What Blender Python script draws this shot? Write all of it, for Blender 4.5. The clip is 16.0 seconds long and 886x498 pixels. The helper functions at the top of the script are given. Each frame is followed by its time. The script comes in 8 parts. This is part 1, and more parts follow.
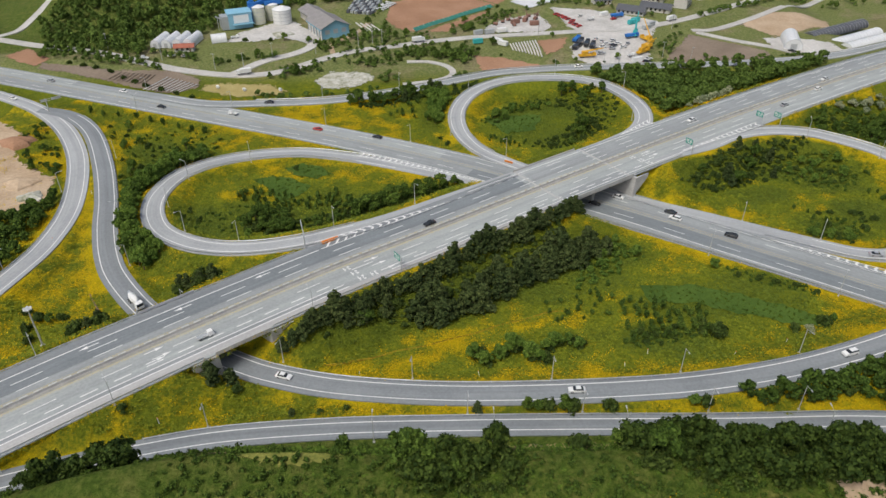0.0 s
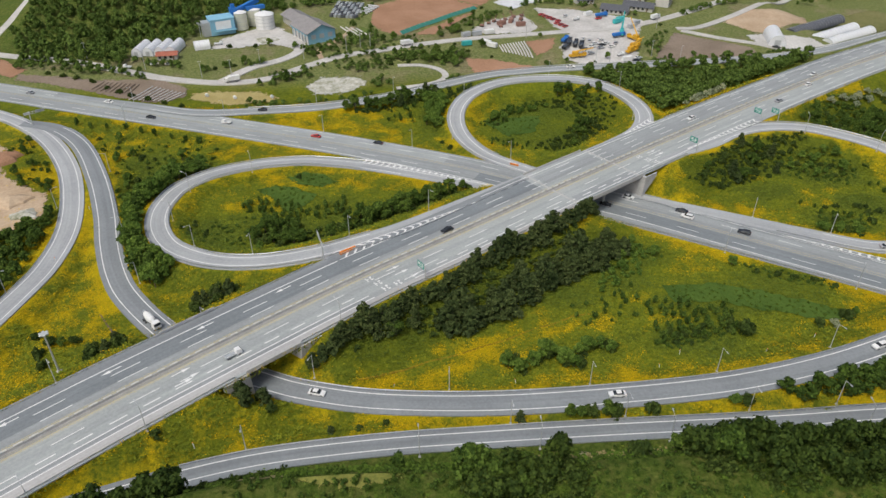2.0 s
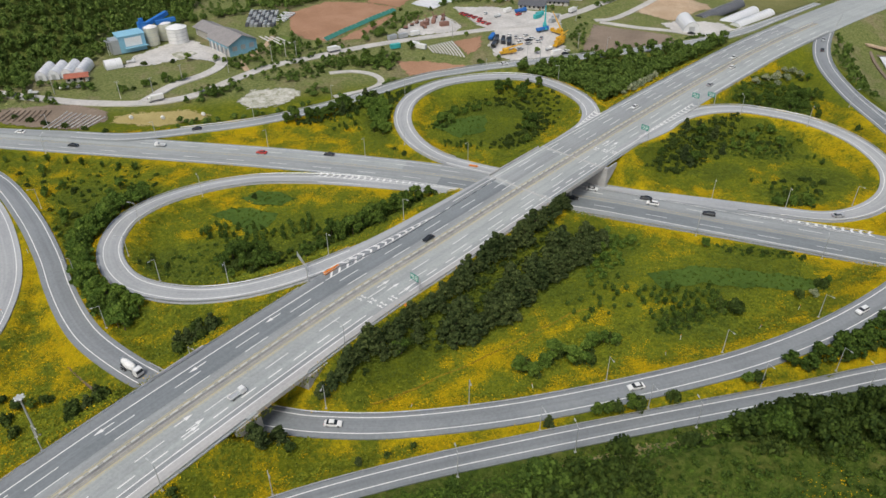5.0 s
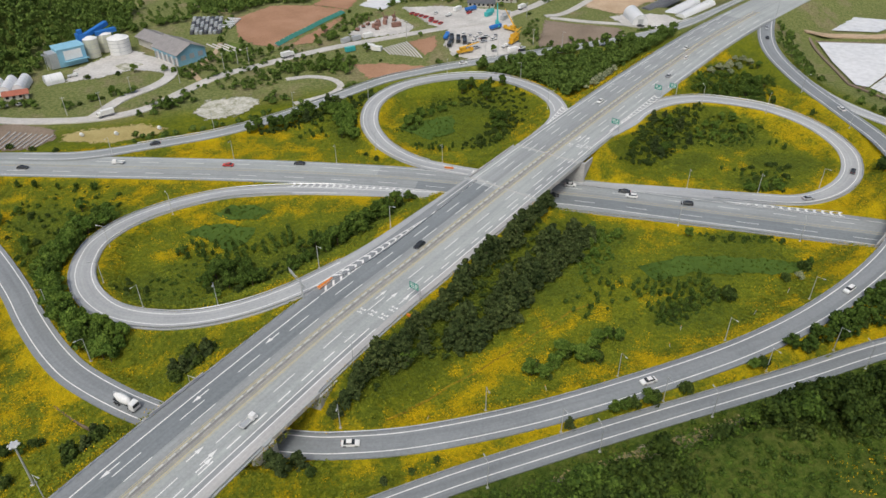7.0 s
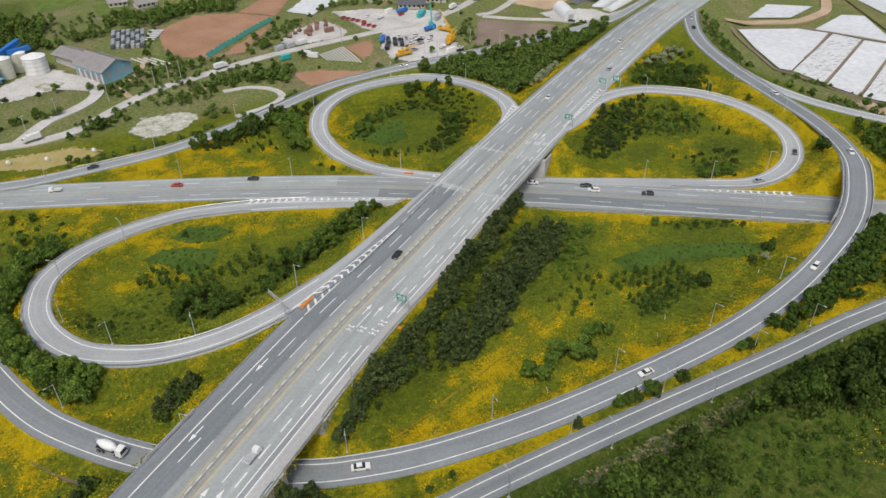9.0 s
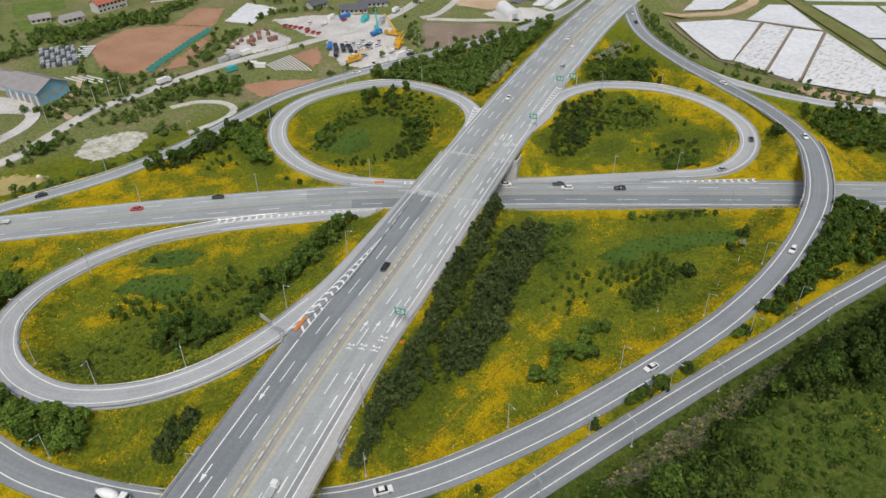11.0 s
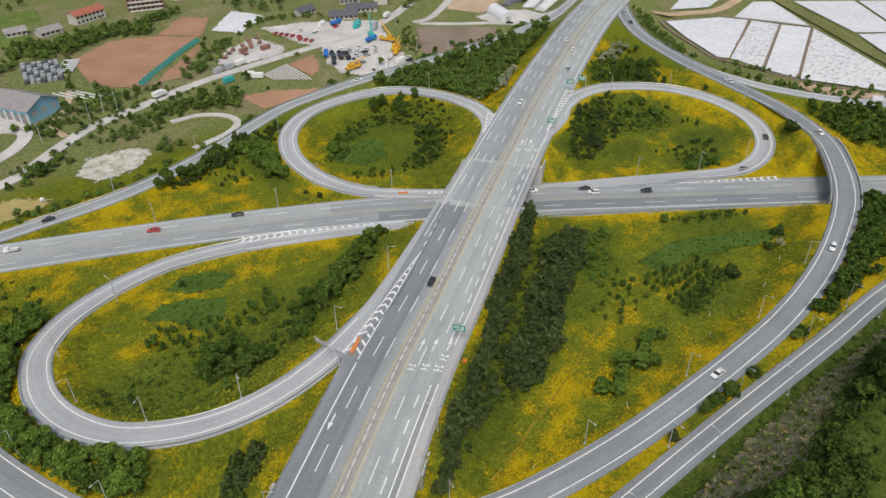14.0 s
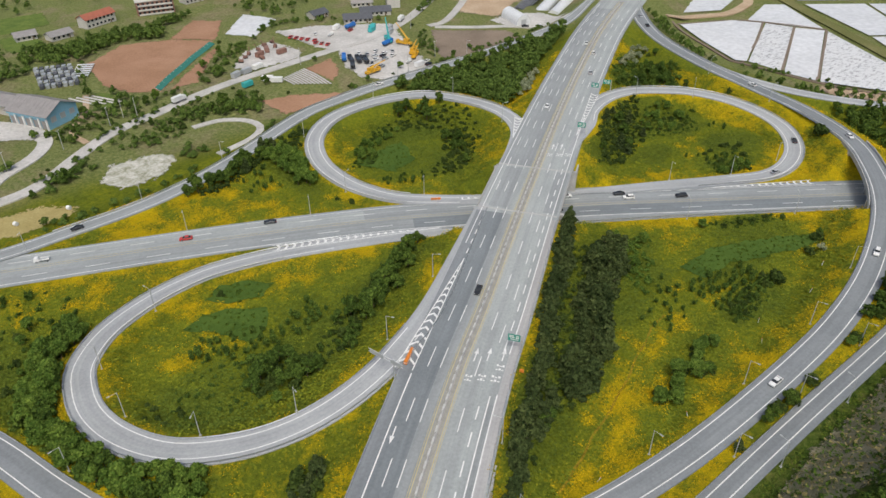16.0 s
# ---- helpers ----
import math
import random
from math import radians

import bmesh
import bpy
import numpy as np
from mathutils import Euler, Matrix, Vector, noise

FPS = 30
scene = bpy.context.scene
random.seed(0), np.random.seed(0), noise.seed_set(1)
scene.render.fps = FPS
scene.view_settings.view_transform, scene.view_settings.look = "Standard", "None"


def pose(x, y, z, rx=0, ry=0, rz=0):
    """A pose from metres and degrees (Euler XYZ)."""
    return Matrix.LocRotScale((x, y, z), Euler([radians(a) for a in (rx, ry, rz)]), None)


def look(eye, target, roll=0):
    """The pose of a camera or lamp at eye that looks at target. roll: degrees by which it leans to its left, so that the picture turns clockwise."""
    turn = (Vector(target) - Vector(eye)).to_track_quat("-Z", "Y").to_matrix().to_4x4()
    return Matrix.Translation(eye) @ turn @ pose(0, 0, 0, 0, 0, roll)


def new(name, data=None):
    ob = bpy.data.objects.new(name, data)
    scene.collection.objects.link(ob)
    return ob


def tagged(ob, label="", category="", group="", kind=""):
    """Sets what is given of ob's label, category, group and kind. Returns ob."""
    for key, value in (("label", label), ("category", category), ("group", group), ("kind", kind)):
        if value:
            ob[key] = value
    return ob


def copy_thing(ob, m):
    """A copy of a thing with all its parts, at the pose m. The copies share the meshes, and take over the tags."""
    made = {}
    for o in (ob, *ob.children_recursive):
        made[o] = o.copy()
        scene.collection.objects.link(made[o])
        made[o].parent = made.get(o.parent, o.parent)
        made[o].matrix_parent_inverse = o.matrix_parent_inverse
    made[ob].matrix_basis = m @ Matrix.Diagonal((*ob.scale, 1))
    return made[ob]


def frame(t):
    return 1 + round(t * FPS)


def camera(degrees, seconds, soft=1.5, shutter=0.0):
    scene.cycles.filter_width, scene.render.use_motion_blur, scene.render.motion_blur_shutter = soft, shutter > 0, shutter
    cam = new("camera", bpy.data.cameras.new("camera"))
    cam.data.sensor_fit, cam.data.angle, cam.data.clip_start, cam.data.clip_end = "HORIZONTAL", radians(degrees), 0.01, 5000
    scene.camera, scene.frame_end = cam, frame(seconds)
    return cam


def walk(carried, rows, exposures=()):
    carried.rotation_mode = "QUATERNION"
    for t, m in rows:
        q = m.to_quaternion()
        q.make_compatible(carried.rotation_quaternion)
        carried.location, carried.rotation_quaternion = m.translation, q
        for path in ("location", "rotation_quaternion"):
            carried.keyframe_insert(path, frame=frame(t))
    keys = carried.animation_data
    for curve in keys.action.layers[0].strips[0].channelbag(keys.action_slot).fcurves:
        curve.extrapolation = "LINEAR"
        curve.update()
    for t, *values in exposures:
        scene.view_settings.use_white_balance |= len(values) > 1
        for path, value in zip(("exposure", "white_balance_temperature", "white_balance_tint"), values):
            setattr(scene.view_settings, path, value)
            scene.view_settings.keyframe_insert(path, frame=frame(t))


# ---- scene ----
cam = camera(63.7, 16.0, soft=1.5)
METRES, EYE, TILT, LEAN, TURN = 150.5, 138.0, 0.0, 0.0, 0.0
ROWS = [
    (0.0, 0.0, 0.0, 0.0, -0.23, -34.27, 0.34),
    (0.5, -0.0314, 0.0065, 0.0001, -1.06, -34.26, 0.33),
    (1.0, -0.0625, 0.0138, 0.0005, -1.95, -34.26, 0.32),
    (1.5, -0.0935, 0.0216, 0.0002, -2.82, -34.24, 0.3),
    (2.0, -0.1239, 0.0302, -0.0008, -3.65, -34.22, 0.3),
    (2.5, -0.1531, 0.0397, -0.0013, -5.68, -34.24, 0.36),
    (3.0, -0.1831, 0.0502, -0.0023, -8.43, -34.23, 0.37),
    (3.5, -0.2126, 0.0613, -0.0038, -11.23, -34.19, 0.4),
    (4.0, -0.2438, 0.0733, -0.0048, -12.2, -34.19, 0.38),
    (6.5, -0.3825, 0.1452, -0.0067, -17.16, -34.38, 0.41),
    (7.0, -0.4099, 0.162, -0.0064, -19.4, -34.42, 0.42),
    (7.5, -0.4366, 0.1798, -0.0059, -21.4, -34.45, 0.42),
    (8.0, -0.4624, 0.1985, -0.0059, -23.39, -34.47, 0.42),
    (8.5, -0.4881, 0.2181, -0.006, -25.32, -34.48, 0.42),
    (9.0, -0.5122, 0.238, -0.0056, -27.06, -34.51, 0.45),
    (9.5, -0.5359, 0.2587, -0.006, -28.96, -34.5, 0.48),
    (10.0, -0.5581, 0.2801, -0.0064, -30.73, -34.48, 0.52),
    (12.5, -0.6619, 0.3959, -0.0086, -36.71, -34.44, 0.64),
    (13.0, -0.6809, 0.4194, -0.0087, -37.22, -34.44, 0.68),
    (13.5, -0.6999, 0.4434, -0.0088, -37.54, -34.41, 0.7),
    (14.0, -0.7192, 0.467, -0.0085, -37.65, -34.38, 0.66),
    (14.5, -0.7386, 0.4903, -0.0088, -37.65, -34.34, 0.6),
    (15.0, -0.7574, 0.513, -0.0087, -37.79, -34.3, 0.55),
    (15.5, -0.7774, 0.5355, -0.0089, -38.15, -34.27, 0.49),
    (16.0, -0.797, 0.558, -0.009, -38.57, -34.24, 0.44),
]
walk(cam, [(t, pose(0, 0, EYE, TILT, LEAN, TURN) @ pose(METRES * x, METRES * y, METRES * z, 90 + pitch, roll, yaw)) for t, x, y, z, yaw, pitch, roll in ROWS])


# ---------------------------------------------------------------- world, sun
SUN_ELEV, SUN_AZ = radians(58), radians(215)
world = bpy.data.worlds.new("overcast_sky")
scene.world = world
world.use_nodes = True
wn = world.node_tree.nodes
sky = wn.new("ShaderNodeTexSky")
sky.sky_type, sky.sun_disc = "NISHITA", False
sky.sun_elevation, sky.sun_rotation = SUN_ELEV, SUN_AZ
sky.air_density, sky.dust_density, sky.ozone_density = 1.0, 6.0, 1.0
world.node_tree.links.new(sky.outputs[0], wn["Background"].inputs[0])
wn["Background"].inputs[1].default_value = 0.13
sun = new("sun", bpy.data.lights.new("sun", "SUN"))
sun.data.energy, sun.data.angle, sun.data.color = 1.4, radians(14), (0.93, 1.0, 0.97)
sun.matrix_world = look((300 * math.sin(SUN_AZ), 300 * math.cos(SUN_AZ), 300 * math.tan(SUN_ELEV)), (0, 0, 0))


# ---------------------------------------------------------------- materials
def mat_base(name, rough=0.8, metal=0.0):
    m = bpy.data.materials.new(name)
    m.use_nodes = True
    b = m.node_tree.nodes["Principled BSDF"]
    b.inputs["Roughness"].default_value, b.inputs["Metallic"].default_value = rough, metal
    return m, m.node_tree.nodes, m.node_tree.links, b


def noise_node(n, l, scale, detail=6, rough=0.6, coord=None):
    t = n.new("ShaderNodeTexNoise")
    t.inputs["Scale"].default_value, t.inputs["Detail"].default_value, t.inputs["Roughness"].default_value = scale, detail, rough
    if coord is None:
        coord = n.new("ShaderNodeNewGeometry").outputs["Position"]
    l.new(coord, t.inputs["Vector"])
    return t.outputs["Fac"]


def ramp_node(n, l, fac, stops):
    r = n.new("ShaderNodeValToRGB")
    el = r.color_ramp.elements
    while len(el) < len(stops):
        el.new(0.5)
    for e, (p, c) in zip(el, stops):
        e.position, e.color = p, (*c, 1) if len(c) == 3 else c
    l.new(fac, r.inputs[0])
    return r.outputs[0]


def mix_node(n, l, fac, a, b, mode="MIX"):
    m = n.new("ShaderNodeMix")
    m.data_type, m.blend_type = "RGBA", mode
    for sock, v in ((m.inputs[0], fac), (m.inputs[6], a), (m.inputs[7], b)):
        if isinstance(v, (int, float)):
            sock.default_value = v
        elif isinstance(v, tuple):
            sock.default_value = (*v, 1)
        else:
            l.new(v, sock)
    return m.outputs[2]


def bump_node(n, l, b, height, strength=0.5, dist=0.1):
    u = n.new("ShaderNodeBump")
    u.inputs["Strength"].default_value, u.inputs["Distance"].default_value = strength, dist
    l.new(height, u.inputs["Height"])
    l.new(u.outputs[0], b.inputs["Normal"])


def speckled(name, low, high, coarse=0.15, fine=3.0, rough=0.8, metal=0.0, bump=0.2, dist=0.05, per_piece=0.0):
    """Two scales of variation between two colours, with a fine relief."""
    m, n, l, b = mat_base(name, rough, metal)
    if rough >= 0.9:
        b.inputs["Specular IOR Level"].default_value = 0.1
    big = ramp_node(n, l, noise_node(n, l, coarse), [(0.35, low), (0.65, high)])
    fac = noise_node(n, l, fine)
    col = mix_node(n, l, 0.35, big, ramp_node(n, l, fac, [(0.3, tuple(c * 0.6 for c in low)), (0.7, tuple(min(1, c * 1.15) for c in high))]))
    if per_piece:
        info = n.new("ShaderNodeObjectInfo").outputs["Random"]
        col = mix_node(n, l, 1.0, col, ramp_node(n, l, info, [(0, (1 - per_piece,) * 3), (1, (1, 1, 1))]), "MULTIPLY")
    l.new(col, b.inputs["Base Color"])
    if bump:
        bump_node(n, l, b, fac, bump, dist)
    return m


def asphalt(name, low, high):
    m, n, l, b = mat_base(name, 0.85)
    pos = n.new("ShaderNodeNewGeometry").outputs["Position"]
    big = ramp_node(n, l, noise_node(n, l, 0.06, 5), [(0.3, low), (0.7, high)])
    fine = noise_node(n, l, 1.2, 8, 0.7)
    col = mix_node(n, l, 0.4, big, ramp_node(n, l, fine, [(0.3, tuple(c * 0.75 for c in low)), (0.7, tuple(c * 1.15 for c in high))]))
    # worn wheel tracks and oil streaks along the strip
    uv = n.new("ShaderNodeUVMap")
    uv.uv_map = "UVMap"
    mp = n.new("ShaderNodeMapping")
    mp.inputs["Scale"].default_value = (0.02, 1.1, 1)
    l.new(uv.outputs[0], mp.inputs[0])
    streak = noise_node(n, l, 1.0, 4, 0.6, mp.outputs[0])
    mq = n.new("ShaderNodeMapping")
    mq.inputs["Scale"].default_value = (0.004, 0.3, 1)
    l.new(uv.outputs[0], mq.inputs[0])
    bands = noise_node(n, l, 1.0, 3, 0.5, mq.outputs[0])
    col = mix_node(n, l, 0.6, col, ramp_node(n, l, bands, [(0.35, (0.8, 0.8, 0.81)), (0.65, (1.12, 1.12, 1.11))]), "MULTIPLY")
    col = mix_node(n, l, 0.55, col, ramp_node(n, l, streak, [(0.3, (0.8, 0.8, 0.8)), (0.65, (1.08, 1.08, 1.08))]), "MULTIPLY")
    l.new(col, b.inputs["Base Color"])
    bump_node(n, l, b, fine, 0.15, 0.02)
    return m


M_ASPH_LIGHT = asphalt("asphalt_pale", (0.3, 0.322, 0.317), (0.39, 0.412, 0.404))
M_ASPH_DARK = asphalt("asphalt_newer", (0.165, 0.184, 0.194), (0.222, 0.244, 0.254))
M_ASPH_MID = asphalt("asphalt_grey", (0.24, 0.257, 0.258), (0.325, 0.344, 0.345))
M_ASPH_RAMP = asphalt("asphalt_ramp", (0.185, 0.2, 0.21), (0.25, 0.268, 0.278))
M_ASPH_LOOP = asphalt("asphalt_loop", (0.315, 0.327, 0.332), (0.41, 0.422, 0.426))
M_PAINT = speckled("road_paint_white", (0.62, 0.62, 0.6), (0.82, 0.82, 0.8), 0.5, 4, 0.7, bump=0)
M_YELLOW = speckled("road_paint_yellow", (0.44, 0.36, 0.17), (0.56, 0.47, 0.25), 0.5, 4, 0.7, bump=0)
M_PALE_SHOULDER = asphalt("asphalt_bleached", (0.36, 0.355, 0.35), (0.45, 0.44, 0.432))
M_CONC = speckled("concrete", (0.36, 0.355, 0.34), (0.5, 0.49, 0.47), 0.3, 3, 0.85)
M_STEEL = speckled("galvanised_steel", (0.42, 0.43, 0.44), (0.58, 0.59, 0.6), 0.5, 5, 0.45, 0.7, 0.05)


def meadow_material():
    m, n, l, b = mat_base("meadow", 0.95)
    b.inputs["Specular IOR Level"].default_value = 0.08

    def attr(name):
        a = n.new("ShaderNodeAttribute")
        a.attribute_name = name
        return a.outputs["Fac"]

    def math_node(op, p, q):
        k = n.new("ShaderNodeMath")
        k.operation = op
        for sock, v in ((k.inputs[0], p), (k.inputs[1], q)):
            if isinstance(v, (int, float)):
                sock.default_value = v
            else:
                l.new(v, sock)
        return k.outputs[0]

    big = noise_node(n, l, 0.035, 4)
    mid = noise_node(n, l, 0.22, 8, 0.72)
    clump = noise_node(n, l, 0.7, 7, 0.72)
    fine = noise_node(n, l, 2.4, 6, 0.75)
    # sward: olive, fresh and shaded greens in clumps
    green = ramp_node(n, l, clump, [(0.3, (0.058, 0.086, 0.009)), (0.47, (0.158, 0.182, 0.012)), (0.68, (0.275, 0.275, 0.015))])
    fresh = noise_node(n, l, 0.075, 5, 0.65)
    green = mix_node(n, l, ramp_node(n, l, fresh, [(0.45, (0, 0, 0)), (0.62, (0.8,) * 3)]), green, ramp_node(n, l, clump, [(0.32, (0.045, 0.078, 0.01)), (0.68, (0.15, 0.19, 0.02))]))
    green = mix_node(n, l, attr("leafy"), green, ramp_node(n, l, clump, [(0.3, (0.028, 0.052, 0.008)), (0.5, (0.075, 0.108, 0.014)), (0.72, (0.15, 0.172, 0.026))]))
    # fine dark green specks paint small shadows into the grass colour
    green = mix_node(n, l, 0.3, green, ramp_node(n, l, fine, [(0.3, (0.03, 0.05, 0.007)), (0.7, (0.18, 0.19, 0.014))]))
    # flower heads over stalks, thick or thin
    bloom = ramp_node(n, l, fine, [(0.3, (0.22, 0.21, 0.011)), (0.46, (0.41, 0.32, 0.008)), (0.68, (0.72, 0.49, 0.006))])
    loose = math_node("ADD", math_node("MULTIPLY", mid, 0.8), math_node("MULTIPLY", clump, 0.9))
    fac = ramp_node(n, l, math_node("ADD", attr("bloom"), math_node("SUBTRACT", loose, 0.85)), [(0.38, (0, 0, 0)), (0.55, (0.35,) * 3), (0.78, (0.95,) * 3)])
    col = mix_node(n, l, fac, green, bloom)
    # rough grass, weeds and worn earth of the farmland
    worn = ramp_node(n, l, clump, [(0.3, (0.15, 0.125, 0.065)), (0.7, (0.36, 0.3, 0.19))])
    # weed colours lifted to put distant haze into the farmland
    weeds = ramp_node(n, l, clump, [(0.3, (0.075, 0.105, 0.03)), (0.5, (0.17, 0.195, 0.065)), (0.72, (0.29, 0.285, 0.13))])
    earth = mix_node(n, l, ramp_node(n, l, math_node("ADD", big, math_node("MULTIPLY", mid, 0.5)), [(0.76, (0, 0, 0)), (0.92, (0.8,) * 3)]), weeds, worn)
    col = mix_node(n, l, attr("dry"), col, earth)
    thick = ramp_node(n, l, clump, [(0.3, (0.026, 0.05, 0.008)), (0.5, (0.072, 0.112, 0.016)), (0.74, (0.15, 0.17, 0.04))])
    col = mix_node(n, l, attr("scrub"), col, mix_node(n, l, ramp_node(n, l, mid, [(0.46, (0, 0, 0)), (0.66, (0.7,) * 3)]), thick, ramp_node(n, l, clump, [(0.3, (0.08, 0.09, 0.02)), (0.7, (0.21, 0.2, 0.055))])))
    l.new(col, b.inputs["Base Color"])
    bump_node(n, l, b, math_node("ADD", clump, math_node("MULTIPLY", fine, 0.4)), 1.0, 0.9)
    return m


M_MEADOW = meadow_material()


# ---------------------------------------------------------------- mesh helpers
def mesh_ob(name, verts, faces, material, parent=None, label="", uvs=None):
    me = bpy.data.meshes.new(name)
    me.from_pydata([tuple(v) for v in verts], [], [tuple(f) for f in faces])
    if uvs is not None:
        lay = me.uv_layers.new(name="UVMap")
        flat = np.array(uvs, dtype=np.float32)[[v for f in faces for v in f]]
        lay.data.foreach_set("uv", flat.ravel())
    if material:
        me.materials.append(material)
    ob = new(name, me)
    if parent is not None:
        ob.parent = parent
    if label:
        ob["label"] = label
    return ob


def part(name, bm, material, parent, label=""):
    me = bpy.data.meshes.new(name)
    bm.to_mesh(me)
    bm.free()
    me.materials.append(material)
    ob = new(name, me)
    ob.parent = parent
    if label:
        ob["label"] = label
    return ob


# ---------------------------------------------------------------- roads: centre lines
def spline(ctrl, step=3.0):
    """Catmull-Rom through rows of numbers, resampled at even steps of the plan."""
    c = np.array(ctrl, float)
    c = np.vstack([2 * c[0] - c[1], c, 2 * c[-1] - c[-2]])
    out = []
    for i in range(1, len(c) - 2):
        p0, p1, p2, p3 = c[i - 1:i + 3]
        for u in np.linspace(0, 1, 24, endpoint=False):
            out.append(0.5 * (2 * p1 + (p2 - p0) * u + (2 * p0 - 5 * p1 + 4 * p2 - p3) * u * u + (3 * p1 - p0 - 3 * p2 + p3) * u ** 3))
    out.append(c[-2])
    out = np.array(out)
    s = np.r_[0, np.cumsum(np.hypot(*np.diff(out[:, :2], axis=0).T))]
    k = np.linspace(0, s[-1], max(2, int(s[-1] / step) + 1))
    return np.column_stack([np.interp(k, s, out[:, j]) for j in range(out.shape[1])])


def frame_of(line):
    d = np.gradient(line[:, :2], axis=0)
    d /= np.linalg.norm(d, axis=1)[:, None]
    s = np.r_[0, np.cumsum(np.hypot(*np.diff(line[:, :2], axis=0).T))]
    return s, d, np.column_stack([-d[:, 1], d[:, 0]])  # left-hand normal


# upper highway, laid out along a straight base with its right-hand offset
AX, AN, AP = np.array((-94.9, 160.3)), np.array((0.7871, 0.6168)), np.array((0.6168, -0.7871))
A_ROWS = [(-160, 24), (-90, 19.2), (-35, 16.4), (0, 15.2), (60, 15.2), (100, 17.2), (150, 19.4), (185, 21.2), (230, 23.8), (280, 27.4), (330, 32), (375, 37), (430, 46), (500, 60), (600, 84)]
A_CTRL = [(*(AX + s * AN + o * AP), 3.5 - 0.0015 * max(0, s - 60), 15.3 - 0.004 * max(0, s - 150) * (s < 400) + (0 if s < 400 else -1), 15.7 if s < 60 else 15.0 if s < 150 else 14.5) for s, o in A_ROWS]
B_CTRL = [(-420, 452, -4.6, 10, 10), (-330, 418, -4.8, 10, 10), (-250, 387, -5, 10, 9.5), (-175, 356, -5.2, 9.8, 9.5), (-110, 329.5, -5.4, 9.5, 9.5), (-48, 303.5, -5.5, 9.5, 9.5), (0, 280, -5.5, 9.8, 9.5),
          (30, 262.5, -5.5, 10.5, 11), (70, 238, -5.5, 13, 13), (105, 213.5, -5.5, 12.5, 11.5), (140, 189, -5.5, 11, 11), (172, 166, -5.5, 11, 11), (240, 115, -5.5, 11, 11), (340, 40, -5.5, 11, 11)]
LOOPW = [(36, 247, -5.5, 1.6, 1.6), (6, 263, -5.5, 3.2, 3.2), (-16, 273.8, -5.5, 4, 4), (-37, 282, -5.5, 4, 4), (-56, 286, -5, 4, 4), (-68, 286, -4.6, 4, 4), (-83, 282.5, -4, 4.2, 4.2), (-98, 275, -3.4, 4.3, 4.3), (-108, 264, -2.8, 4.4, 4.4), (-111.5, 253, -2.3, 4.4, 4.4),
         (-112, 241, -1.8, 4.4, 4.4), (-108.5, 228, -1.2, 4.4, 4.4), (-101, 216, -0.6, 4.3, 4.3), (-89, 207, 0.3, 4.3, 4.3), (-77, 202.3, 1.2, 4.2, 4.2), (-64, 201, 2.1, 4.2, 4.2), (-50, 203, 2.9, 4.2, 4.2), (-37, 207.5, 3.4, 4.2, 4.2), (-19, 216.5, 3.42, 4, 4), (10, 236.5, 3.37, 3, 3), (32, 252, 3.34, 2.2, 2.2)]
LOOPN = [(70, 250, -5.5, 2.5, 2.5), (45, 264.5, -5.5, 3.5, 3.5), (26, 279, -5.3, 3.8, 3.8), (15, 291, -5, 4, 4), (8, 309, -4.2, 4.2, 4.2), (8, 330, -3, 4.3, 4.3), (17, 349.5, -1.8, 4.3, 4.3), (35, 361.5, -0.6, 4.3, 4.3), (60, 361.5, 0.6, 4.3, 4.3), (80, 351.5, 1.6, 4.3, 4.3), (91, 331, 2.4, 4.3, 4.3), (93.5, 309, 3, 4.2, 4.2), (86, 290, 3.22, 4, 4), (67.3, 275.9, 3.26, 2.2, 2.2), (51.1, 265.8, 3.28, 1, 1)]
LOOPE = [(86.5, 260.5, 3.26, 1.2, 1.2), (112, 274, 3.22, 3.5, 3.5), (126, 284, 3.1, 4, 4), (141, 289.5, 2.8, 4.2, 4.2), (155, 290.5, 2.2, 4.3, 4.3), (168, 287, 1.5, 4.3, 4.3), (187, 272.5, 0.2, 4.3, 4.3), (196, 252, -1.3, 4.3, 4.3), (194, 230, -2.8, 4.3, 4.3), (183, 214.5, -4, 4.3, 4.3), (167, 206, -4.9, 4.2, 4.2), (149, 205, -5.3, 4, 4), (130, 214.5, -5.5, 3.8, 3.8), (98, 233, -5.5, 3, 3), (72, 248, -5.5, 1.6, 1.6)]
RAMPE = [(-205, 338, -4.9, 3.2, 3.2), (-184, 329, -4.7, 4, 4), (-165, 309, -4.4, 4.3, 4.3), (-147, 276.5, -4.1, 4.5, 4.5), (-134, 247, -4, 4.5, 4.5), (-126, 225, -4, 4.5, 4.5), (-118, 206.5, -4, 4.5, 4.5), (-109.5, 192.5, -4, 4.5, 4.5), (-94, 175, -4, 4.5, 4.5), (-76, 160, -4, 4.6, 4.6), (-57, 150, -4, 3.8, 4.8), (-45, 145.5, -4, 3.8, 4.8)]
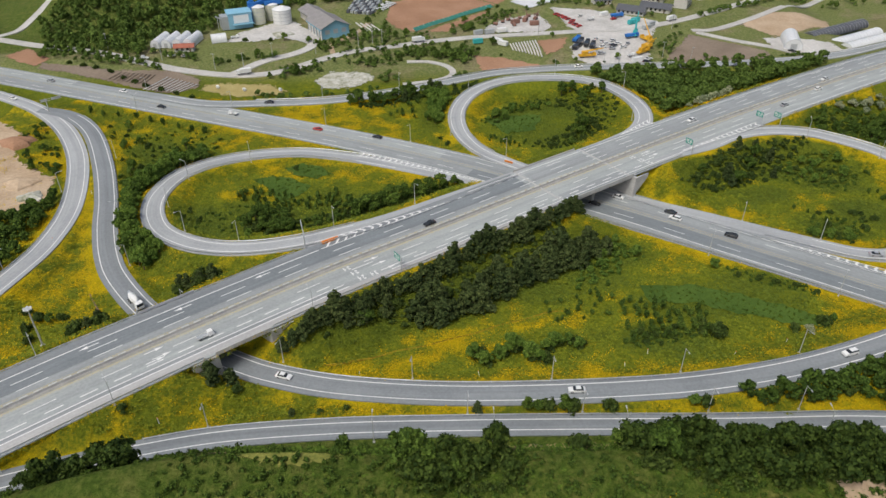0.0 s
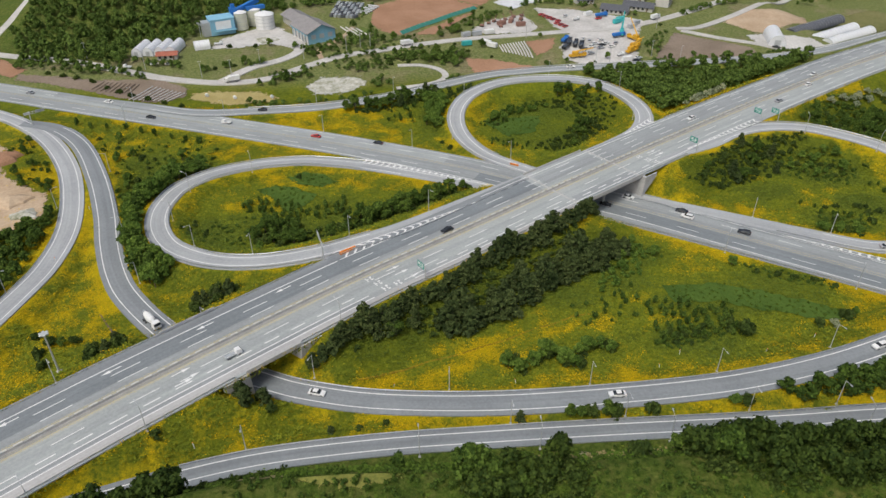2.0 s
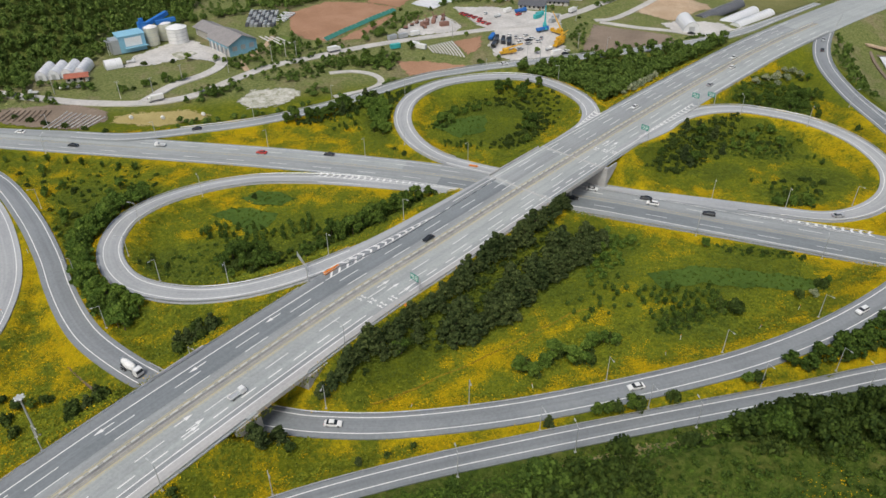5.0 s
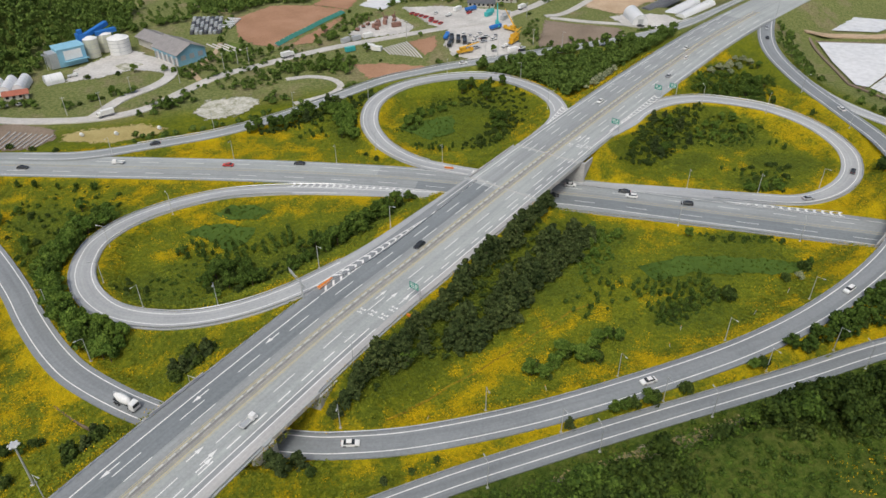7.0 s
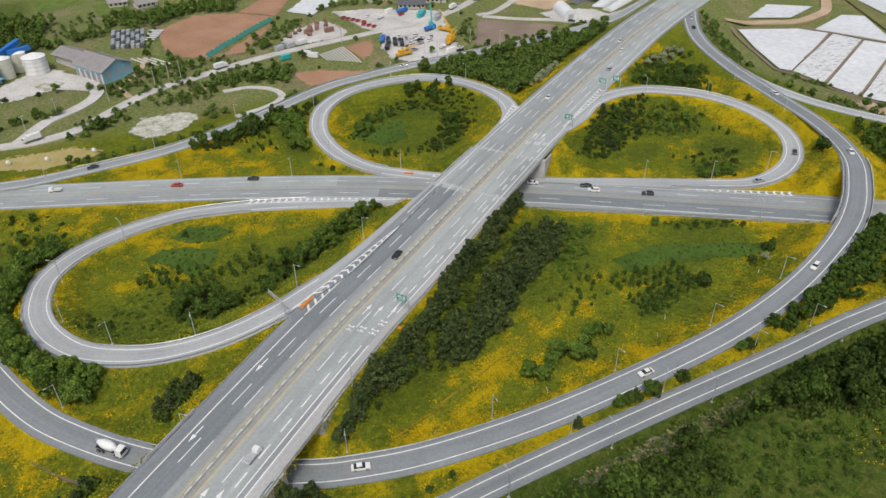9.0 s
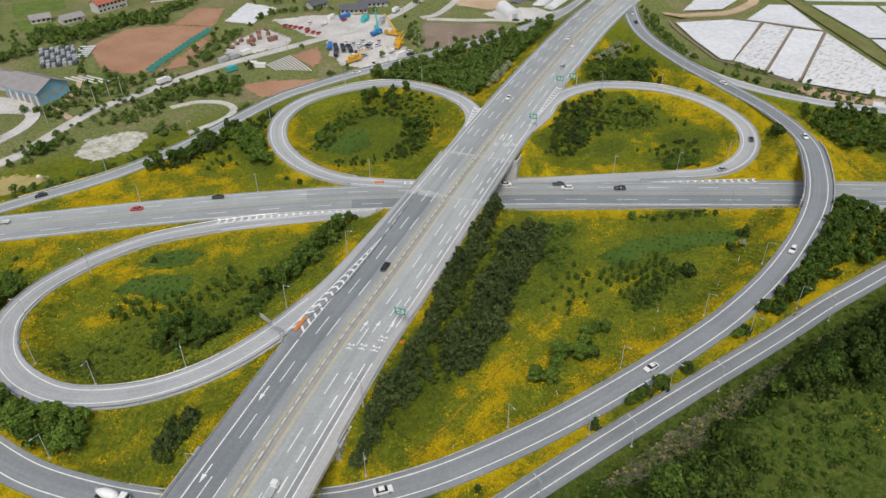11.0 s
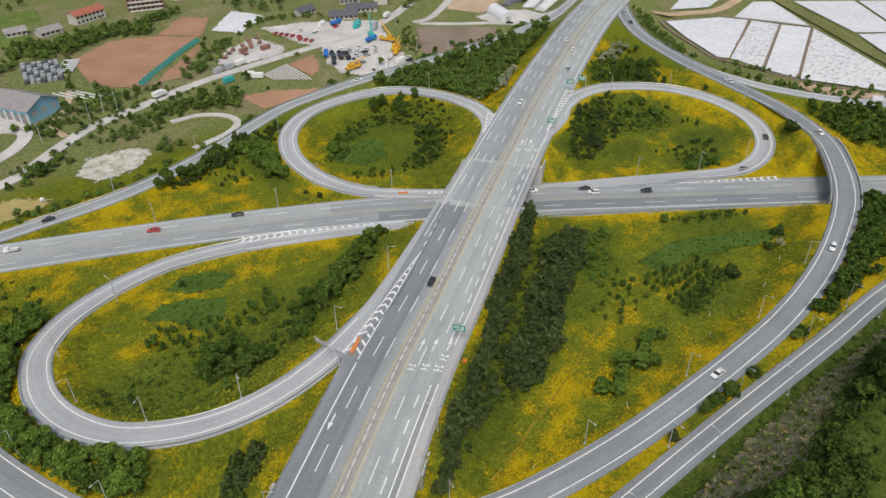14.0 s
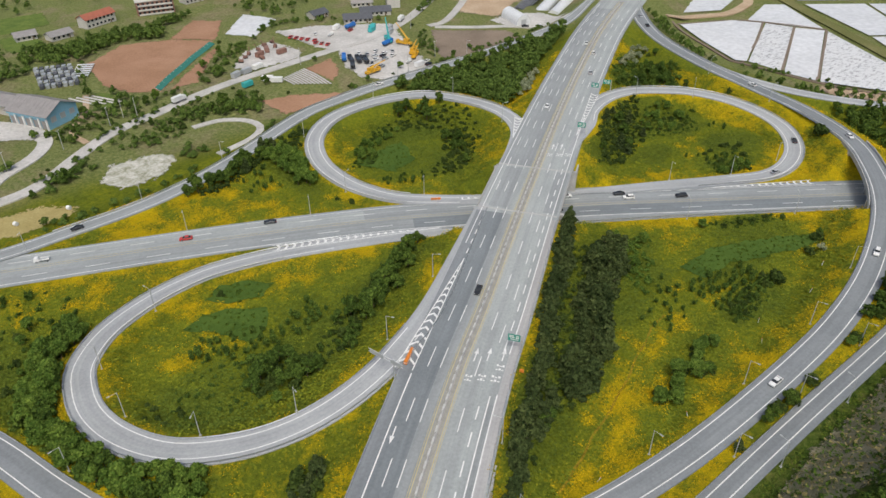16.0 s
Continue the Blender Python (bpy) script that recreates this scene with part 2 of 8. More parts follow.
RAMPE += [(-29, 141.5, -3.8, 3.8, 4.8), (-6, 138.7, -3.4, 3.8, 4.8), (17, 137.7, -2.9, 3.8, 4.8), (48, 137.8, -1.8, 3.8, 4.8), (72, 139.2, -0.8, 3.8, 4.8), (98, 143.5, 0.5, 3.8, 4.8), (124, 151.3, 1.6, 3.8, 4.8), (148, 161, 2.4, 4.6, 4.8), (170, 175.5, 2.5, 4.6, 4.8), (190, 194, 2.2, 4.6, 4.8), (206, 223, 1.5, 4.6, 4.8), (215.5, 256, 1, 4.6, 4.8), (226, 296, 1, 4.6, 4.8), (244, 338.5, 1.5, 4.6, 4.8), (275, 378, 2.5, 4.6, 4.8), (325, 425, 2.7, 4, 4), (390, 476, 2.6, 3, 3)]
NEAR_ROAD = [(-130, 95, 2, 3.5, 3.5), (-108, 105.6, 0, 3.7, 3.7), (-91, 112.4, -1.2, 3.8, 3.5), (-75, 117.6, -1.8, 3.8, 3.3), (-55, 122.2, -2.3, 3.8, 3.3), (-27, 124.8, -2.6, 3.8, 3.3), (0, 125.6, -2.8, 3.8, 3.3), (31, 126, -3, 3.8, 3.3), (75, 126, -3.2, 3.8, 3.3), (115, 126.5, -3.5, 3.8, 3.3), (170, 122, -4, 3.8, 3.3), (240, 96, -5, 3.8, 3.3), (330, 38, -5.3, 3.8, 3.3)]
RAMPD = [(-262, 372, -4.9, 3, 3), (-232, 356, -4.9, 4, 4), (-205, 338.5, -4.9, 4.3, 4.3), (-182, 316, -4.8, 4.5, 4.5), (-164, 289, -4.6, 4.5, 4.5), (-152, 262, -4.4, 4.5, 4.5), (-144, 235, -4, 4.5, 4.5), (-142, 212, -3.4, 4.5, 4.5), (-144, 195, -2.8, 4.5, 4.5), (-149, 170, -1.5, 4.5, 4.5), (-160, 130, 1, 4.5, 4.5), (-190, 80, 2.5, 4, 4)]
BACKROAD = [(-200, 373, -5, 2, 2), (-150, 354, -5, 3.5, 3.5), (-120, 343.5, -5, 4, 4), (-90, 343, -4.8, 4, 4), (-58, 345, -4.4, 4, 4), (-23, 355.5, -4, 4, 4), (25, 378, -3.4, 4, 4), (50, 383, -3, 4, 4), (78, 385, -2.5, 4, 4), (140, 384, -1, 4, 4), (195, 386, 0.8, 4, 4), (225, 391, 2.2, 4, 4), (262, 408, 2.8, 3, 3), (310, 432, 2.8, 2.5, 2.5)]
EASTROAD = [(236, 318, 0.8, 2.5, 2.5), (226, 285, 0.6, 3.5, 3.5), (224, 262, 0.2, 4, 4), (232, 235, -1, 4, 4), (252, 205, -2.5, 4, 4), (290, 170, -4, 4, 4), (360, 110, -5, 4, 4)]

ROADS = {}
for key, ctrl in (("upper", A_CTRL), ("lower", B_CTRL), ("loopw", LOOPW), ("loopn", LOOPN), ("loope", LOOPE), ("rampe", RAMPE), ("near", NEAR_ROAD), ("rampd", RAMPD), ("back", BACKROAD), ("east", EASTROAD)):
    ROADS[key] = spline(ctrl)


# ---------------------------------------------------------------- ground, one sheet
def smooth(a, b, v):
    u = np.clip((v - a) / (b - a), 0, 1)
    return u * u * (3 - 2 * u)


def wave(x, y, scale, seed):
    """Cheap smooth variation in -1..1."""
    return (np.sin(x / scale + seed) * np.cos(y / scale * 1.3 - seed * 2) + np.sin((x + y) / scale * 0.61 + seed * 3) * np.cos((x - y) / scale * 0.83 + seed)) * 0.5


def lumps(x, y, scale, seed=0, octaves=3):
    """Fractal value noise in 0..1 over the plan."""
    total, amp, norm = np.zeros(np.shape(x)), 1.0, 0.0
    for o in range(octaves):
        u, v = np.asarray(x) / scale * 2 ** o + 31.7 * o + seed * 7.3, np.asarray(y) / scale * 2 ** o + 17.1 * o - seed * 5.9
        i, j = np.floor(u), np.floor(v)
        f, g = u - i, v - j
        f, g = f * f * (3 - 2 * f), g * g * (3 - 2 * g)
        h = lambda a, c: np.modf(np.abs(np.sin(a * 12.9898 + c * 78.233 + seed * 3.1) * 43758.5453))[0]
        total = total + amp * ((h(i, j) * (1 - f) + h(i + 1, j) * f) * (1 - g) + (h(i, j + 1) * (1 - f) + h(i + 1, j + 1) * f) * g)
        norm += amp
        amp *= 0.55
    return total / norm


def base_height(x, y):
    z = np.full_like(x, -6.0) + 0.5 * wave(x, y, 21, 1.7) + 0.25 * wave(x, y, 8, 4.1)
    z += (3.0 * smooth(365, 420, y) + 1.5 * smooth(420, 520, y)) * (1 - smooth(235, 268, x))   # country land behind
    z -= 3.9 * smooth(235, 268, x) * smooth(150, 190, y)                  # rice fields lie low
    hill = np.clip((121 - y) / 21, 0, 1) * smooth(-125, -62, x) * (1 - 0.35 * smooth(70, 140, x))   # cut bank and the hilltop above it
    z += 24 * hill - 2.5 * smooth(98, 84, y) * hill + 0.8 * hill * wave(x, y, 9, 2.2)
    z += 6 * smooth(121, 100, y) * (1 - smooth(-125, -62, x))
    z += 24 * smooth(0, 1, 1.25 - np.hypot((x + 212) / 82, (y - 530) / 76)) # wooded hill
    z += smooth(700, 2200, np.hypot(x, y)) * (60 + 60 * wave(x, y, 420, 0.6))
    return z


def road_field(x, y):
    """Distance past each road's edge and its level there, for flat arrays of places."""
    out = {}
    for key, ln in ROADS.items():
        d = np.full(x.shape, 1e9)
        zr = np.zeros(x.shape)
        box = (x > ln[:, 0].min() - 45) & (x < ln[:, 0].max() + 45) & (y > ln[:, 1].min() - 45) & (y < ln[:, 1].max() + 45)
        idx = np.nonzero(box)[0]
        seg = ln[1:, :2] - ln[:-1, :2]
        sl2 = (seg ** 2).sum(1)
        for c in np.array_split(idx, max(1, len(idx) // 4000)):
            px, py = x[c][:, None], y[c][:, None]
            u = np.clip(((px - ln[:-1, 0]) * seg[:, 0] + (py - ln[:-1, 1]) * seg[:, 1]) / sl2, 0, 1)
            dx, dy = px - ln[:-1, 0] - u * seg[:, 0], py - ln[:-1, 1] - u * seg[:, 1]
            dd = np.hypot(dx, dy)
            k = dd.argmin(1)
            r = np.arange(len(k))
            side = seg[k, 0] * dy[r, k] - seg[k, 1] * dx[r, k] > 0
            w = np.where(side, ln[k, 3], ln[k, 4])
            d[c] = dd[r, k] - w
            zr[c] = ln[k, 2] + u[r, k] * (ln[k + 1, 2] - ln[k, 2])
        out[key] = (d, zr)
    return out


def ground_height(x, y):
    z = base_height(x, y)
    f = road_field(x, y)
    for d, zr in f.values():
        z = np.where(d < 44, np.maximum(z, zr - 0.3 - 0.55 * np.maximum(0, d - 1.2)), z)
    for key, (d, zr) in f.items():
        z = np.where(d < 44, np.minimum(z, zr - 0.3 + (1.15 if key == "near" else 0.75) * np.maximum(0, d - 1.0)), z)
    near = np.min([d for d, _ in f.values()], axis=0)
    return z, near


def axis_steps(lo, hi, step, far, grow=1.14):
    mid = list(np.arange(lo, hi + 0.01, step))
    for sign, edge in ((-1, lo), (1, hi)):
        s, v = step, edge
        while abs(v) < far:
            s *= grow
            v += sign * s
            (mid.append if sign > 0 else lambda q: mid.insert(0, q))(v)
    return np.array(mid)


GX, GY = axis_steps(-270, 290, 2.0, 3500), axis_steps(76, 560, 2.0, 4200)
gx, gy = np.meshgrid(GX, GY)
gz, gnear = ground_height(gx.ravel(), gy.ravel())
GZ = gz.reshape(gx.shape)


def ground_at(x, y):
    """Level of the sheet at a place."""
    i = int(np.clip(np.searchsorted(GX, x) - 1, 0, len(GX) - 2))
    j = int(np.clip(np.searchsorted(GY, y) - 1, 0, len(GY) - 2))
    u, v = (x - GX[i]) / (GX[i + 1] - GX[i]), (y - GY[j]) / (GY[j + 1] - GY[j])
    return float((GZ[j, i] * (1 - u) + GZ[j, i + 1] * u) * (1 - v) + (GZ[j + 1, i] * (1 - u) + GZ[j + 1, i + 1] * u) * v)


# first row: pine band, darker green painted in for the trees' shade
GREENS = [(-34, 162, 9, 6), (-20, 171, 12, 7), (-4, 178, 14, 8), (12, 189, 15, 9), (30, 201, 16, 9), (48, 209, 14, 9)]
GREENS += [(-88, 230, 17, 15), (-78, 236, 14, 11), (-56, 232, 18, 11), (-36, 238, 17, 9), (-18, 245, 14, 8), (-4, 252, 10, 6), (42, 320, 18, 20), (62, 332, 18, 15), (50, 304, 16, 14), (104, 256, 10, 9), (118, 265, 14, 11)]
GREENS += [(136, 270, 16, 14), (156, 280, 16, 11), (162, 260, 18, 13), (146, 222, 20, 7), (166, 234, 16, 12), (126, 248, 13, 8), (-122, 262, 16, 30), (-132, 292, 10, 8), (-96, 208, 26, 9), (62, 206, 12, 9), (50, 196, 14, 10), (92, 180, 30, 9),
          (112, 190, 20, 7), (34, 186, 12, 7), (66, 162, 16, 7), (184, 306, 20, 14), (206, 312, 18, 14), (-4, 330, 8, 20), (2, 352, 16, 12)]


def leaf_and_shade_patch(x, y):
    """Where leafy growth crowds out the flowers, plus shade painted under the embankment pines."""
    v = np.zeros(np.shape(x))
    for cx, cy, rx, ry in GREENS:
        d = ((x - cx) / rx) ** 2 + ((y - cy) / ry) ** 2
        v = np.maximum(v, np.exp(-d * d))
    return v


def bloom_value(x, y, near):
    """How thick the yellow flowers stand, about 0.5 where they begin to cover the grass."""
    v = 0.33 + 0.26 * np.exp(-np.maximum(near, 0) / 5.5) + 0.6 * (lumps(x, y, 15, 2) - 0.5) + 0.7 * (lumps(x, y, 5, 5) - 0.5)
    v += 0.03 * smooth(216, 190, y) * smooth(-40, -10, x) * smooth(150, 120, x)
    v += 0.03 * smooth(168, 138, y) * smooth(-60, -30, x) + 0.14 * smooth(90, 130, x) * smooth(150, 170, y) + 0.1 * smooth(-92, -105, x) * smooth(240, 215, y)
    v += 0.26 * np.exp(-(((x + 45) / 45) ** 2 + ((y - 267) / 9) ** 2)) + 0.16 * np.exp(-(((x + 30) / 40) ** 2 + ((y - 326) / 14) ** 2))
    v += 0.17 * np.exp(-((x - 10 - (y - 162) * 2.4) / 12) ** 2) * smooth(146, 154, y) * smooth(178, 170, y)
    v -= 0.5 * leaf_and_shade_patch(x, y) * (0.5 + lumps(x, y, 8, 9)) * smooth(0.5, 4, near)
    inside = (y > np.interp(x, [r[0] for r in NEAR_ROAD], [r[1] for r in NEAR_ROAD])) & (y < 352) & (x > -220) & (x < 216)
    return np.where(inside, v, -0.4)


def build_ground():
    nx, ny = len(GX), len(GY)
    idx = np.arange(nx * ny).reshape(ny, nx)
    faces = np.stack([idx[:-1, :-1], idx[:-1, 1:], idx[1:, 1:], idx[1:, :-1]], -1).reshape(-1, 4)
    me = bpy.data.meshes.new("ground")
    me.from_pydata(np.column_stack([gx.ravel(), gy.ravel(), gz]).tolist(), [], faces.tolist())
    X, Y = gx.ravel(), gy.ravel()
    bloom = bloom_value(X, Y, gnear)
    dry = np.maximum(smooth(368, 392, Y) * 0.95, 0.9 * smooth(240, 262, X) * smooth(170, 205, Y))
    scrub = np.maximum(smooth(0, -2.5, Y - np.interp(X, [r[0] for r in NEAR_ROAD], [r[1] for r in NEAR_ROAD])), 0.9 * np.maximum(smooth(-98, -112, X) * smooth(486, 494, Y), np.maximum(smooth(-148, -156, X) * smooth(448, 456, Y), smooth(-176, -184, X) * smooth(412, 420, Y))) * smooth(640, 620, Y))
    leafy = np.clip(0.7 * leaf_and_shade_patch(X, Y) + smooth(4, 14, gnear) * (1.8 * (lumps(X, Y, 18, 4) - 0.52)), 0, 1) * (Y > 122) * (1 - 0.7 * smooth(-92, -105, X) * smooth(240, 215, Y)) * (1 - 0.45 * smooth(20, 60, X) * smooth(215, 170, Y))
    for nm, v in (("bloom", bloom), ("dry", dry), ("scrub", scrub), ("leafy", leafy)):
        a = me.attributes.new(nm, "FLOAT", "POINT")
        a.data.foreach_set("value", v.astype(np.float32))
    me.materials.append(M_MEADOW)
    me.polygons.foreach_set("use_smooth", [True] * len(me.polygons))
    return tagged(new("ground", me), "meadow ground with green grass and yellow flowers", "ground", kind="structure")


build_ground()


# ---------------------------------------------------------------- road surfaces
def strip(name, line, lo, hi, lift, material, parent=None, s0=None, s1=None, thick=0.0, label=""):
    """A ribbon along a centre line between two left-hand offsets (numbers or arrays)."""
    s, d, nrm = frame_of(line)
    lo, hi = np.broadcast_to(lo, s.shape), np.broadcast_to(hi, s.shape)
    if s0 is not None:
        k = np.unique(np.r_[s0, s[(s > s0) & (s < s1)], s1])
        pick = lambda v: np.interp(k, s, v)
        line = np.column_stack([pick(line[:, j]) for j in range(3)])
        nrm = np.column_stack([pick(nrm[:, 0]), pick(nrm[:, 1])])
        lo, hi, s = pick(lo), pick(hi), k
    a, b = line[:, :2] + nrm * np.array(lo)[:, None], line[:, :2] + nrm * np.array(hi)[:, None]
    z = line[:, 2] + lift
    n = len(s)
    verts = [*np.column_stack([a, z]), *np.column_stack([b, z])]
    uvs = [*np.column_stack([s, lo]), *np.column_stack([s, hi])]
    faces = [(i, i + 1, n + i + 1, n + i) for i in range(n - 1)]
    faces = [f[::-1] for f in faces] if np.mean(np.array(hi) - np.array(lo)) < 0 else faces
    if thick:
        verts += [*np.column_stack([a, z - thick]), *np.column_stack([b, z - thick])]
        uvs += uvs[:2 * n]
        faces += [(2 * n + i, 2 * n + i + 1, i + 1, i) for i in range(n - 1)] + [(n + i, n + i + 1, 3 * n + i + 1, 3 * n + i) for i in range(n - 1)]
        faces += [(3 * n + i, 3 * n + i + 1, 2 * n + i + 1, 2 * n + i) for i in range(n - 1)]
        faces += [(0, n, 3 * n, 2 * n), (n - 1, 3 * n - 1, 4 * n - 1, 2 * n - 1)]
    return mesh_ob(name, verts, faces, material, parent, label, uvs)


def road(key, lift, material, label):
    ln = ROADS[key]
    ob = strip("road", ln, -ln[:, 4], ln[:, 3], lift, material, thick=0.35)
    return tagged(ob, label, "road", kind="structure")


ROAD_OB = {}
for key, lift, material, label in (
        ("upper", 0.0, M_ASPH_LIGHT, "wide grey asphalt highway on an embankment"),
        ("lower", 0.0, M_ASPH_MID, "grey asphalt highway passing under the bridge"),
        ("loopw", 0.03, M_ASPH_LOOP, "pale grey asphalt loop ramp"),
        ("loopn", 0.03, M_ASPH_LOOP, "pale grey asphalt loop ramp"),
        ("loope", 0.03, M_ASPH_LOOP, "grey asphalt loop ramp"),
        ("rampe", 0.04, M_ASPH_RAMP, "grey asphalt ramp running through the underpass"),
        ("near", 0.02, M_ASPH_RAMP, "grey asphalt slip road"),
        ("rampd", 0.06, M_ASPH_LOOP, "pale grey asphalt curved ramp"),
        ("back", 0.05, M_ASPH_MID, "grey asphalt ramp behind the loop"),
        ("east", 0.07, M_ASPH_LOOP, "grey asphalt merging ramp")):
    ROAD_OB[key] = road(key, lift, material, label)


# ---------------------------------------------------------------- lane markings and road furniture
def sub_at(key, s, off):
    """Place and heading at an arc length along a road, off metres to its left."""
    ln = ROADS[key]
    ss, d, nrm = frame_of(ln)
    q = [np.interp(s, ss, ln[:, j]) for j in range(3)]
    h = [np.interp(s, ss, d[:, j]) for j in range(2)]
    k = np.hypot(*h)
    h = (h[0] / k, h[1] / k)
    return q[0] - h[1] * off, q[1] + h[0] * off, q[2], math.atan2(h[1], h[0])


LIFT = {"upper": 0.0, "lower": 0.0, "loopw": 0.03, "loopn": 0.03, "loope": 0.03, "rampe": 0.04, "near": 0.02, "rampd": 0.06, "back": 0.05, "east": 0.07}
A0 = 160.6  # arc length of the upper highway at the start of its straight


def line_mark(key, off, s0, s1, width=0.28, material=None, dash=0.0, gap=0.0, phase=0.0, extra=0.03):
    ln = ROADS[key]
    total = frame_of(ln)[0][-1]
    s0, s1 = max(0.2, s0), min(total - 0.2, s1)
    material = material or M_PAINT
    lift = LIFT[key] + extra
    if not dash:
        strip("lane_line", ln, off - width / 2, off + width / 2, lift, material, ROAD_OB[key], s0, s1)
        return
    verts, faces, uvs = [], [], []
    s = s0 + phase
    while s + dash < s1:
        b = len(verts)
        for q in (s, s + dash):
            for o in (off - width / 2, off + width / 2):
                x, y, z, _ = sub_at(key, q, o)
                verts.append((x, y, z + lift))
        faces.append((b, b + 2, b + 3, b + 1))
        s += dash + gap
    tagged(mesh_ob("lane_dashes", verts, faces, material, ROAD_OB[key]), kind="stuff")


def edge_line(key, side, inset, s0, s1, width=0.28, material=None):
    ln = ROADS[key]
    o = ln[:, 3] - inset if side > 0 else -ln[:, 4] + inset
    strip("edge_line", ln, o - width / 2, o + width / 2, LIFT[key] + 0.03, material or M_PAINT, ROAD_OB[key], s0, s1)


# upper highway: newer dark lanes, then lines
lnA = ROADS["upper"]
strip("dark_lane", lnA, 4.9, 12.0, 0.012, M_ASPH_DARK, ROAD_OB["upper"], A0 - 155, A0 + 150, label="newer dark grey asphalt lanes")
strip("dark_lane", lnA, 12.0, 15.1, 0.012, M_ASPH_RAMP, ROAD_OB["upper"], A0 - 155, A0 + 62, label="grey asphalt shoulder")
strip("merge_lane", lnA, 12.0, 14.9, 0.012, M_ASPH_RAMP, ROAD_OB["upper"], A0 + 62, A0 + 150, label="grey asphalt merging lane")
strip("inner_lane", lnA, 1.7, 4.9, 0.012, M_ASPH_MID, ROAD_OB["upper"], A0 - 155, A0 + 150, label="grey asphalt inner lane")
strip("mid_lane", lnA, 1.7, 14.6, 0.012, M_ASPH_MID, ROAD_OB["upper"], A0 + 188, A0 + 420, label="grey asphalt carriageway")
strip("exit_lane", lnA, -11.9, -10.4, 0.012, M_ASPH_MID, ROAD_OB["upper"], A0 - 155, A0 + 58)
strip("shoulder", lnA, -14.6, -12.1, 0.012, M_PALE_SHOULDER, ROAD_OB["upper"], A0 - 155, A0 + 150, label="bleached pale shoulder")
strip("bridge_deck_surface", lnA, -13.4, -8.4, 0.014, M_ASPH_MID, ROAD_OB["upper"], A0 + 154, A0 + 186)
strip("bridge_deck_surface", lnA, 5.2, 11.6, 0.014, M_ASPH_MID, ROAD_OB["upper"], A0 + 154, A0 + 186)
line_mark("upper", 11.5, A0 - 155, A0 + 64, 0.34)
line_mark("upper", 11.7, A0 + 116, A0 + 152, 0.4, dash=3, gap=3)
line_mark("upper", 11.4, A0 + 160, A0 + 420, 0.26, dash=8, gap=12, phase=6)
edge_line("upper", 1, 1.9, A0 + 128, A0 + 430, 0.3)
for o in (8.1, 4.75):
    line_mark("upper", o, A0 - 148.5, A0 + 425, 0.26, dash=8, gap=11.6, phase=0.4 if o > 6 else 0.9)
for o in (1.55, -1.5):
    line_mark("upper", o, A0 - 155, A0 + 440, 0.24, M_YELLOW)
    line_mark("upper", o * 1.32, A0 - 155, A0 + 440, 0.12, M_YELLOW)
line_mark("upper", -4.9, A0 - 148.5, A0 + 425, 0.26, dash=8, gap=11.6)
line_mark("upper", -8.3, A0 - 150, A0 + 60, 0.36, dash=4.6, gap=4.2)
line_mark("upper", -8.3, A0 + 80, A0 + 425, 0.26, dash=8, gap=11.6, phase=2)
line_mark("upper", -10.3, A0 - 155, A0 + 61, 0.34)
line_mark("upper", -10.3, A0 + 79, A0 + 205, 0.34, dash=4.6, gap=4.2)
line_mark("upper", -12.0, A0 - 155, A0 + 62, 0.32)
line_mark("upper", -12.0, A0 + 78, A0 + 240, 0.32)
edge_line("upper", -1, 2.0, A0 + 285, A0 + 430, 0.3)
for s in (152, 187):   # expansion joints of the bridge
    strip("expansion_joint", lnA, -13.6, 15.2, 0.034, M_CONC, ROAD_OB["upper"], A0 + s, A0 + s + 0.9, label="pale concrete expansion joint")

for key, s0, s1, insets in (("loopw", 62, 1e3, (1.5, 2.3)), ("loopn", 40, 1e3, (1.5, 2.1)), ("loope", 35, 1e3, (1.9, 1.5)), ("rampe", 26, 1e3, (1.5, 1.8)), ("near", 5, 1e3, (1.7, 1.9)), ("rampd", 30, 1e3, (1.8, 1.5)), ("back", 60, 1e3, (1.3, 1.3)), ("east", 40, 1e3, (1.3, 1.3))):
    end = frame_of(ROADS[key])[0][-1] - (75 if key == "loopw" else 50 if key == "loopn" else 70 if key == "loope" else 5)
    for side, inset in ((1, insets[0]), (-1, insets[1])):
        edge_line(key, side, inset, s0, min(s1, end), 0.3)

# lower highway
SB = frame_of(ROADS["lower"])[0][-1]
for o in (4.8, 1.9, -4.8, -1.6):
    if o in (1.9, -1.6):
        line_mark("lower", o * 0.35, 5, SB - 5, 0.16, M_YELLOW)
    else:
        line_mark("lower", o, 5, SB - 5, 0.24, dash=8, gap=12, phase=3 if o > 0 else 9)
        line_mark("lower", o * 1.72, 5, SB - 5, 0.26)
for o in (8.2, -8.4):
    line_mark("lower", o * 1.0, 470, SB - 120, 0.22, dash=4, gap=4)
strip("dark_lane", ROADS["lower"], -7.8, -1.3, 0.012, M_ASPH_DARK, ROAD_OB["lower"], 470, SB - 5, label="darker grey asphalt lanes")
strip("pale_lane", ROADS["lower"], 1.0, 7.9, 0.012, M_ASPH_LIGHT, ROAD_OB["lower"], 5, 452, label="pale grey asphalt lanes")
strip("dark_lane", ROADS["rampe"], -4.3, 4.1, 0.056, M_ASPH_DARK, ROAD_OB["rampe"], 556, 590, label="newer dark asphalt on the bridge deck")


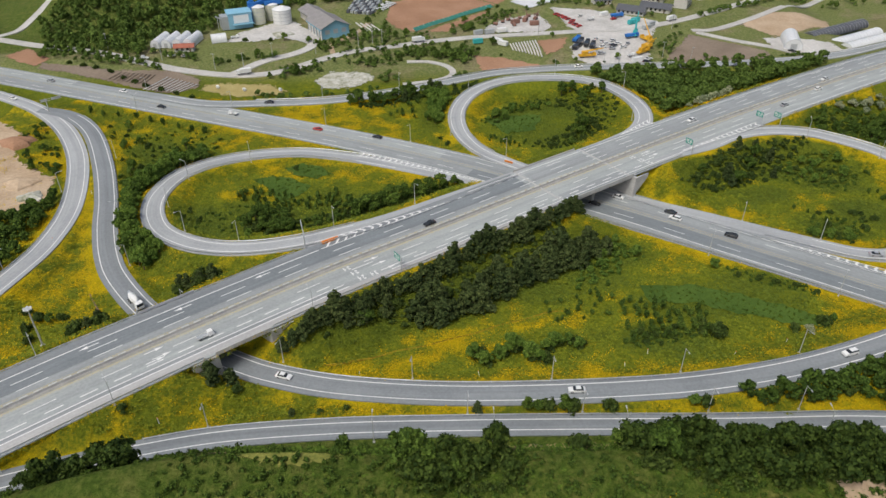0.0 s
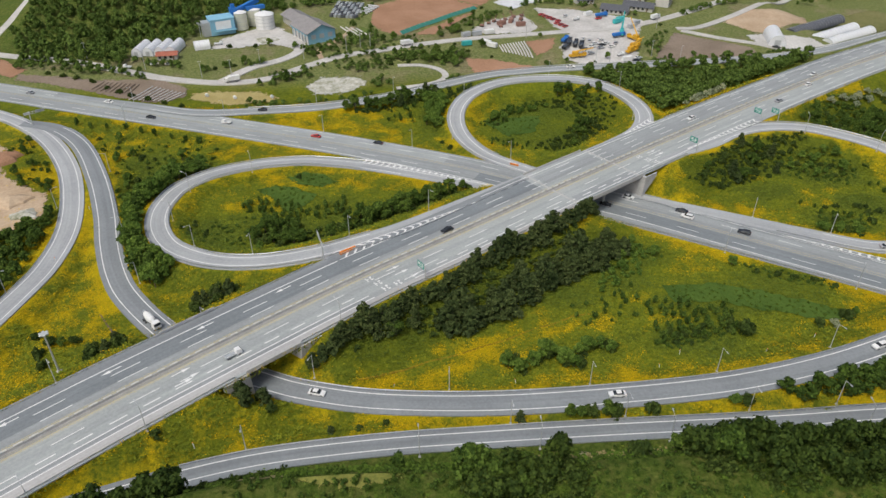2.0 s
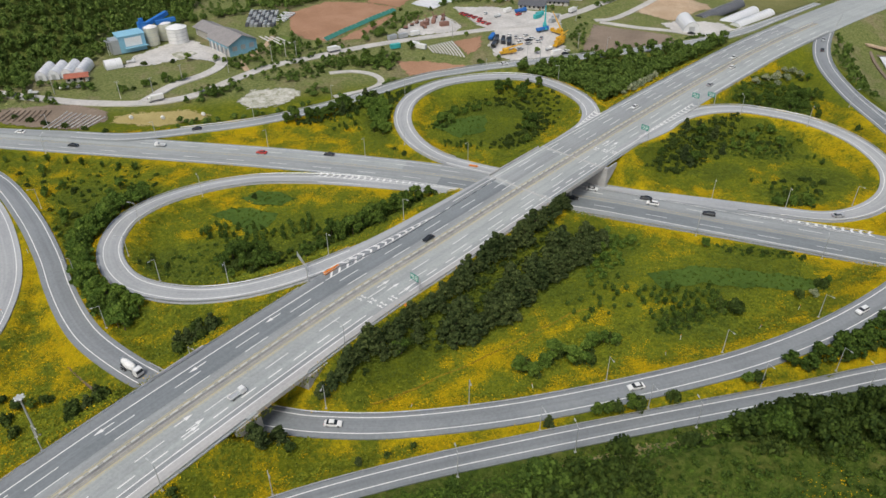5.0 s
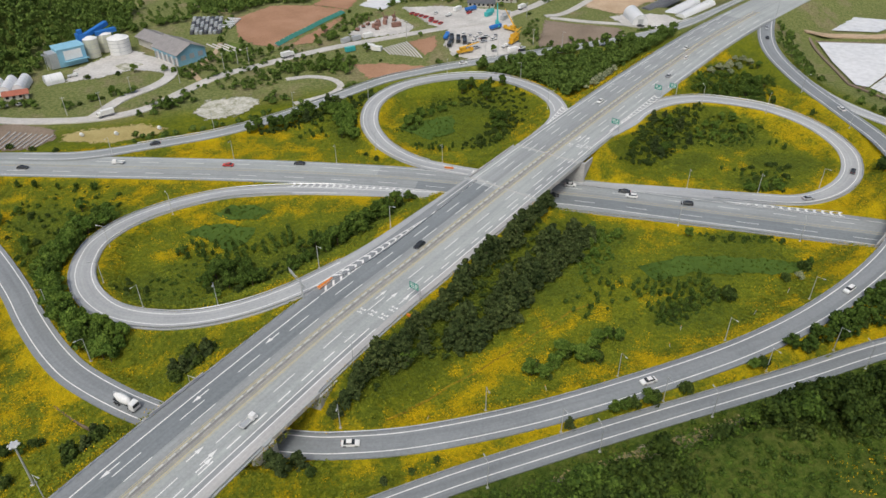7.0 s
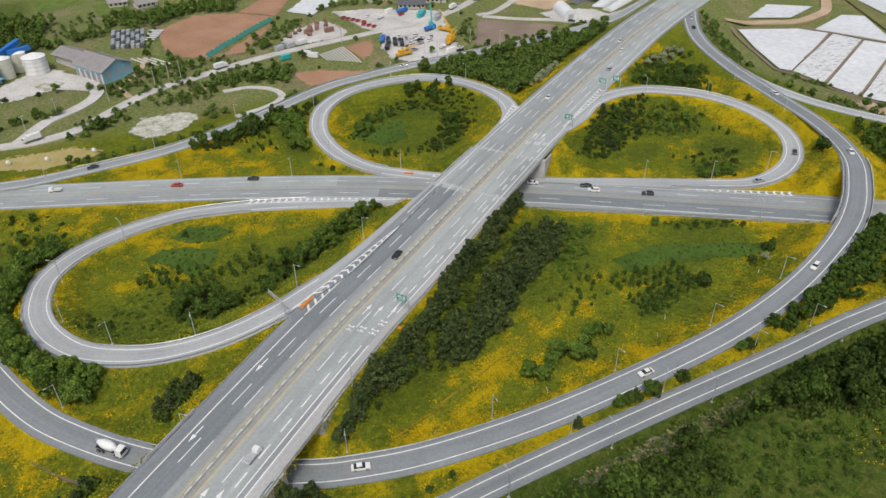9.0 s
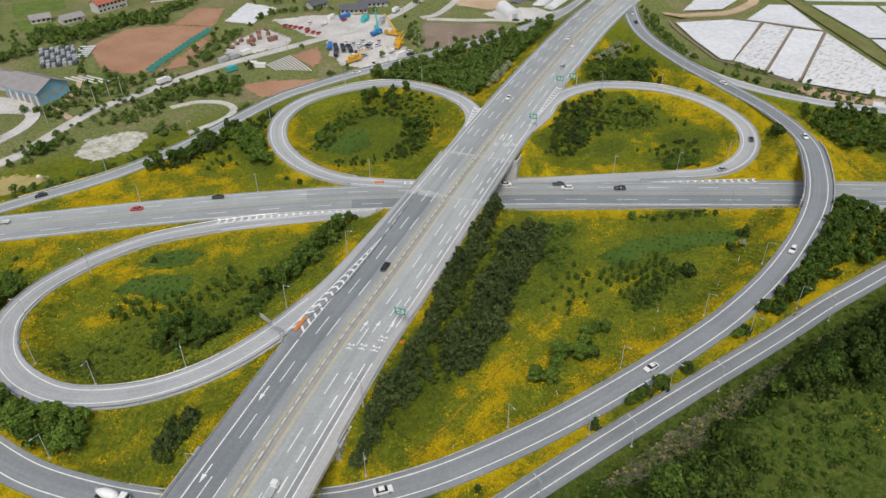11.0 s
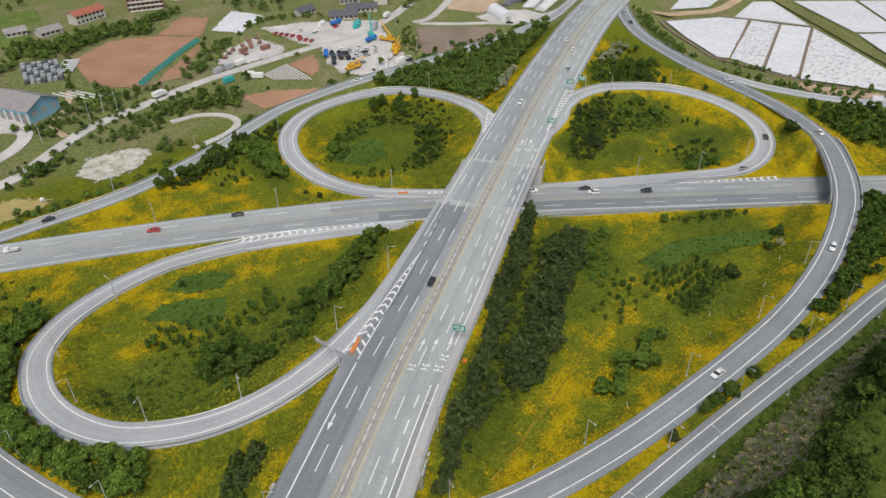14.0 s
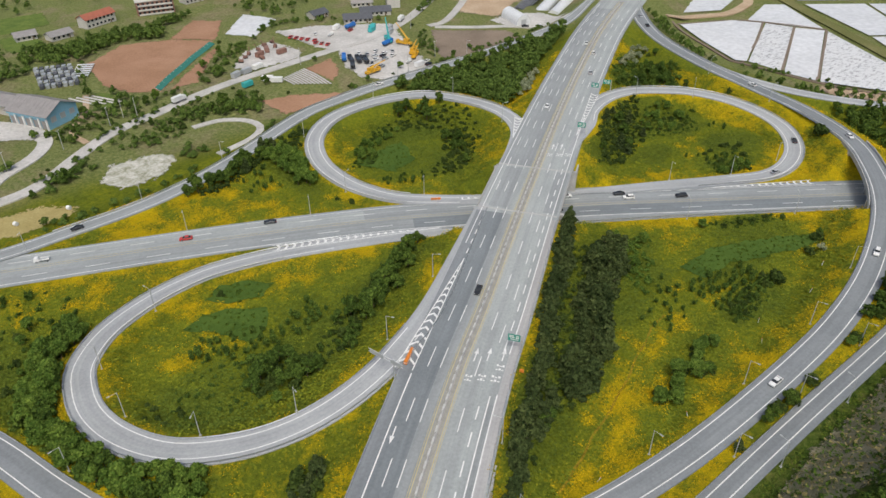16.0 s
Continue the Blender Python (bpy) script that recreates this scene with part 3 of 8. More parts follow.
def paint_poly(name, key, pts, extra=0.034, material=None):
    """A flat painted shape given by (arc length, left offset) corners."""
    v = []
    for s, o in pts:
        x, y, z, _ = sub_at(key, s, o)
        v.append((x, y, z + LIFT[key] + extra))
    ob = mesh_ob(name, v, [tuple(range(len(v)))], material or M_PAINT, ROAD_OB[key])
    if ob.data.polygons[0].normal.z < 0:
        ob.data.flip_normals()
    return ob


def arrow(s, o, way=1, long=5.5):
    h = long / 2
    paint_poly("lane_arrow", "upper", [(s - way * h, o - 0.16), (s + way * 0.3, o - 0.16), (s + way * 0.3, o - 0.62), (s + way * h, o), (s + way * 0.3, o + 0.62), (s + way * 0.3, o + 0.16), (s - way * h, o + 0.16)])


for s in (-36, -10, 17, 43):
    arrow(A0 + s, 10.0, -1)
for s, o in ((75.5, -3.3), (76.5, -6.7), (77.5, -10.6), (3.5, -3.1), (2.5, -7.3), (4.5, -6.5), (208, -3.4), (209, -6.9)):
    arrow(A0 + s, o)
for s, o, w in ((65, -3.3, 2.0), (66, -6.7, 2.2), (66.5, -10.3, 2.6), (71, -10.6, 2.3), (199, -3.3, 2.0), (200, -6.8, 2.2), (201, -10.4, 2.4)):
    for i in range(2):   # road lettering as bars
        for k in range(3):
            p, q = o - w / 2 + k * w / 3, s + i * 1.5
            paint_poly("road_lettering", "upper", [(A0 + q, p), (A0 + q + 0.4 + 0.4 * ((i + k) % 2), p), (A0 + q + 0.4 + 0.4 * ((i + k) % 2), p + w / 4), (A0 + q, p + w / 4)], 0.035)


def chevrons(key, s0, s1, low, high0, high1, n, tip):
    """Hatched gore: V stripes between an offset and a tapering one, with border lines."""
    for i in range(n):
        f = (i + 0.5) / n
        s, hi = s0 + (s1 - s0) * f, high0 + (high1 - high0) * f
        mid, w, k = (low + hi) / 2, 0.95, abs(hi - low) * 0.5 * tip
        if abs(hi - low) < 0.5:
            continue
        paint_poly("gore_chevron", key, [(s, low), (s + w, low), (s + w + k, mid), (s + w, hi), (s, hi), (s + k, mid)], 0.09)
    paint_poly("gore_line", key, [(s0, low - 0.15), (s1, low - 0.15), (s1, low + 0.15), (s0, low + 0.15)], 0.092)
    paint_poly("gore_line", key, [(s0, high0 - 0.15), (s1, high1 - 0.15), (s1, high1 + 0.15), (s0, high0 + 0.15)], 0.092)


chevrons("upper", A0 + 65, A0 + 116, 11.6, 16.4, 11.9, 15, 1.0)
chevrons("upper", A0 + 234, A0 + 212, 14.6, 18.5, 14.6, 7, -0.8)
chevrons("upper", A0 + 272, A0 + 222, -11.2, -14.8, -11.4, 15, -0.8)


def arc_near(key, x, y):
    ln = ROADS[key]
    k = np.hypot(ln[:, 0] - x, ln[:, 1] - y).argmin()
    return frame_of(ln)[0][k]


sb = arc_near("lower", -33, 297)
chevrons("lower", sb, sb + 62, -9.0, -12.6, -9.2, 22, 0.5)
sb = arc_near("lower", 150, 182)
chevrons("lower", sb, sb - 45, 9.2, 12.4, 9.2, 15, -0.5)
sb = arc_near("lower", -122, 334)
chevrons("lower", sb, sb - 36, 9.0, 11.8, 9.2, 10, -0.5)
sb = arc_near("lower", 22, 268)
chevrons("lower", sb, sb + 22, 10.0, 13.5, 10.4, 8, 0.5)


# ---------------------------------------------------------------- guard rails and barriers
POST_MESH = bpy.data.meshes.new("post")
POST_MESH.from_pydata([(a, c, h) for h in (-0.7, 0.75) for a, c in ((-0.07, -0.07), (0.07, -0.07), (0.07, 0.07), (-0.07, 0.07))], [], [(0, 1, 5, 4), (1, 2, 6, 5), (2, 3, 7, 6), (3, 0, 4, 7), (4, 5, 6, 7)])
POST_MESH.materials.append(M_STEEL)


def rail_along(key, side, s0, s1, inset=0.35, label="galvanised steel guard rail along the road edge"):
    ln = ROADS[key]
    ss, d, nrm = frame_of(ln)
    k = np.arange(max(s0, 1), min(s1, ss[-1] - 1), 4.0)
    if len(k) < 2:
        return
    o = np.interp(k, ss, ln[:, 3] - inset if side > 0 else -ln[:, 4] + inset)
    x, y, z = (np.interp(k, ss, ln[:, j]) for j in range(3))
    nx, ny = np.interp(k, ss, nrm[:, 0]), np.interp(k, ss, nrm[:, 1])
    px, py = x + nx * o, y + ny * o
    root = tagged(new("guard_rail"), label, "guard rail", "guard rails")
    verts, faces = [], []
    prof = [(0.04, 0.72), (0.1, 0.66), (0.04, 0.58), (0.1, 0.5), (0.04, 0.42), (-0.04, 0.42), (-0.04, 0.72)]
    m = len(prof)
    for i in range(len(k)):
        for a, h in prof:
            verts.append((px[i] - nx[i] * a * side, py[i] - ny[i] * a * side, z[i] + LIFT[key] + h))
    for i in range(len(k) - 1):
        for j in range(m):
            faces.append((i * m + j, i * m + (j + 1) % m, (i + 1) * m + (j + 1) % m, (i + 1) * m + j))
    mesh_ob("beam", verts, faces, M_STEEL, root)
    for i in range(len(k)):
        ob = new("post", POST_MESH)
        ob.parent = root
        ob.matrix_basis = pose(px[i] + nx[i] * 0.12 * side, py[i] + ny[i] * 0.12 * side, z[i], 0, 0, math.degrees(math.atan2(ny[i], nx[i])))


for key, side, s0, s1 in (("upper", 1, A0 - 155, A0 + 60), ("upper", 1, A0 + 240, A0 + 400), ("upper", -1, A0 - 155, A0 + 15), ("upper", -1, A0 + 34, A0 + 150), ("upper", -1, A0 + 290, A0 + 430), ("upper", -1, A0 + 190, A0 + 222),
                          ("loopw", -1, 60, 330), ("loopw", 1, 80, 290), ("loopw", -1, 330, 372), ("loopn", 1, 60, 250), ("loopn", -1, 60, 240), ("loope", 1, 60, 250), ("rampe", 1, 200, 545), ("rampe", -1, 590, 760),
                          ("near", 1, 60, 420), ("rampd", -1, 60, 330), ("rampe", 1, 30, 150), ("rampe", -1, 595, 640), ("back", 1, 110, 350), ("lower", -1, 480, 640)):
    rail_along(key, side, s0, s1)


def median_barrier():
    root = tagged(new("median_barrier"), "weathered concrete median barrier with pale glare screens", "barrier")
    prof = [(0.34, 0.0), (0.3, 0.1), (0.16, 0.35), (0.1, 0.82), (-0.1, 0.82), (-0.16, 0.35), (-0.3, 0.1), (-0.34, 0.0)]
    ks = np.arange(A0 - 150, A0 + 436, 6.0)
    verts, faces = [], []
    for s in ks:
        for o, h in prof:
            x, y, z, _ = sub_at("upper", s, o)
            verts.append((x, y, z + h))
    m = len(prof)
    for i in range(len(ks) - 1):
        faces += [(i * m + j + 1, i * m + j, (i + 1) * m + j, (i + 1) * m + j + 1) for j in range(m - 1)]
    mesh_ob("barrier_body", verts, faces, M_CONC, root)
    strip("median_strip", lnA, -1.25, 1.25, 0.016, M_MEDIAN, ROAD_OB["upper"], A0 - 155, A0 + 440, label="beige dusty median strip")
    bm = bmesh.new()
    bmesh.ops.create_cube(bm, size=1, matrix=Matrix.Diagonal((2.1, 0.5, 0.3, 1)))
    me = bpy.data.meshes.new("glare_screen")
    bm.to_mesh(me)
    bm.free()
    me.materials.append(M_SCREEN)
    for s in np.arange(A0 - 148, A0 + 434, 3.6):
        x, y, z, h = sub_at("upper", s, 0)
        ob = new("glare_screen", me)
        ob.parent = root
        ob.matrix_basis = pose(x, y, z + 1.0, 0, 0, math.degrees(h))


M_MEDIAN = speckled("median_dust", (0.27, 0.265, 0.24), (0.37, 0.36, 0.325), 0.3, 2.5, 0.9)
M_SCREEN = speckled("pale_plate", (0.42, 0.42, 0.4), (0.6, 0.6, 0.57), 0.8, 4, 0.6, 0.0, 0.05)
median_barrier()


# ---------------------------------------------------------------- bridges
def bm_box(bm, size, m=None):
    return bmesh.ops.create_cube(bm, size=1, matrix=(m or Matrix()) @ Matrix.Diagonal((*size, 1)))


def loft(name, rows, material, parent, label=""):
    """A closed tube through rings of equal length, capped."""
    m = len(rows[0])
    verts = [v for r in rows for v in r]
    faces = [(i * m + j, i * m + (j + 1) % m, (i + 1) * m + (j + 1) % m, (i + 1) * m + j) for i in range(len(rows) - 1) for j in range(m)]
    faces += [tuple(range(m))[::-1], tuple((len(rows) - 1) * m + j for j in range(m))]
    return mesh_ob(name, verts, faces, material, parent, label)


def along(key, s0, s1, prof, step=6.0, skew=0.0):
    rows = []
    for s in np.linspace(s0, s1, max(2, int((s1 - s0) / step))):
        rows.append([(lambda q: (q[0], q[1], q[2] + h))(sub_at(key, s + skew * o, o)) for o, h in prof])
    return rows


def highway_bridge(s0, s1, deep, skew, label):
    root = tagged(new("road_bridge"), label, "bridge", kind="structure")
    loft("deck", along("upper", s0, s1, [(15.5, -0.36), (15.5, -1.0), (14, -deep), (-13.2, -deep), (-14.4, -1.0), (-14.4, -0.36)], skew=skew), M_CONC, root)
    for o, hgt in ((15.35, 0.85), (-14.35 if s0 > A0 + 100 else -15.6, 0.85)):
        loft("parapet", along("upper", s0, s1, [(o + 0.2, -0.4), (o + 0.12, hgt), (o - 0.12, hgt), (o - 0.2, -0.4)], skew=skew), M_CONC, root, "pale concrete parapet")
    for s in (s0, s1):
        out = 1 if s == s1 else -1
        rows = []
        for o in (16.5, 5, -5, -16.0):
            x, y, z, h = sub_at("upper", s + skew * o, o)
            fx, fy = math.cos(h), math.sin(h)
            g = z - 10.6 if s0 > A0 + 100 else z - 8.4
            rows.append([(x - fx * 0.4 * out, y - fy * 0.4 * out, z - 0.4), (x + fx * 0.9 * out, y + fy * 0.9 * out, z - 0.4), (x + fx * 0.9 * out, y + fy * 0.9 * out, g), (x - fx * 0.9 * out, y - fy * 0.9 * out, g)])
        loft("abutment", rows, M_CONC, root, "stained concrete abutment wall")
        # wing wall stepping back along the bank
        x, y, z, h = sub_at("upper", s + skew * -15.4, -15.4)
        bm = bmesh.new()
        v = [bm.verts.new(p) for p in ((0, 0, -0.5), (7, 0, -0.5), (7, 0, -2.2), (0, 0, -8.5))]
        f = bm.faces.new(v)
        e = bmesh.ops.extrude_face_region(bm, geom=[f])
        bmesh.ops.translate(bm, verts=[q for q in e["geom"] if isinstance(q, bmesh.types.BMVert)], vec=(0, -0.5, 0))
        bmesh.ops.recalc_face_normals(bm, faces=bm.faces[:])
        bmesh.ops.transform(bm, verts=bm.verts[:], matrix=pose(x, y, z, 0, 0, math.degrees(h) if out > 0 else math.degrees(h)) @ Matrix.Diagonal((out, 1, 1, 1)))
        bmesh.ops.recalc_face_normals(bm, faces=bm.faces[:])
        part("wing_wall", bm, M_CONC, root)
    return root


bridge = highway_bridge(A0 + 154, A0 + 187, 1.9, -0.12, "long grey concrete highway bridge over the lower highway")
for o in (10, 3.5, -3.5, -10):
    x, y, z, h = sub_at("upper", A0 + 170.5 - 0.12 * o, o)
    bm = bmesh.new()
    bmesh.ops.create_cone(bm, cap_ends=True, segments=16, radius1=0.55, radius2=0.55, depth=7.6, matrix=pose(x, y, -5.6 + 3.6))
    part("pier", bm, M_CONC, bridge)
highway_bridge(A0 + 11, A0 + 28, 1.5, -0.34, "short concrete underpass bridge carrying the highway over a ramp")


def ramp_bridge():
    root = tagged(new("ramp_bridge"), "curved concrete ramp bridge over the lower highway", "bridge", kind="structure")
    s0, s1 = arc_near("rampe", 146, 160), arc_near("rampe", 180, 184)
    loft("deck", along("rampe", s0, s1, [(5.2, -0.34), (5.2, -0.9), (3.8, -1.8), (-3.8, -1.8), (-5.2, -0.9), (-5.2, -0.34)]), M_CONC, root)
    for o in (5.1, -5.1):
        loft("parapet", along("rampe", s0 - 6, s1 + 10, [(o + 0.2, -0.9), (o + 0.14, 0.95), (o - 0.14, 0.95), (o - 0.2, -0.9)]), M_CONC, root, "pale concrete parapet")
    for s in (s0, s1):
        x, y, z, h = sub_at("rampe", s, 0)
        bm = bmesh.new()
        bm_box(bm, (1.4, 11.4, 8.4), pose(x, y, z - 4.6, 0, 0, math.degrees(h)))
        part("abutment", bm, M_CONC, root, "stained concrete abutment wall")
    x, y, z, h = sub_at("rampe", (s0 + s1) / 2, 0)
    bm = bmesh.new()
    bm_box(bm, (1.0, 5.0, 7.4), pose(x, y, z - 5.2, 0, 0, math.degrees(h)))
    part("pier", bm, M_CONC, root)


ramp_bridge()


# ---------------------------------------------------------------- fields, yards, water: sheets on the ground
from mathutils.geometry import delaunay_2d_cdt


def patch(name, poly, material, label, category, lift=0.12, level=None, step=3.2):
    """A sheet over the ground inside a plan outline; level: a flat height."""
    poly = [Vector(p) for p in poly]
    edge = []
    for a, b in zip(poly, poly[1:] + poly[:1]):
        n = max(1, int((b - a).length / (2.5 if level is None else step)))
        edge += [a.lerp(b, i / n) + (Vector((random.uniform(-0.9, 0.9), random.uniform(-0.9, 0.9))) if level is None else Vector((0, 0))) for i in range(n)]
    xs, ys = [p.x for p in poly], [p.y for p in poly]
    inner = [Vector((x, y)) for x in np.arange(min(xs), max(xs), step) + 0.37 for y in np.arange(min(ys), max(ys), step) + 0.21] if level is None else []
    n = len(edge)
    out = delaunay_2d_cdt(edge + inner, [], [list(range(n))], 1, 0.001)
    verts = [(v.x, v.y, level if level is not None else ground_at(v.x, v.y) + lift) for v in out[0]]
    ob = mesh_ob(name, verts, out[2], material)
    if level is None:
        P = np.array([(v.x, v.y) for v in out[0]])
        d = np.full(len(P), 1e9)
        for a, b in zip(poly, poly[1:] + poly[:1]):
            a, b = np.array(a), np.array(b)
            u = np.clip((P - a) @ (b - a) / max((b - a) @ (b - a), 1e-6), 0, 1)
            d = np.minimum(d, np.linalg.norm(P - a - u[:, None] * (b - a), axis=1))
        ob.data.attributes.new("rim", "FLOAT", "POINT").data.foreach_set("value", np.clip(1 - d / min(5.0, max(0.8 * d.max(), 0.5)), 0, 1).astype(np.float32))
    if len(ob.data.polygons) and sum(p.normal.z for p in ob.data.polygons) < 0:
        ob.data.flip_normals()
    return tagged(ob, label, category, kind="structure")


# tilled earth slightly paler than its own tone, for painted haze
M_TILLED = speckled("tilled_red_earth", (0.29, 0.16, 0.095), (0.4, 0.235, 0.15), 0.05, 1.2, 0.95, bump=0.5, dist=0.2)
M_BROWN = speckled("brown_earth", (0.18, 0.14, 0.105), (0.27, 0.215, 0.165), 0.05, 1.0, 0.95, bump=0.5, dist=0.2)
M_SAND = speckled("sandy_earth", (0.38, 0.27, 0.17), (0.52, 0.4, 0.28), 0.06, 0.8, 0.95, bump=0.6, dist=0.4)
M_HAY = speckled("cut_hay", (0.3, 0.24, 0.09), (0.43, 0.36, 0.16), 0.08, 1.5, 0.95, bump=0.4, dist=0.1)
M_GRAVEL = speckled("pale_gravel", (0.17, 0.18, 0.09), (0.62, 0.6, 0.55), 0.22, 0.9, 0.95, bump=0.5, dist=0.2)
# dusty yard, brightened a little further to imitate haze
M_YARD = speckled("dusty_concrete", (0.4, 0.385, 0.36), (0.6, 0.58, 0.55), 0.08, 0.7, 0.9, bump=0.2)
M_LUSH = speckled("lush_grass", (0.045, 0.085, 0.014), (0.085, 0.14, 0.024), 0.12, 1.4, 0.95, bump=0.8, dist=0.4)
M_OLIVE = speckled("olive_field", (0.12, 0.13, 0.04), (0.2, 0.19, 0.08), 0.04, 0.8, 0.95, bump=0.4, dist=0.2)
M_FILM = speckled("mulch_film", (0.5, 0.47, 0.44), (0.66, 0.63, 0.6), 0.4, 2, 0.4, bump=0.1)


def ragged(m, hard):
    """Lets the ground show through in tongues and spots along the rim of a sheet."""
    n, l = m.node_tree.nodes, m.node_tree.links
    a = n.new("ShaderNodeAttribute")
    a.attribute_name = "rim"
    k = n.new("ShaderNodeMath")
    k.operation = "MULTIPLY"
    l.new(a.outputs["Fac"], k.inputs[0])
    l.new(ramp_node(n, l, noise_node(n, l, 0.45, 7, 0.7), [(0.3, (0.35,) * 3), (0.7, (1.5,) * 3)]), k.inputs[1])
    l.new(ramp_node(n, l, k.outputs[0], [(hard, (1, 1, 1)), (hard + 0.1, (0, 0, 0))]), n["Principled BSDF"].inputs["Alpha"])


for m, hard in ((M_TILLED, 0.88), (M_BROWN, 0.85), (M_SAND, 0.7), (M_HAY, 0.7), (M_GRAVEL, 0.45), (M_YARD, 0.75), (M_OLIVE, 0.6)):
    ragged(m, hard)


def painted_sky_water():
    m, n, l, b = mat_base("paddy_water_painted_sky", 0.12)
    big = noise_node(n, l, 0.05, 6, 0.7)
    mp = n.new("ShaderNodeMapping")
    mp.inputs["Scale"].default_value = (0.25, 0.6, 1)
    l.new(n.new("ShaderNodeNewGeometry").outputs["Position"], mp.inputs[0])
    rip = noise_node(n, l, 1.0, 6, 0.7, mp.outputs[0])
    # near-white stop paints the sky's reflection into the base colour
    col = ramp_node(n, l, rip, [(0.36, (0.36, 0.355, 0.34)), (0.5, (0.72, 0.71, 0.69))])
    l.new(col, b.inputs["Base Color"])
    l.new(ramp_node(n, l, big, [(0.3, (0.08,) * 3), (0.7, (0.3,) * 3)]), b.inputs["Roughness"])
    return m


M_WATER_SKY = painted_sky_water()
# still water: pale sky reflection put straight into the base colour
M_STILL_WATER_SKY = speckled("still_water_painted_sky", (0.68, 0.675, 0.665), (0.78, 0.775, 0.765), 0.03, 0.3, 0.1, bump=0)
# lane colour includes some lightening for distance haze
M_DIRT_ROAD = speckled("concrete_lane", (0.4, 0.385, 0.355), (0.55, 0.53, 0.5), 0.1, 1.0, 0.9, bump=0.2)

for name, poly, material, label, category in (
        ("field", [(-37, 475), (-36, 512), (-9, 534), (17, 526), (37, 507), (18, 486), (-16, 449), (-28, 458)], M_TILLED, "ploughed reddish brown field", "field"),
        ("field", [(18, 527), (45, 556), (60, 543), (39, 508)], M_TILLED, "ploughed reddish field on a slope", "field"),
        ("field", [(-11, 449), (4, 466), (36, 498), (31, 489), (3, 449)], M_TILLED, "strip of bare orange soil", "field"),
        ("field", [(58, 432), (78, 437), (72, 417), (61, 407)], M_TILLED, "bare orange field plot", "field"),
        ("field", [(18, 409), (36, 404), (59, 392), (51, 386), (39, 388), (22, 388)], M_TILLED, "bare reddish field below the lane", "field"),
        ("field", [(129, 400), (154, 442), (191, 412), (190, 397), (166, 390), (148, 388)], M_BROWN, "bare dark brown field", "field"),
        ("field", [(192, 461), (206, 436), (254, 461), (262, 486), (217, 486)], M_SAND, "pale sandy levelled field", "field"),
        ("field", [(270, 480), (271, 443), (290, 428), (345, 468), (320, 505)], M_OLIVE, "olive dry grass field", "field"),
        ("field", [(-130, 362), (-108, 353), (-85, 357), (-82, 363), (-93, 371), (-119, 373), (-129, 371)], M_HAY, "mown straw-coloured hay field", "field"),
        ("field", [(-231, 402), (-184, 391), (-150, 390), (-132, 377), (-132, 366), (-150, 361), (-184, 377), (-214, 389), (-230, 394)], M_BROWN, "terraced brown vegetable plot with rows", "field"),
        ("field", [(-162, 386), (-140, 380), (-131, 369), (-141, 359), (-160, 366)], M_BROWN, "ridged brown vegetable plot", "field"),
        ("field", [(-258, 412), (-250, 426), (-228, 406), (-233, 396)], M_TILLED, "heap of bare orange soil", "field"),
        ("field", [(-72, 377), (-64, 389), (-40, 388), (-33, 378), (-46, 365), (-66, 363)], M_GRAVEL, "white gravel clearing", "clearing"),
        ("field", [(-215, 324), (-199, 311), (-190, 287), (-176, 274), (-164, 268), (-158, 250), (-170, 232), (-225, 240), (-245, 300)], M_SAND, "bare sandy excavated ground", "clearing"),
        ("field", [(-68, 274), (-61, 278), (-52, 275), (-47, 268), (-53, 264), (-62, 267)], M_LUSH, "patch of dense dark green grass", "grass"),
        ("field", [(-79, 264), (-72, 268), (-63, 265), (-55, 258), (-58, 250), (-66, 246), (-69, 253)], M_LUSH, "patch of dense dark green grass", "grass"),
        ("field", [(21, 322), (36, 327), (49, 328), (44, 310), (30, 307)], M_LUSH, "patch of dense green grass", "grass"),
        ("field", [(65, 188), (84, 189), (104, 180), (120, 171), (115, 166), (96, 173), (82, 179), (67, 180)], M_LUSH, "patch of dense green grass", "grass"),
        ("yard", [(-133, 432), (-128, 452), (-110, 470), (-96, 474), (-80, 446), (-78, 426), (-97, 440), (-113, 434)], M_YARD, "pale concrete works yard", "yard"),
        ("yard", [(74, 500), (101, 494), (142, 468), (124, 420), (118, 391), (88, 388), (76, 402), (77, 421), (88, 447), (81, 458)], M_YARD, "dusty pale truck yard", "yard"),
        ("yard", [(43, 478), (65, 486), (72, 458), (64, 449), (35, 448), (27, 459)], M_YARD, "dusty pale scrap yard", "yard"),
        ("yard", [(196, 434), (212, 438), (236, 426), (238, 404), (222, 400), (198, 416)], M_YARD, "pale farm yard", "yard"),
        ("pond", [(49, 514), (60, 498), (88, 521), (76, 547)], M_STILL_WATER_SKY, "pale flooded plot", "pond")):
    patch(name, poly, material, label, category, lift=0.22 if category == "field" else 0.26 if category != "grass" else 0.3)

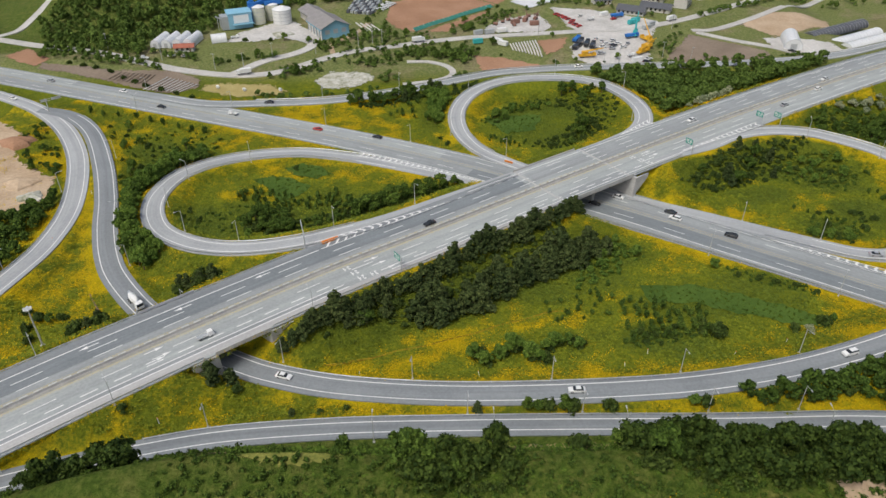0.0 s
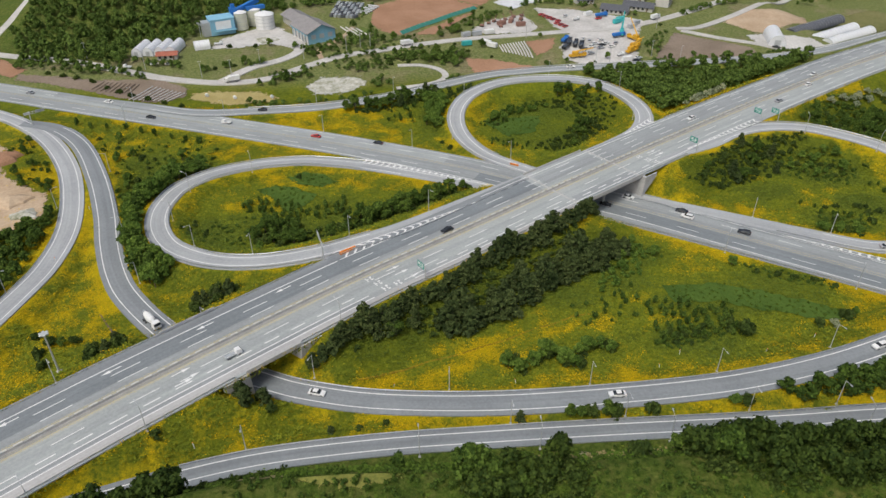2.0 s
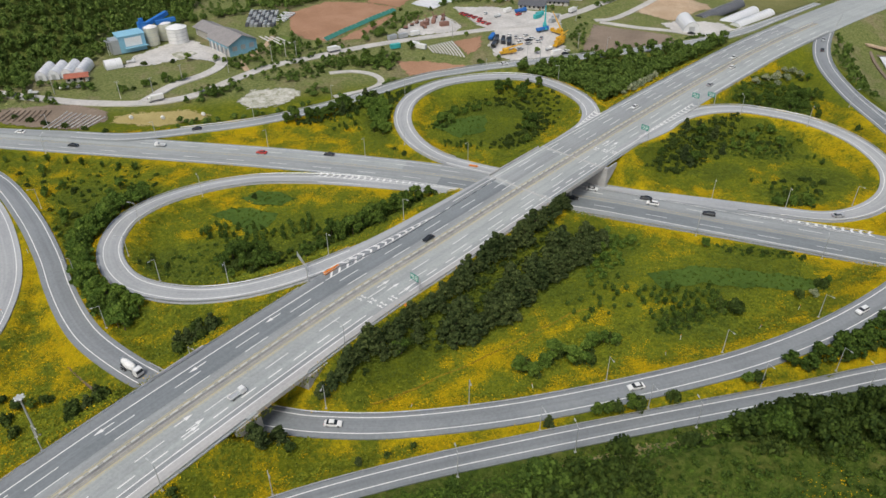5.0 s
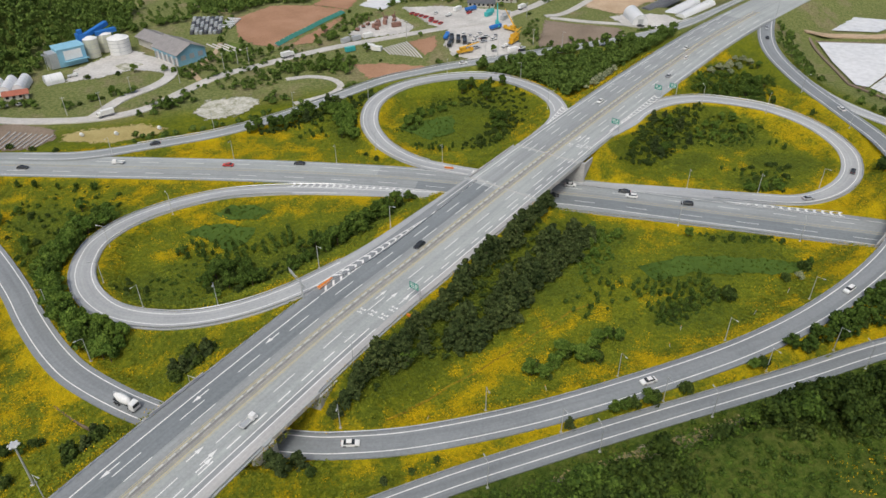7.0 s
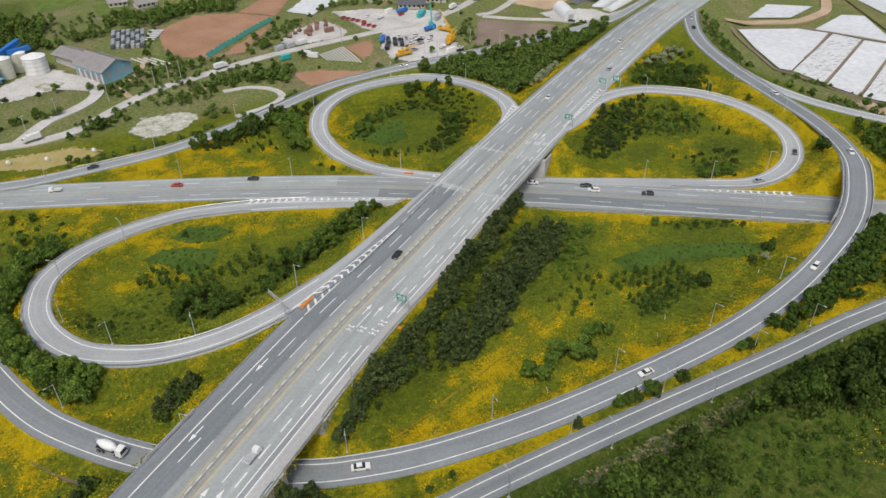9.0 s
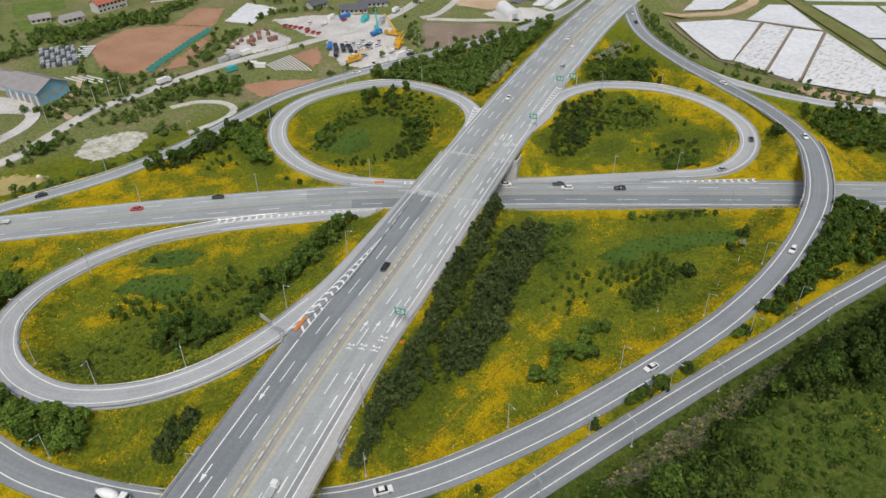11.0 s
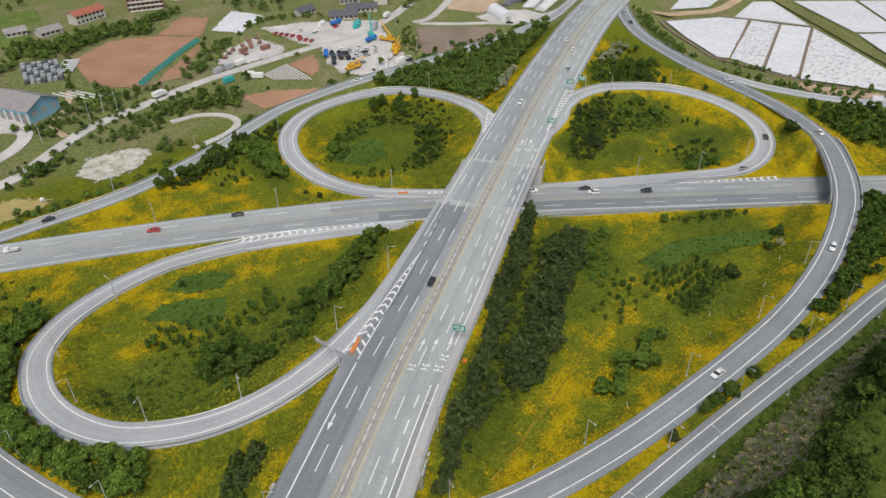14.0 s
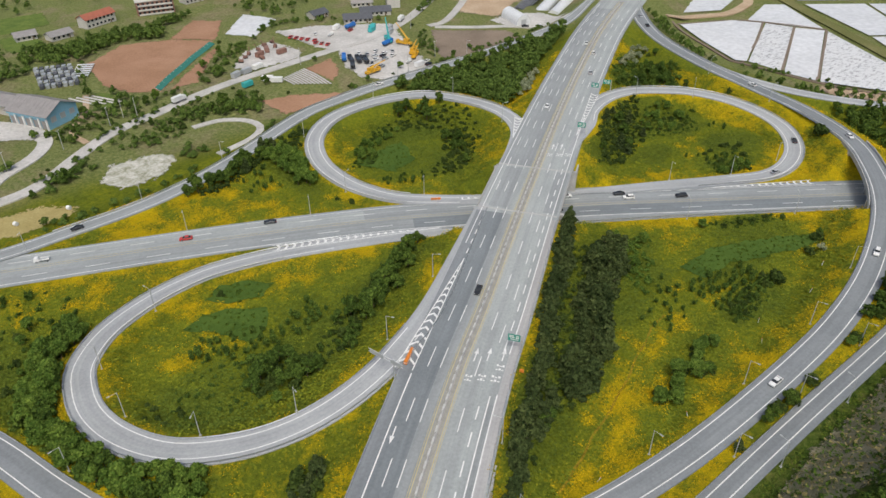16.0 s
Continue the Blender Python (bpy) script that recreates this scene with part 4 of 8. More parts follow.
M_CROP = speckled("green_crop", (0.07, 0.12, 0.024), (0.16, 0.205, 0.05), 0.15, 1.2, 0.95, bump=0.6, dist=0.3)
ragged(M_CROP, 0.8)
for poly in ([(-60, 640), (-27, 640), (-30, 608), (-64, 600)], [(-104, 640), (-68, 640), (-70, 600), (-100, 590)], [(-66, 592), (-44, 596), (-42, 566), (-64, 560)], [(-52, 446), (-44, 470), (-36, 462), (-40, 444)]):
    patch("field", poly, M_CROP, "green crop field in the farmland", "field", 0.2)
PADDY_Z = -9.2
# paddies, their whiteness a painted sky reflection
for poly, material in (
        ([(303, 361), (338, 344), (348, 328), (274, 293), (270, 298), (285, 330)], M_STILL_WATER_SKY), ([(349, 326), (355, 310), (274, 271), (274, 292)], M_WATER_SKY), ([(355, 308), (364, 293), (275, 251), (273, 269)], M_STILL_WATER_SKY),
        ([(364, 291), (318, 215), (296, 205), (275, 249)], M_WATER_SKY), ([(347, 338), (389, 351), (400, 342), (366, 294), (350, 328)], M_STILL_WATER_SKY), ([(344, 410), (388, 374), (353, 363), (318, 382)], M_STILL_WATER_SKY),
        ([(412, 333), (446, 306), (404, 258), (396, 254), (376, 270)], M_STILL_WATER_SKY), ([(448, 304), (492, 268), (440, 232), (406, 257)], M_STILL_WATER_SKY), ([(374, 267), (395, 252), (434, 230), (384, 180), (343, 228)], M_STILL_WATER_SKY), ([(418, 341), (500, 276), (560, 330), (446, 410)], M_STILL_WATER_SKY), ([(282, 213), (291, 200), (264, 188), (266, 205)], M_STILL_WATER_SKY)):
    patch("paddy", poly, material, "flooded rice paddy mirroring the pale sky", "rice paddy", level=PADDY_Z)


def lane(name, ctrl, width, material, label, lift=0.3):
    rows = [(x, y, 0) for x, y in ctrl]
    ln = spline(rows, 4.0)
    for r in ln:
        r[2] = ground_at(r[0], r[1])
    ln[:, 2] = np.convolve(np.pad(ln[:, 2], 2, mode="edge"), np.ones(5) / 5, "valid")
    return tagged(strip(name, ln, -width / 2, width / 2, lift, material, thick=0.8), label, "lane", kind="structure")


lane("country_road", [(-330, 466), (-275, 441), (-214, 420), (-174, 402), (-147, 391), (-118, 384), (-94, 386), (-71, 402), (-52, 415), (-26, 425), (5, 436), (40, 443), (77, 448), (115, 452), (146, 464), (182, 486), (240, 530), (320, 600)], 6.5, M_DIRT_ROAD, "pale concrete country road")
lane("works_drive", [(-116, 385), (-103, 401), (-86, 412), (-78, 427), (-82, 446), (-96, 464)], 6.5, M_YARD, "pale concrete drive to the works", 0.36)
lane("farm_lane", [(160, 445), (177, 431), (197, 417), (222, 397), (240, 398)], 5, M_DIRT_ROAD, "pale concrete farm lane", 0.36)
lane("farm_lane", [(158, 449), (175, 452), (225, 490), (300, 560)], 5, M_DIRT_ROAD, "pale concrete farm lane", 0.36)
lane("farm_lane", [(-330, 420), (-278, 448), (-267, 472), (-255, 520), (-240, 600)], 5, M_DIRT_ROAD, "pale concrete farm lane", 0.36)
lane("farm_track", [(300, 372), (325, 366), (348, 356), (372, 358), (392, 366), (430, 400)], 7, M_SAND, "sandy track between rice paddies", 0.9)
lane("dike", [(440, 395), (405, 339), (370, 283), (333, 224), (300, 172)], 8.0, M_OLIVE, "grassy dike between rice paddies", 1.1)
patch("clearing", [(272, 246), (293, 205), (286, 201), (262, 230), (262, 246)], M_SAND, "pale dry mud beside the rice paddies", "clearing", 0.3)
TRACK = [(-20, 399.5), (-13, 400), (-6, 399.6), (2.6, 394.4), (6.4, 386), (4.4, 379.4), (-2.4, 374.4), (-10.3, 372), (-21, 369.5)]
lane("gravel_track", TRACK, 3.6, M_YARD, "curved pale gravel track", 0.34)
lane("farm_track", [(-64, 412), (-66, 428), (-54, 450), (-48, 470)], 3.0, M_SAND, "narrow earth track", 0.22)
for ctrl in ([(349, 328), (310, 309), (271, 294)], [(355, 309), (315, 290), (272, 270)], [(365, 292), (320, 271), (273, 250)], [(303, 363), (338, 345), (356, 318), (367, 293)], [(268, 300), (284, 334), (300, 366)], [(286, 216), (273, 250), (268, 300)]):
    lane("paddy_bund", ctrl, 1.6, M_BROWN, "earth bund between rice paddies", 0.75)


# ---------------------------------------------------------------- vegetation
def leaf_material(name, low, high, rough=0.75, per_tree=0.3):
    m, n, l, b = mat_base(name, rough)
    isl = n.new("ShaderNodeNewGeometry").outputs["Random Per Island"]
    col = ramp_node(n, l, isl, [(0.0, low), (1.0, high)])
    info = n.new("ShaderNodeObjectInfo").outputs["Random"]
    col = mix_node(n, l, 1.0, col, ramp_node(n, l, info, [(0, (1 - per_tree, 1 - per_tree * 0.8, 1 - per_tree)), (1, (1.12, 1.08, 1.0))]), "MULTIPLY")
    patchy = noise_node(n, l, 0.6, 3)
    col = mix_node(n, l, 0.5, col, ramp_node(n, l, patchy, [(0.3, (0.6, 0.65, 0.6)), (0.7, (1.2, 1.15, 1.05))]), "MULTIPLY")
    l.new(col, b.inputs["Base Color"])
    b.inputs["Specular IOR Level"].default_value = 0.12
    return m


M_LEAF = leaf_material("broad_leaves", (0.026, 0.054, 0.009), (0.118, 0.18, 0.031))
M_LEAF_LIGHT = leaf_material("bright_leaves", (0.05, 0.1, 0.014), (0.16, 0.235, 0.042))
M_WOODLAND = leaf_material("woodland_leaves", (0.056, 0.098, 0.018), (0.168, 0.235, 0.052))
M_NEEDLE = leaf_material("pine_needles", (0.02, 0.037, 0.011), (0.1, 0.128, 0.044))
M_SHRUB = leaf_material("dark_shrub", (0.019, 0.038, 0.008), (0.085, 0.122, 0.026))
M_THICKET = leaf_material("thicket_leaves", (0.018, 0.037, 0.007), (0.066, 0.1, 0.018))
M_LUSH = leaf_material("lush_grass_blades", (0.045, 0.082, 0.01), (0.095, 0.145, 0.02), per_tree=0.05)
M_GRASS = leaf_material("bank_grass_blades", (0.035, 0.07, 0.008), (0.09, 0.145, 0.018), per_tree=0.05)
M_BLOSSOM = leaf_material("acacia_blossom", (0.09, 0.13, 0.045), (0.5, 0.51, 0.38))
M_FLOWER = leaf_material("yellow_flowers", (0.42, 0.29, 0.006), (0.72, 0.48, 0.006), per_tree=0.05)
M_WEED = leaf_material("meadow_weeds", (0.09, 0.125, 0.011), (0.2, 0.22, 0.016), per_tree=0.05)
M_LEAFY_WEED = leaf_material("leafy_weeds", (0.065, 0.1, 0.012), (0.135, 0.17, 0.02), per_tree=0.05)
M_STRAW = leaf_material("dry_stalks", (0.14, 0.12, 0.05), (0.3, 0.25, 0.12), per_tree=0.05)
M_BARK = speckled("bark", (0.07, 0.05, 0.035), (0.15, 0.11, 0.08), 2, 12, 0.95, bump=0.6, dist=0.05)

rng = np.random.default_rng(7)
LUSH = [[(-68, 274), (-61, 278), (-52, 275), (-47, 268), (-53, 264), (-62, 267)], [(-79, 264), (-72, 268), (-63, 265), (-55, 258), (-58, 250), (-66, 246), (-69, 253)], [(21, 322), (36, 327), (49, 328), (44, 310), (30, 307)], [(65, 188), (84, 189), (104, 180), (120, 171), (115, 166), (96, 173), (82, 179), (67, 180)]]


def leaf_quads(points, normals, size, stretch=1.0):
    """Small bent four-cornered leaf sprays, one at each point."""
    n = len(points)
    nrm = normals + rng.normal(0, 0.45, (n, 3))
    nrm /= np.linalg.norm(nrm, axis=1)[:, None]
    t = np.cross(nrm, rng.normal(0, 1, (n, 3)))
    t /= np.linalg.norm(t, axis=1)[:, None]
    b = np.cross(nrm, t)
    sz = size * rng.uniform(0.6, 1.35, (n, 1))
    c = [points + (t * a * stretch + b * d) * sz * 0.5 + nrm * k * sz for a, d, k in ((-1, -0.75, -0.12), (0.9, -1, 0.08), (1, 0.8, -0.15), (-0.8, 1, 0.1))]
    v = np.stack(c, 1).reshape(-1, 3)
    f = np.arange(4 * n).reshape(n, 4)
    return v, f


def lobe_points(centres, radii, n):
    """Places on and a little inside the skin of several lobes, with their outward directions."""
    w = np.array([np.prod(r) ** (2 / 3) for r in radii])
    which = rng.choice(len(centres), n, p=w / w.sum())
    d = rng.normal(0, 1, (n, 3))
    d /= np.linalg.norm(d, axis=1)[:, None]
    d[:, 2] = np.where(d[:, 2] < -0.55, -d[:, 2], d[:, 2])
    r = rng.uniform(0.55, 1.0, (n, 1)) ** 0.6 * rng.choice((1.0, 1.0, 1.2), (n, 1))
    return np.array(centres)[which] + d * np.array(radii)[which] * r, d


def core_blob(centre, radius, seg=5, rings=3):
    v, f = [], []
    for i in range(rings + 1):
        p = math.pi * i / rings
        for j in range(seg):
            a = 2 * math.pi * j / seg
            k = 0.62 * (1 + 0.12 * math.sin(3 * a + i))
            v.append((centre[0] + radius[0] * k * math.sin(p) * math.cos(a), centre[1] + radius[1] * k * math.sin(p) * math.sin(a), centre[2] + radius[2] * k * math.cos(p)))
    for i in range(rings):
        for j in range(seg):
            f.append((i * seg + j, (i + 1) * seg + j, (i + 1) * seg + (j + 1) % seg, i * seg + (j + 1) % seg))
    return np.array(v), np.array(f)


def join_arrays(pieces):
    vs, fs, b = [], [], 0
    for v, f in pieces:
        vs.append(v)
        fs.append(f + b)
        b += len(v)
    return np.vstack(vs), np.vstack(fs)


def broad_crown(h, spread, n, size, fine=True):
    k = rng.integers(8, 12) if fine else 5
    cs, rs = [], []
    for i in range(k):
        a = 2 * math.pi * i / k + rng.uniform(-0.5, 0.5)
        up = rng.uniform(0.34, 0.8)
        out = spread * rng.uniform(0.3, 0.68) * (1.15 - abs(up - 0.5))
        r = spread * rng.uniform(0.24, 0.44) * (1 if fine else 1.25)
        cs.append((math.cos(a) * out, math.sin(a) * out, h * up))
        rs.append((r, r, r * rng.uniform(0.65, 0.95)))
    cs.append((0, 0, h * 0.8))
    rs.append((spread * 0.42, spread * 0.42, h * 0.2))
    p, d = lobe_points(cs, rs, n)
    cores = [core_blob(c, r, 5, 3) for c, r in zip(cs, rs)] if fine else [core_blob((0, 0, h * 0.6), (spread * 0.9, spread * 0.9, h * 0.42), 6, 3)]
    return join_arrays([leaf_quads(p, d, size)] + cores)


def pine_crown(h, spread, n, size):
    """Tiers of drooping tufted boughs under a blunt, uneven top."""
    cs, rs = [], []
    for i in range(8):
        f = i / 7
        wide = spread * (0.95 - 0.25 * abs(f - 0.25)) * (1 - f ** 2.6 * 0.85)
        k = 5 if i < 4 else 4 if i < 6 else 2
        for j in range(k):
            if rng.random() < 0.12:
                continue
            a = 2 * math.pi * j / k + i * 0.9 + rng.uniform(-0.6, 0.6)
            out = wide * rng.uniform(0.3, 0.8)
            r = spread * rng.uniform(0.2, 0.34) * (1.1 - 0.35 * f)
            cs.append((math.cos(a) * out, math.sin(a) * out, h * (0.2 + 0.74 * f + rng.uniform(-0.05, 0.05)) - out * 0.1))
            rs.append((r, r, r * 0.55))
    p, d = lobe_points(cs, rs, n)
    d = d + np.array((0, 0, 0.35))
    return join_arrays([leaf_quads(p, d, size, 1.5)] + [core_blob((0, 0, h * 0.45), (spread * 0.62, spread * 0.62, h * 0.34), 6, 3), core_blob((0, 0, h * 0.72), (spread * 0.4, spread * 0.4, h * 0.28), 6, 3)])


def shrub_crown(h, spread, n, size):
    cs, rs = [], []
    for i in range(7):
        a = rng.uniform(0, 6.28)
        o = spread * rng.uniform(0.1, 0.7)
        r = spread * rng.uniform(0.28, 0.5)
        cs.append((math.cos(a) * o, math.sin(a) * o, h * rng.uniform(0.25, 0.6)))
        rs.append((r, r, h * rng.uniform(0.25, 0.42)))
    p, d = lobe_points(cs, rs, n)
    return join_arrays([leaf_quads(p, d, size)] + [core_blob(c, r, 4, 2) for c, r in zip(cs, rs)])


def trunk_mesh(h, r, limbs, lean=0.15):
    pieces = []

    def limb(a, b, r0, r1, seg=6):
        a, b = np.array(a, float), np.array(b, float)
        ax = (b - a) / np.linalg.norm(b - a)
        u = np.cross(ax, (0.3, 0.5, 0.81))
        u /= np.linalg.norm(u)
        w = np.cross(ax, u)
        v = [c + (u * math.cos(t) + w * math.sin(t)) * rr for c, rr in ((a, r0), ((a + b) / 2 + u * r0 * 0.6, (r0 + r1) / 2), (b, r1)) for t in np.linspace(0, 2 * math.pi, seg, endpoint=False)]
        f = [(i * seg + j, i * seg + (j + 1) % seg, (i + 1) * seg + (j + 1) % seg, (i + 1) * seg + j) for i in range(2) for j in range(seg)]
        pieces.append((np.array(v), np.array(f)))

    top = (lean, lean * 0.6, h * 0.8)
    limb((0, 0, -0.8), top, r, r * 0.35)
    for i in range(min(limbs, 4)):
        a = 2 * math.pi * i / limbs + rng.uniform(-0.3, 0.3)
        z = h * rng.uniform(0.3, 0.5)
        limb((lean * z / h, 0, z), (math.cos(a) * h * 0.22, math.sin(a) * h * 0.22, z + h * 0.22), r * 0.45, r * 0.15, 5)
    return join_arrays(pieces)


def data_mesh(name, v, f, material, shade=True):
    me = bpy.data.meshes.new(name)
    me.from_pydata(v.tolist(), [], f.tolist())
    me.materials.append(material)
    return me


def tree_proto(name, label, category, crown, bark, material, group):
    root = tagged(new(name), label, category, group)
    t = new("trunk", data_mesh("trunk", *bark, M_BARK))
    c = new("crown", data_mesh("crown", *crown, material))
    t.parent = c.parent = root
    return root


PROTO = {}


def make_protos():
    PROTO["pine"] = [tree_proto("pine_tree", "dark green pine tree on the highway embankment", "pine tree", pine_crown(8.8, 3.7, 1050, 0.52), trunk_mesh(9.2, 0.2, 5), M_NEEDLE, "embankment pines") for _ in range(5)]
    PROTO["broad"] = [tree_proto("broadleaf_tree", "leafy green deciduous tree with a rounded crown", "tree", broad_crown(7, 3.1, 950, 0.5), trunk_mesh(7, 0.2, 6), M_LEAF, "deciduous trees") for _ in range(4)]
    PROTO["bright"] = [tree_proto("broadleaf_tree", "bright green deciduous tree beside the ramp", "tree", broad_crown(6, 3.0, 900, 0.48), trunk_mesh(6, 0.18, 6), M_LEAF_LIGHT, "bright trees") for _ in range(4)]
    PROTO["shrub"] = [tree_proto("shrub", "dense dark green shrub in the meadow", "shrub", shrub_crown(3.0, 2.4, 380, 0.46), trunk_mesh(2.0, 0.08, 4), M_SHRUB, "meadow shrubs") for _ in range(3)]
    PROTO["blossom"] = [tree_proto("acacia_tree", "pale blossoming acacia tree", "tree", broad_crown(5.5, 2.9, 800, 0.46), trunk_mesh(5.5, 0.16, 5), M_BLOSSOM, "blossoming trees")]
    PROTO["sapling"] = [tree_proto("sapling", "slim young green tree in a planted row", "sapling", shrub_crown(3.4, 1.15, 180, 0.38), trunk_mesh(2.2, 0.06, 3), M_LEAF, "planted saplings") for _ in range(2)]


make_protos()
USED = set()
TREES = []


def road_clear(pts):
    """Distance from each place to the nearest road edge."""
    p = np.array(pts, float)
    f = road_field(p[:, 0], p[:, 1])
    return np.min([d for d, _ in f.values()], axis=0)


def plant(kind, x, y, scale=1.0):
    TREES.append((kind, x, y, scale))


def grow():
    near = road_clear([(t[1], t[2]) for t in TREES])
    for (kind, x, y, scale), d in zip(TREES, near):
        if d < (0.9 if kind in ("shrub", "sapling") or scale < 0.66 else 1.6):
            if not -0.6 < d or y > 145 or y < 125:
                continue
        p = random.choice(PROTO[kind])
        s = scale * random.uniform(0.85, 1.15)
        m = pose(x, y, ground_at(x, y) - 0.1, random.uniform(-4, 4), random.uniform(-4, 4), random.uniform(0, 360))
        if p not in USED:
            USED.add(p)
            p.scale = (s, s, s * random.uniform(0.9, 1.15))
            p.matrix_basis = m @ Matrix.Diagonal((*p.scale, 1))
        else:
            ob = copy_thing(p, m)
            k = s * random.uniform(0.9, 1.15)
            ob.matrix_basis = m @ Matrix.Diagonal((s, s, k, 1))


def in_poly(x, y, poly):
    c = False
    for (x0, y0), (x1, y1) in zip(poly, poly[1:] + poly[:1]):
        if (y0 > y) != (y1 > y) and x < (x1 - x0) * (y - y0) / (y1 - y0) + x0:
            c = not c
    return c


def fill(poly, spacing, jitter=0.45):
    xs, ys = [p[0] for p in poly], [p[1] for p in poly]
    out = []
    for x in np.arange(min(xs), max(xs), spacing):
        for y in np.arange(min(ys), max(ys), spacing):
            q = (x + random.uniform(-1, 1) * jitter * spacing, y + random.uniform(-1, 1) * jitter * spacing)
            if in_poly(*q, poly):
                out.append(q)
    return out


def a_place(s, off):
    return AX + s * AN + off * AP


# pines along the embankment, densest under the road edge
for s in np.arange(31, 158, 2.9):
    plant("pine", *a_place(s + random.uniform(-1, 1), 34.6 + random.uniform(-1.0, 1.0) + 0.02 * s), random.uniform(0.62, 1.08) if s < 140 else 0.74)
for s in np.arange(46, 150, 6.5):
    plant("pine" if random.random() < 0.6 else "shrub", *a_place(s + random.uniform(-2.5, 2.5), 39.6 + random.uniform(-1.5, 1.5)), random.uniform(0.6, 0.9))
for x, y in fill([(-17, 171), (-5, 167.5), (6, 172), (21, 183), (42, 195), (60, 207), (58, 214), (47, 209), (35, 204), (15, 190), (1, 180)], 3.9):
    plant("pine" if random.random() < 0.85 else "shrub", x, y, random.uniform(0.7, 1.12))
plant("broad", -23, 165, 0.95)
for x, y, sc in ((56, 205, 0.9), (60, 209, 0.9), (53, 209, 0.8), (62, 214, 0.8), (50, 196, 0.8), (54, 199, 0.75), (47, 199, 0.7)):
    plant("bright", x, y, sc * 0.8)
# south-east meadow
for x, y, sc in ((9, 153.5, 1.0), (12, 151.5, 0.9), (16, 154, 0.9), (20, 156.5, 1.1), (25, 154, 1.15), (28, 152.5, 0.9), (33, 159, 1.0), (37, 160, 0.9), (40, 158.5, 0.9), (23, 158, 0.8), (30, 157.5, 0.8)):
    plant("bright", x, y, 0.86 * sc)
    plant("shrub", x + 1.2, y + 0.8, 1.2 * sc)
for x, y in fill([(57, 182), (84, 175), (80, 163), (54, 160)], 3.2, 0.25):
    plant("sapling", x, y, random.uniform(0.7, 1.15))
for x, y in fill([(30, 178), (56, 190), (58, 176), (36, 166)], 4.2, 0.35):
    plant("sapling", x, y, random.uniform(0.6, 0.9))
for x, y in fill([(57, 166), (70, 168), (74, 162), (60, 158)], 2.6):
    plant("shrub", x, y, random.uniform(0.5, 0.7))
for x, y, k, sc in ((83, 164, "shrub", 1.6), (80, 166, "shrub", 1.2), (110, 163, "blossom", 0.6), (107, 165, "shrub", 0.9), (117, 168, "shrub", 1.2), (120, 169, "bright", 0.45), (93, 199, "bright", 0.7), (106, 192, "shrub", 0.7), (111, 190, "shrub", 0.8), (117, 188, "shrub", 0.7), (122, 184, "shrub", 0.6), (100, 194, "shrub", 0.6)):
    plant(k, x, y, sc)
# inside the west loop
for x, y, sc in ((-28, 236, 1.0), (-24, 239, 0.9), (-20, 242, 1.1), (-15, 246, 0.9), (-10, 249, 1.0), (-5, 252, 0.8), (-1, 255, 0.9), (-33, 233, 0.8), (-18, 237, 0.7), (-40, 229, 0.6), (-8, 245, 0.7), (5, 257, 0.7)):
    plant("broad", x, y, sc * 1.15)
    plant("shrub", x + 2.2, y + 0.6, sc * 1.2)
for x, y in fill([(-55, 232), (-28, 246), (-22, 238), (-46, 220)], 4.4):
    plant(random.choice(("shrub", "broad", "sapling")), x, y, random.uniform(0.65, 0.95))
for x, y in fill([(-77, 226), (-71, 236), (-57, 233), (-54, 222), (-66, 220)], 3.4):
    plant(random.choice(("broad", "shrub")), x, y, random.uniform(0.7, 1.0))
plant("bright", -71, 218.5, 0.55)
for x, y in fill([(-86, 250), (-70, 240), (-50, 239), (-38, 246), (-44, 254), (-56, 246), (-76, 257)], 3.3, 0.3):
    plant("sapling", x, y, random.uniform(0.7, 1.1))
for x, y in fill([(-100, 243), (-90, 232), (-96, 225), (-102, 232)], 4):
    plant("shrub", x, y, 0.5)
plant("shrub", -63, 273, 0.7)
# hedge west of the loop
S_HEDGE = [arc_near("loopw", -98, 275), arc_near("loopw", -93, 210)]
for s in np.arange(S_HEDGE[0], S_HEDGE[1], 2.9):
    for off in (-7.6, -10.6, -13.4):
        if off < -14 and random.random() < 0.35:
            continue
        x, y, _, _ = sub_at("loopw", s + random.uniform(-1, 1), off + random.uniform(-1, 1))
        plant("bright" if random.random() < 0.88 else "broad", x, y, random.uniform(0.8, 1.15))
for x, y in fill([(-165, 318), (-150, 318), (-128, 300), (-106, 292), (-118, 276), (-134, 262), (-140, 280), (-152, 300)], 6.2):
    plant(random.choice(("bright", "shrub", "shrub", "sapling")), x, y, random.uniform(0.5, 0.85))
for x, y in ((-176, 335), (-160, 330), (-150, 327), (-142, 323), (-135, 320), (-126, 316), (-119, 313), (-112, 310), (-168, 331)):
    plant("sapling", x, y, 1.15)
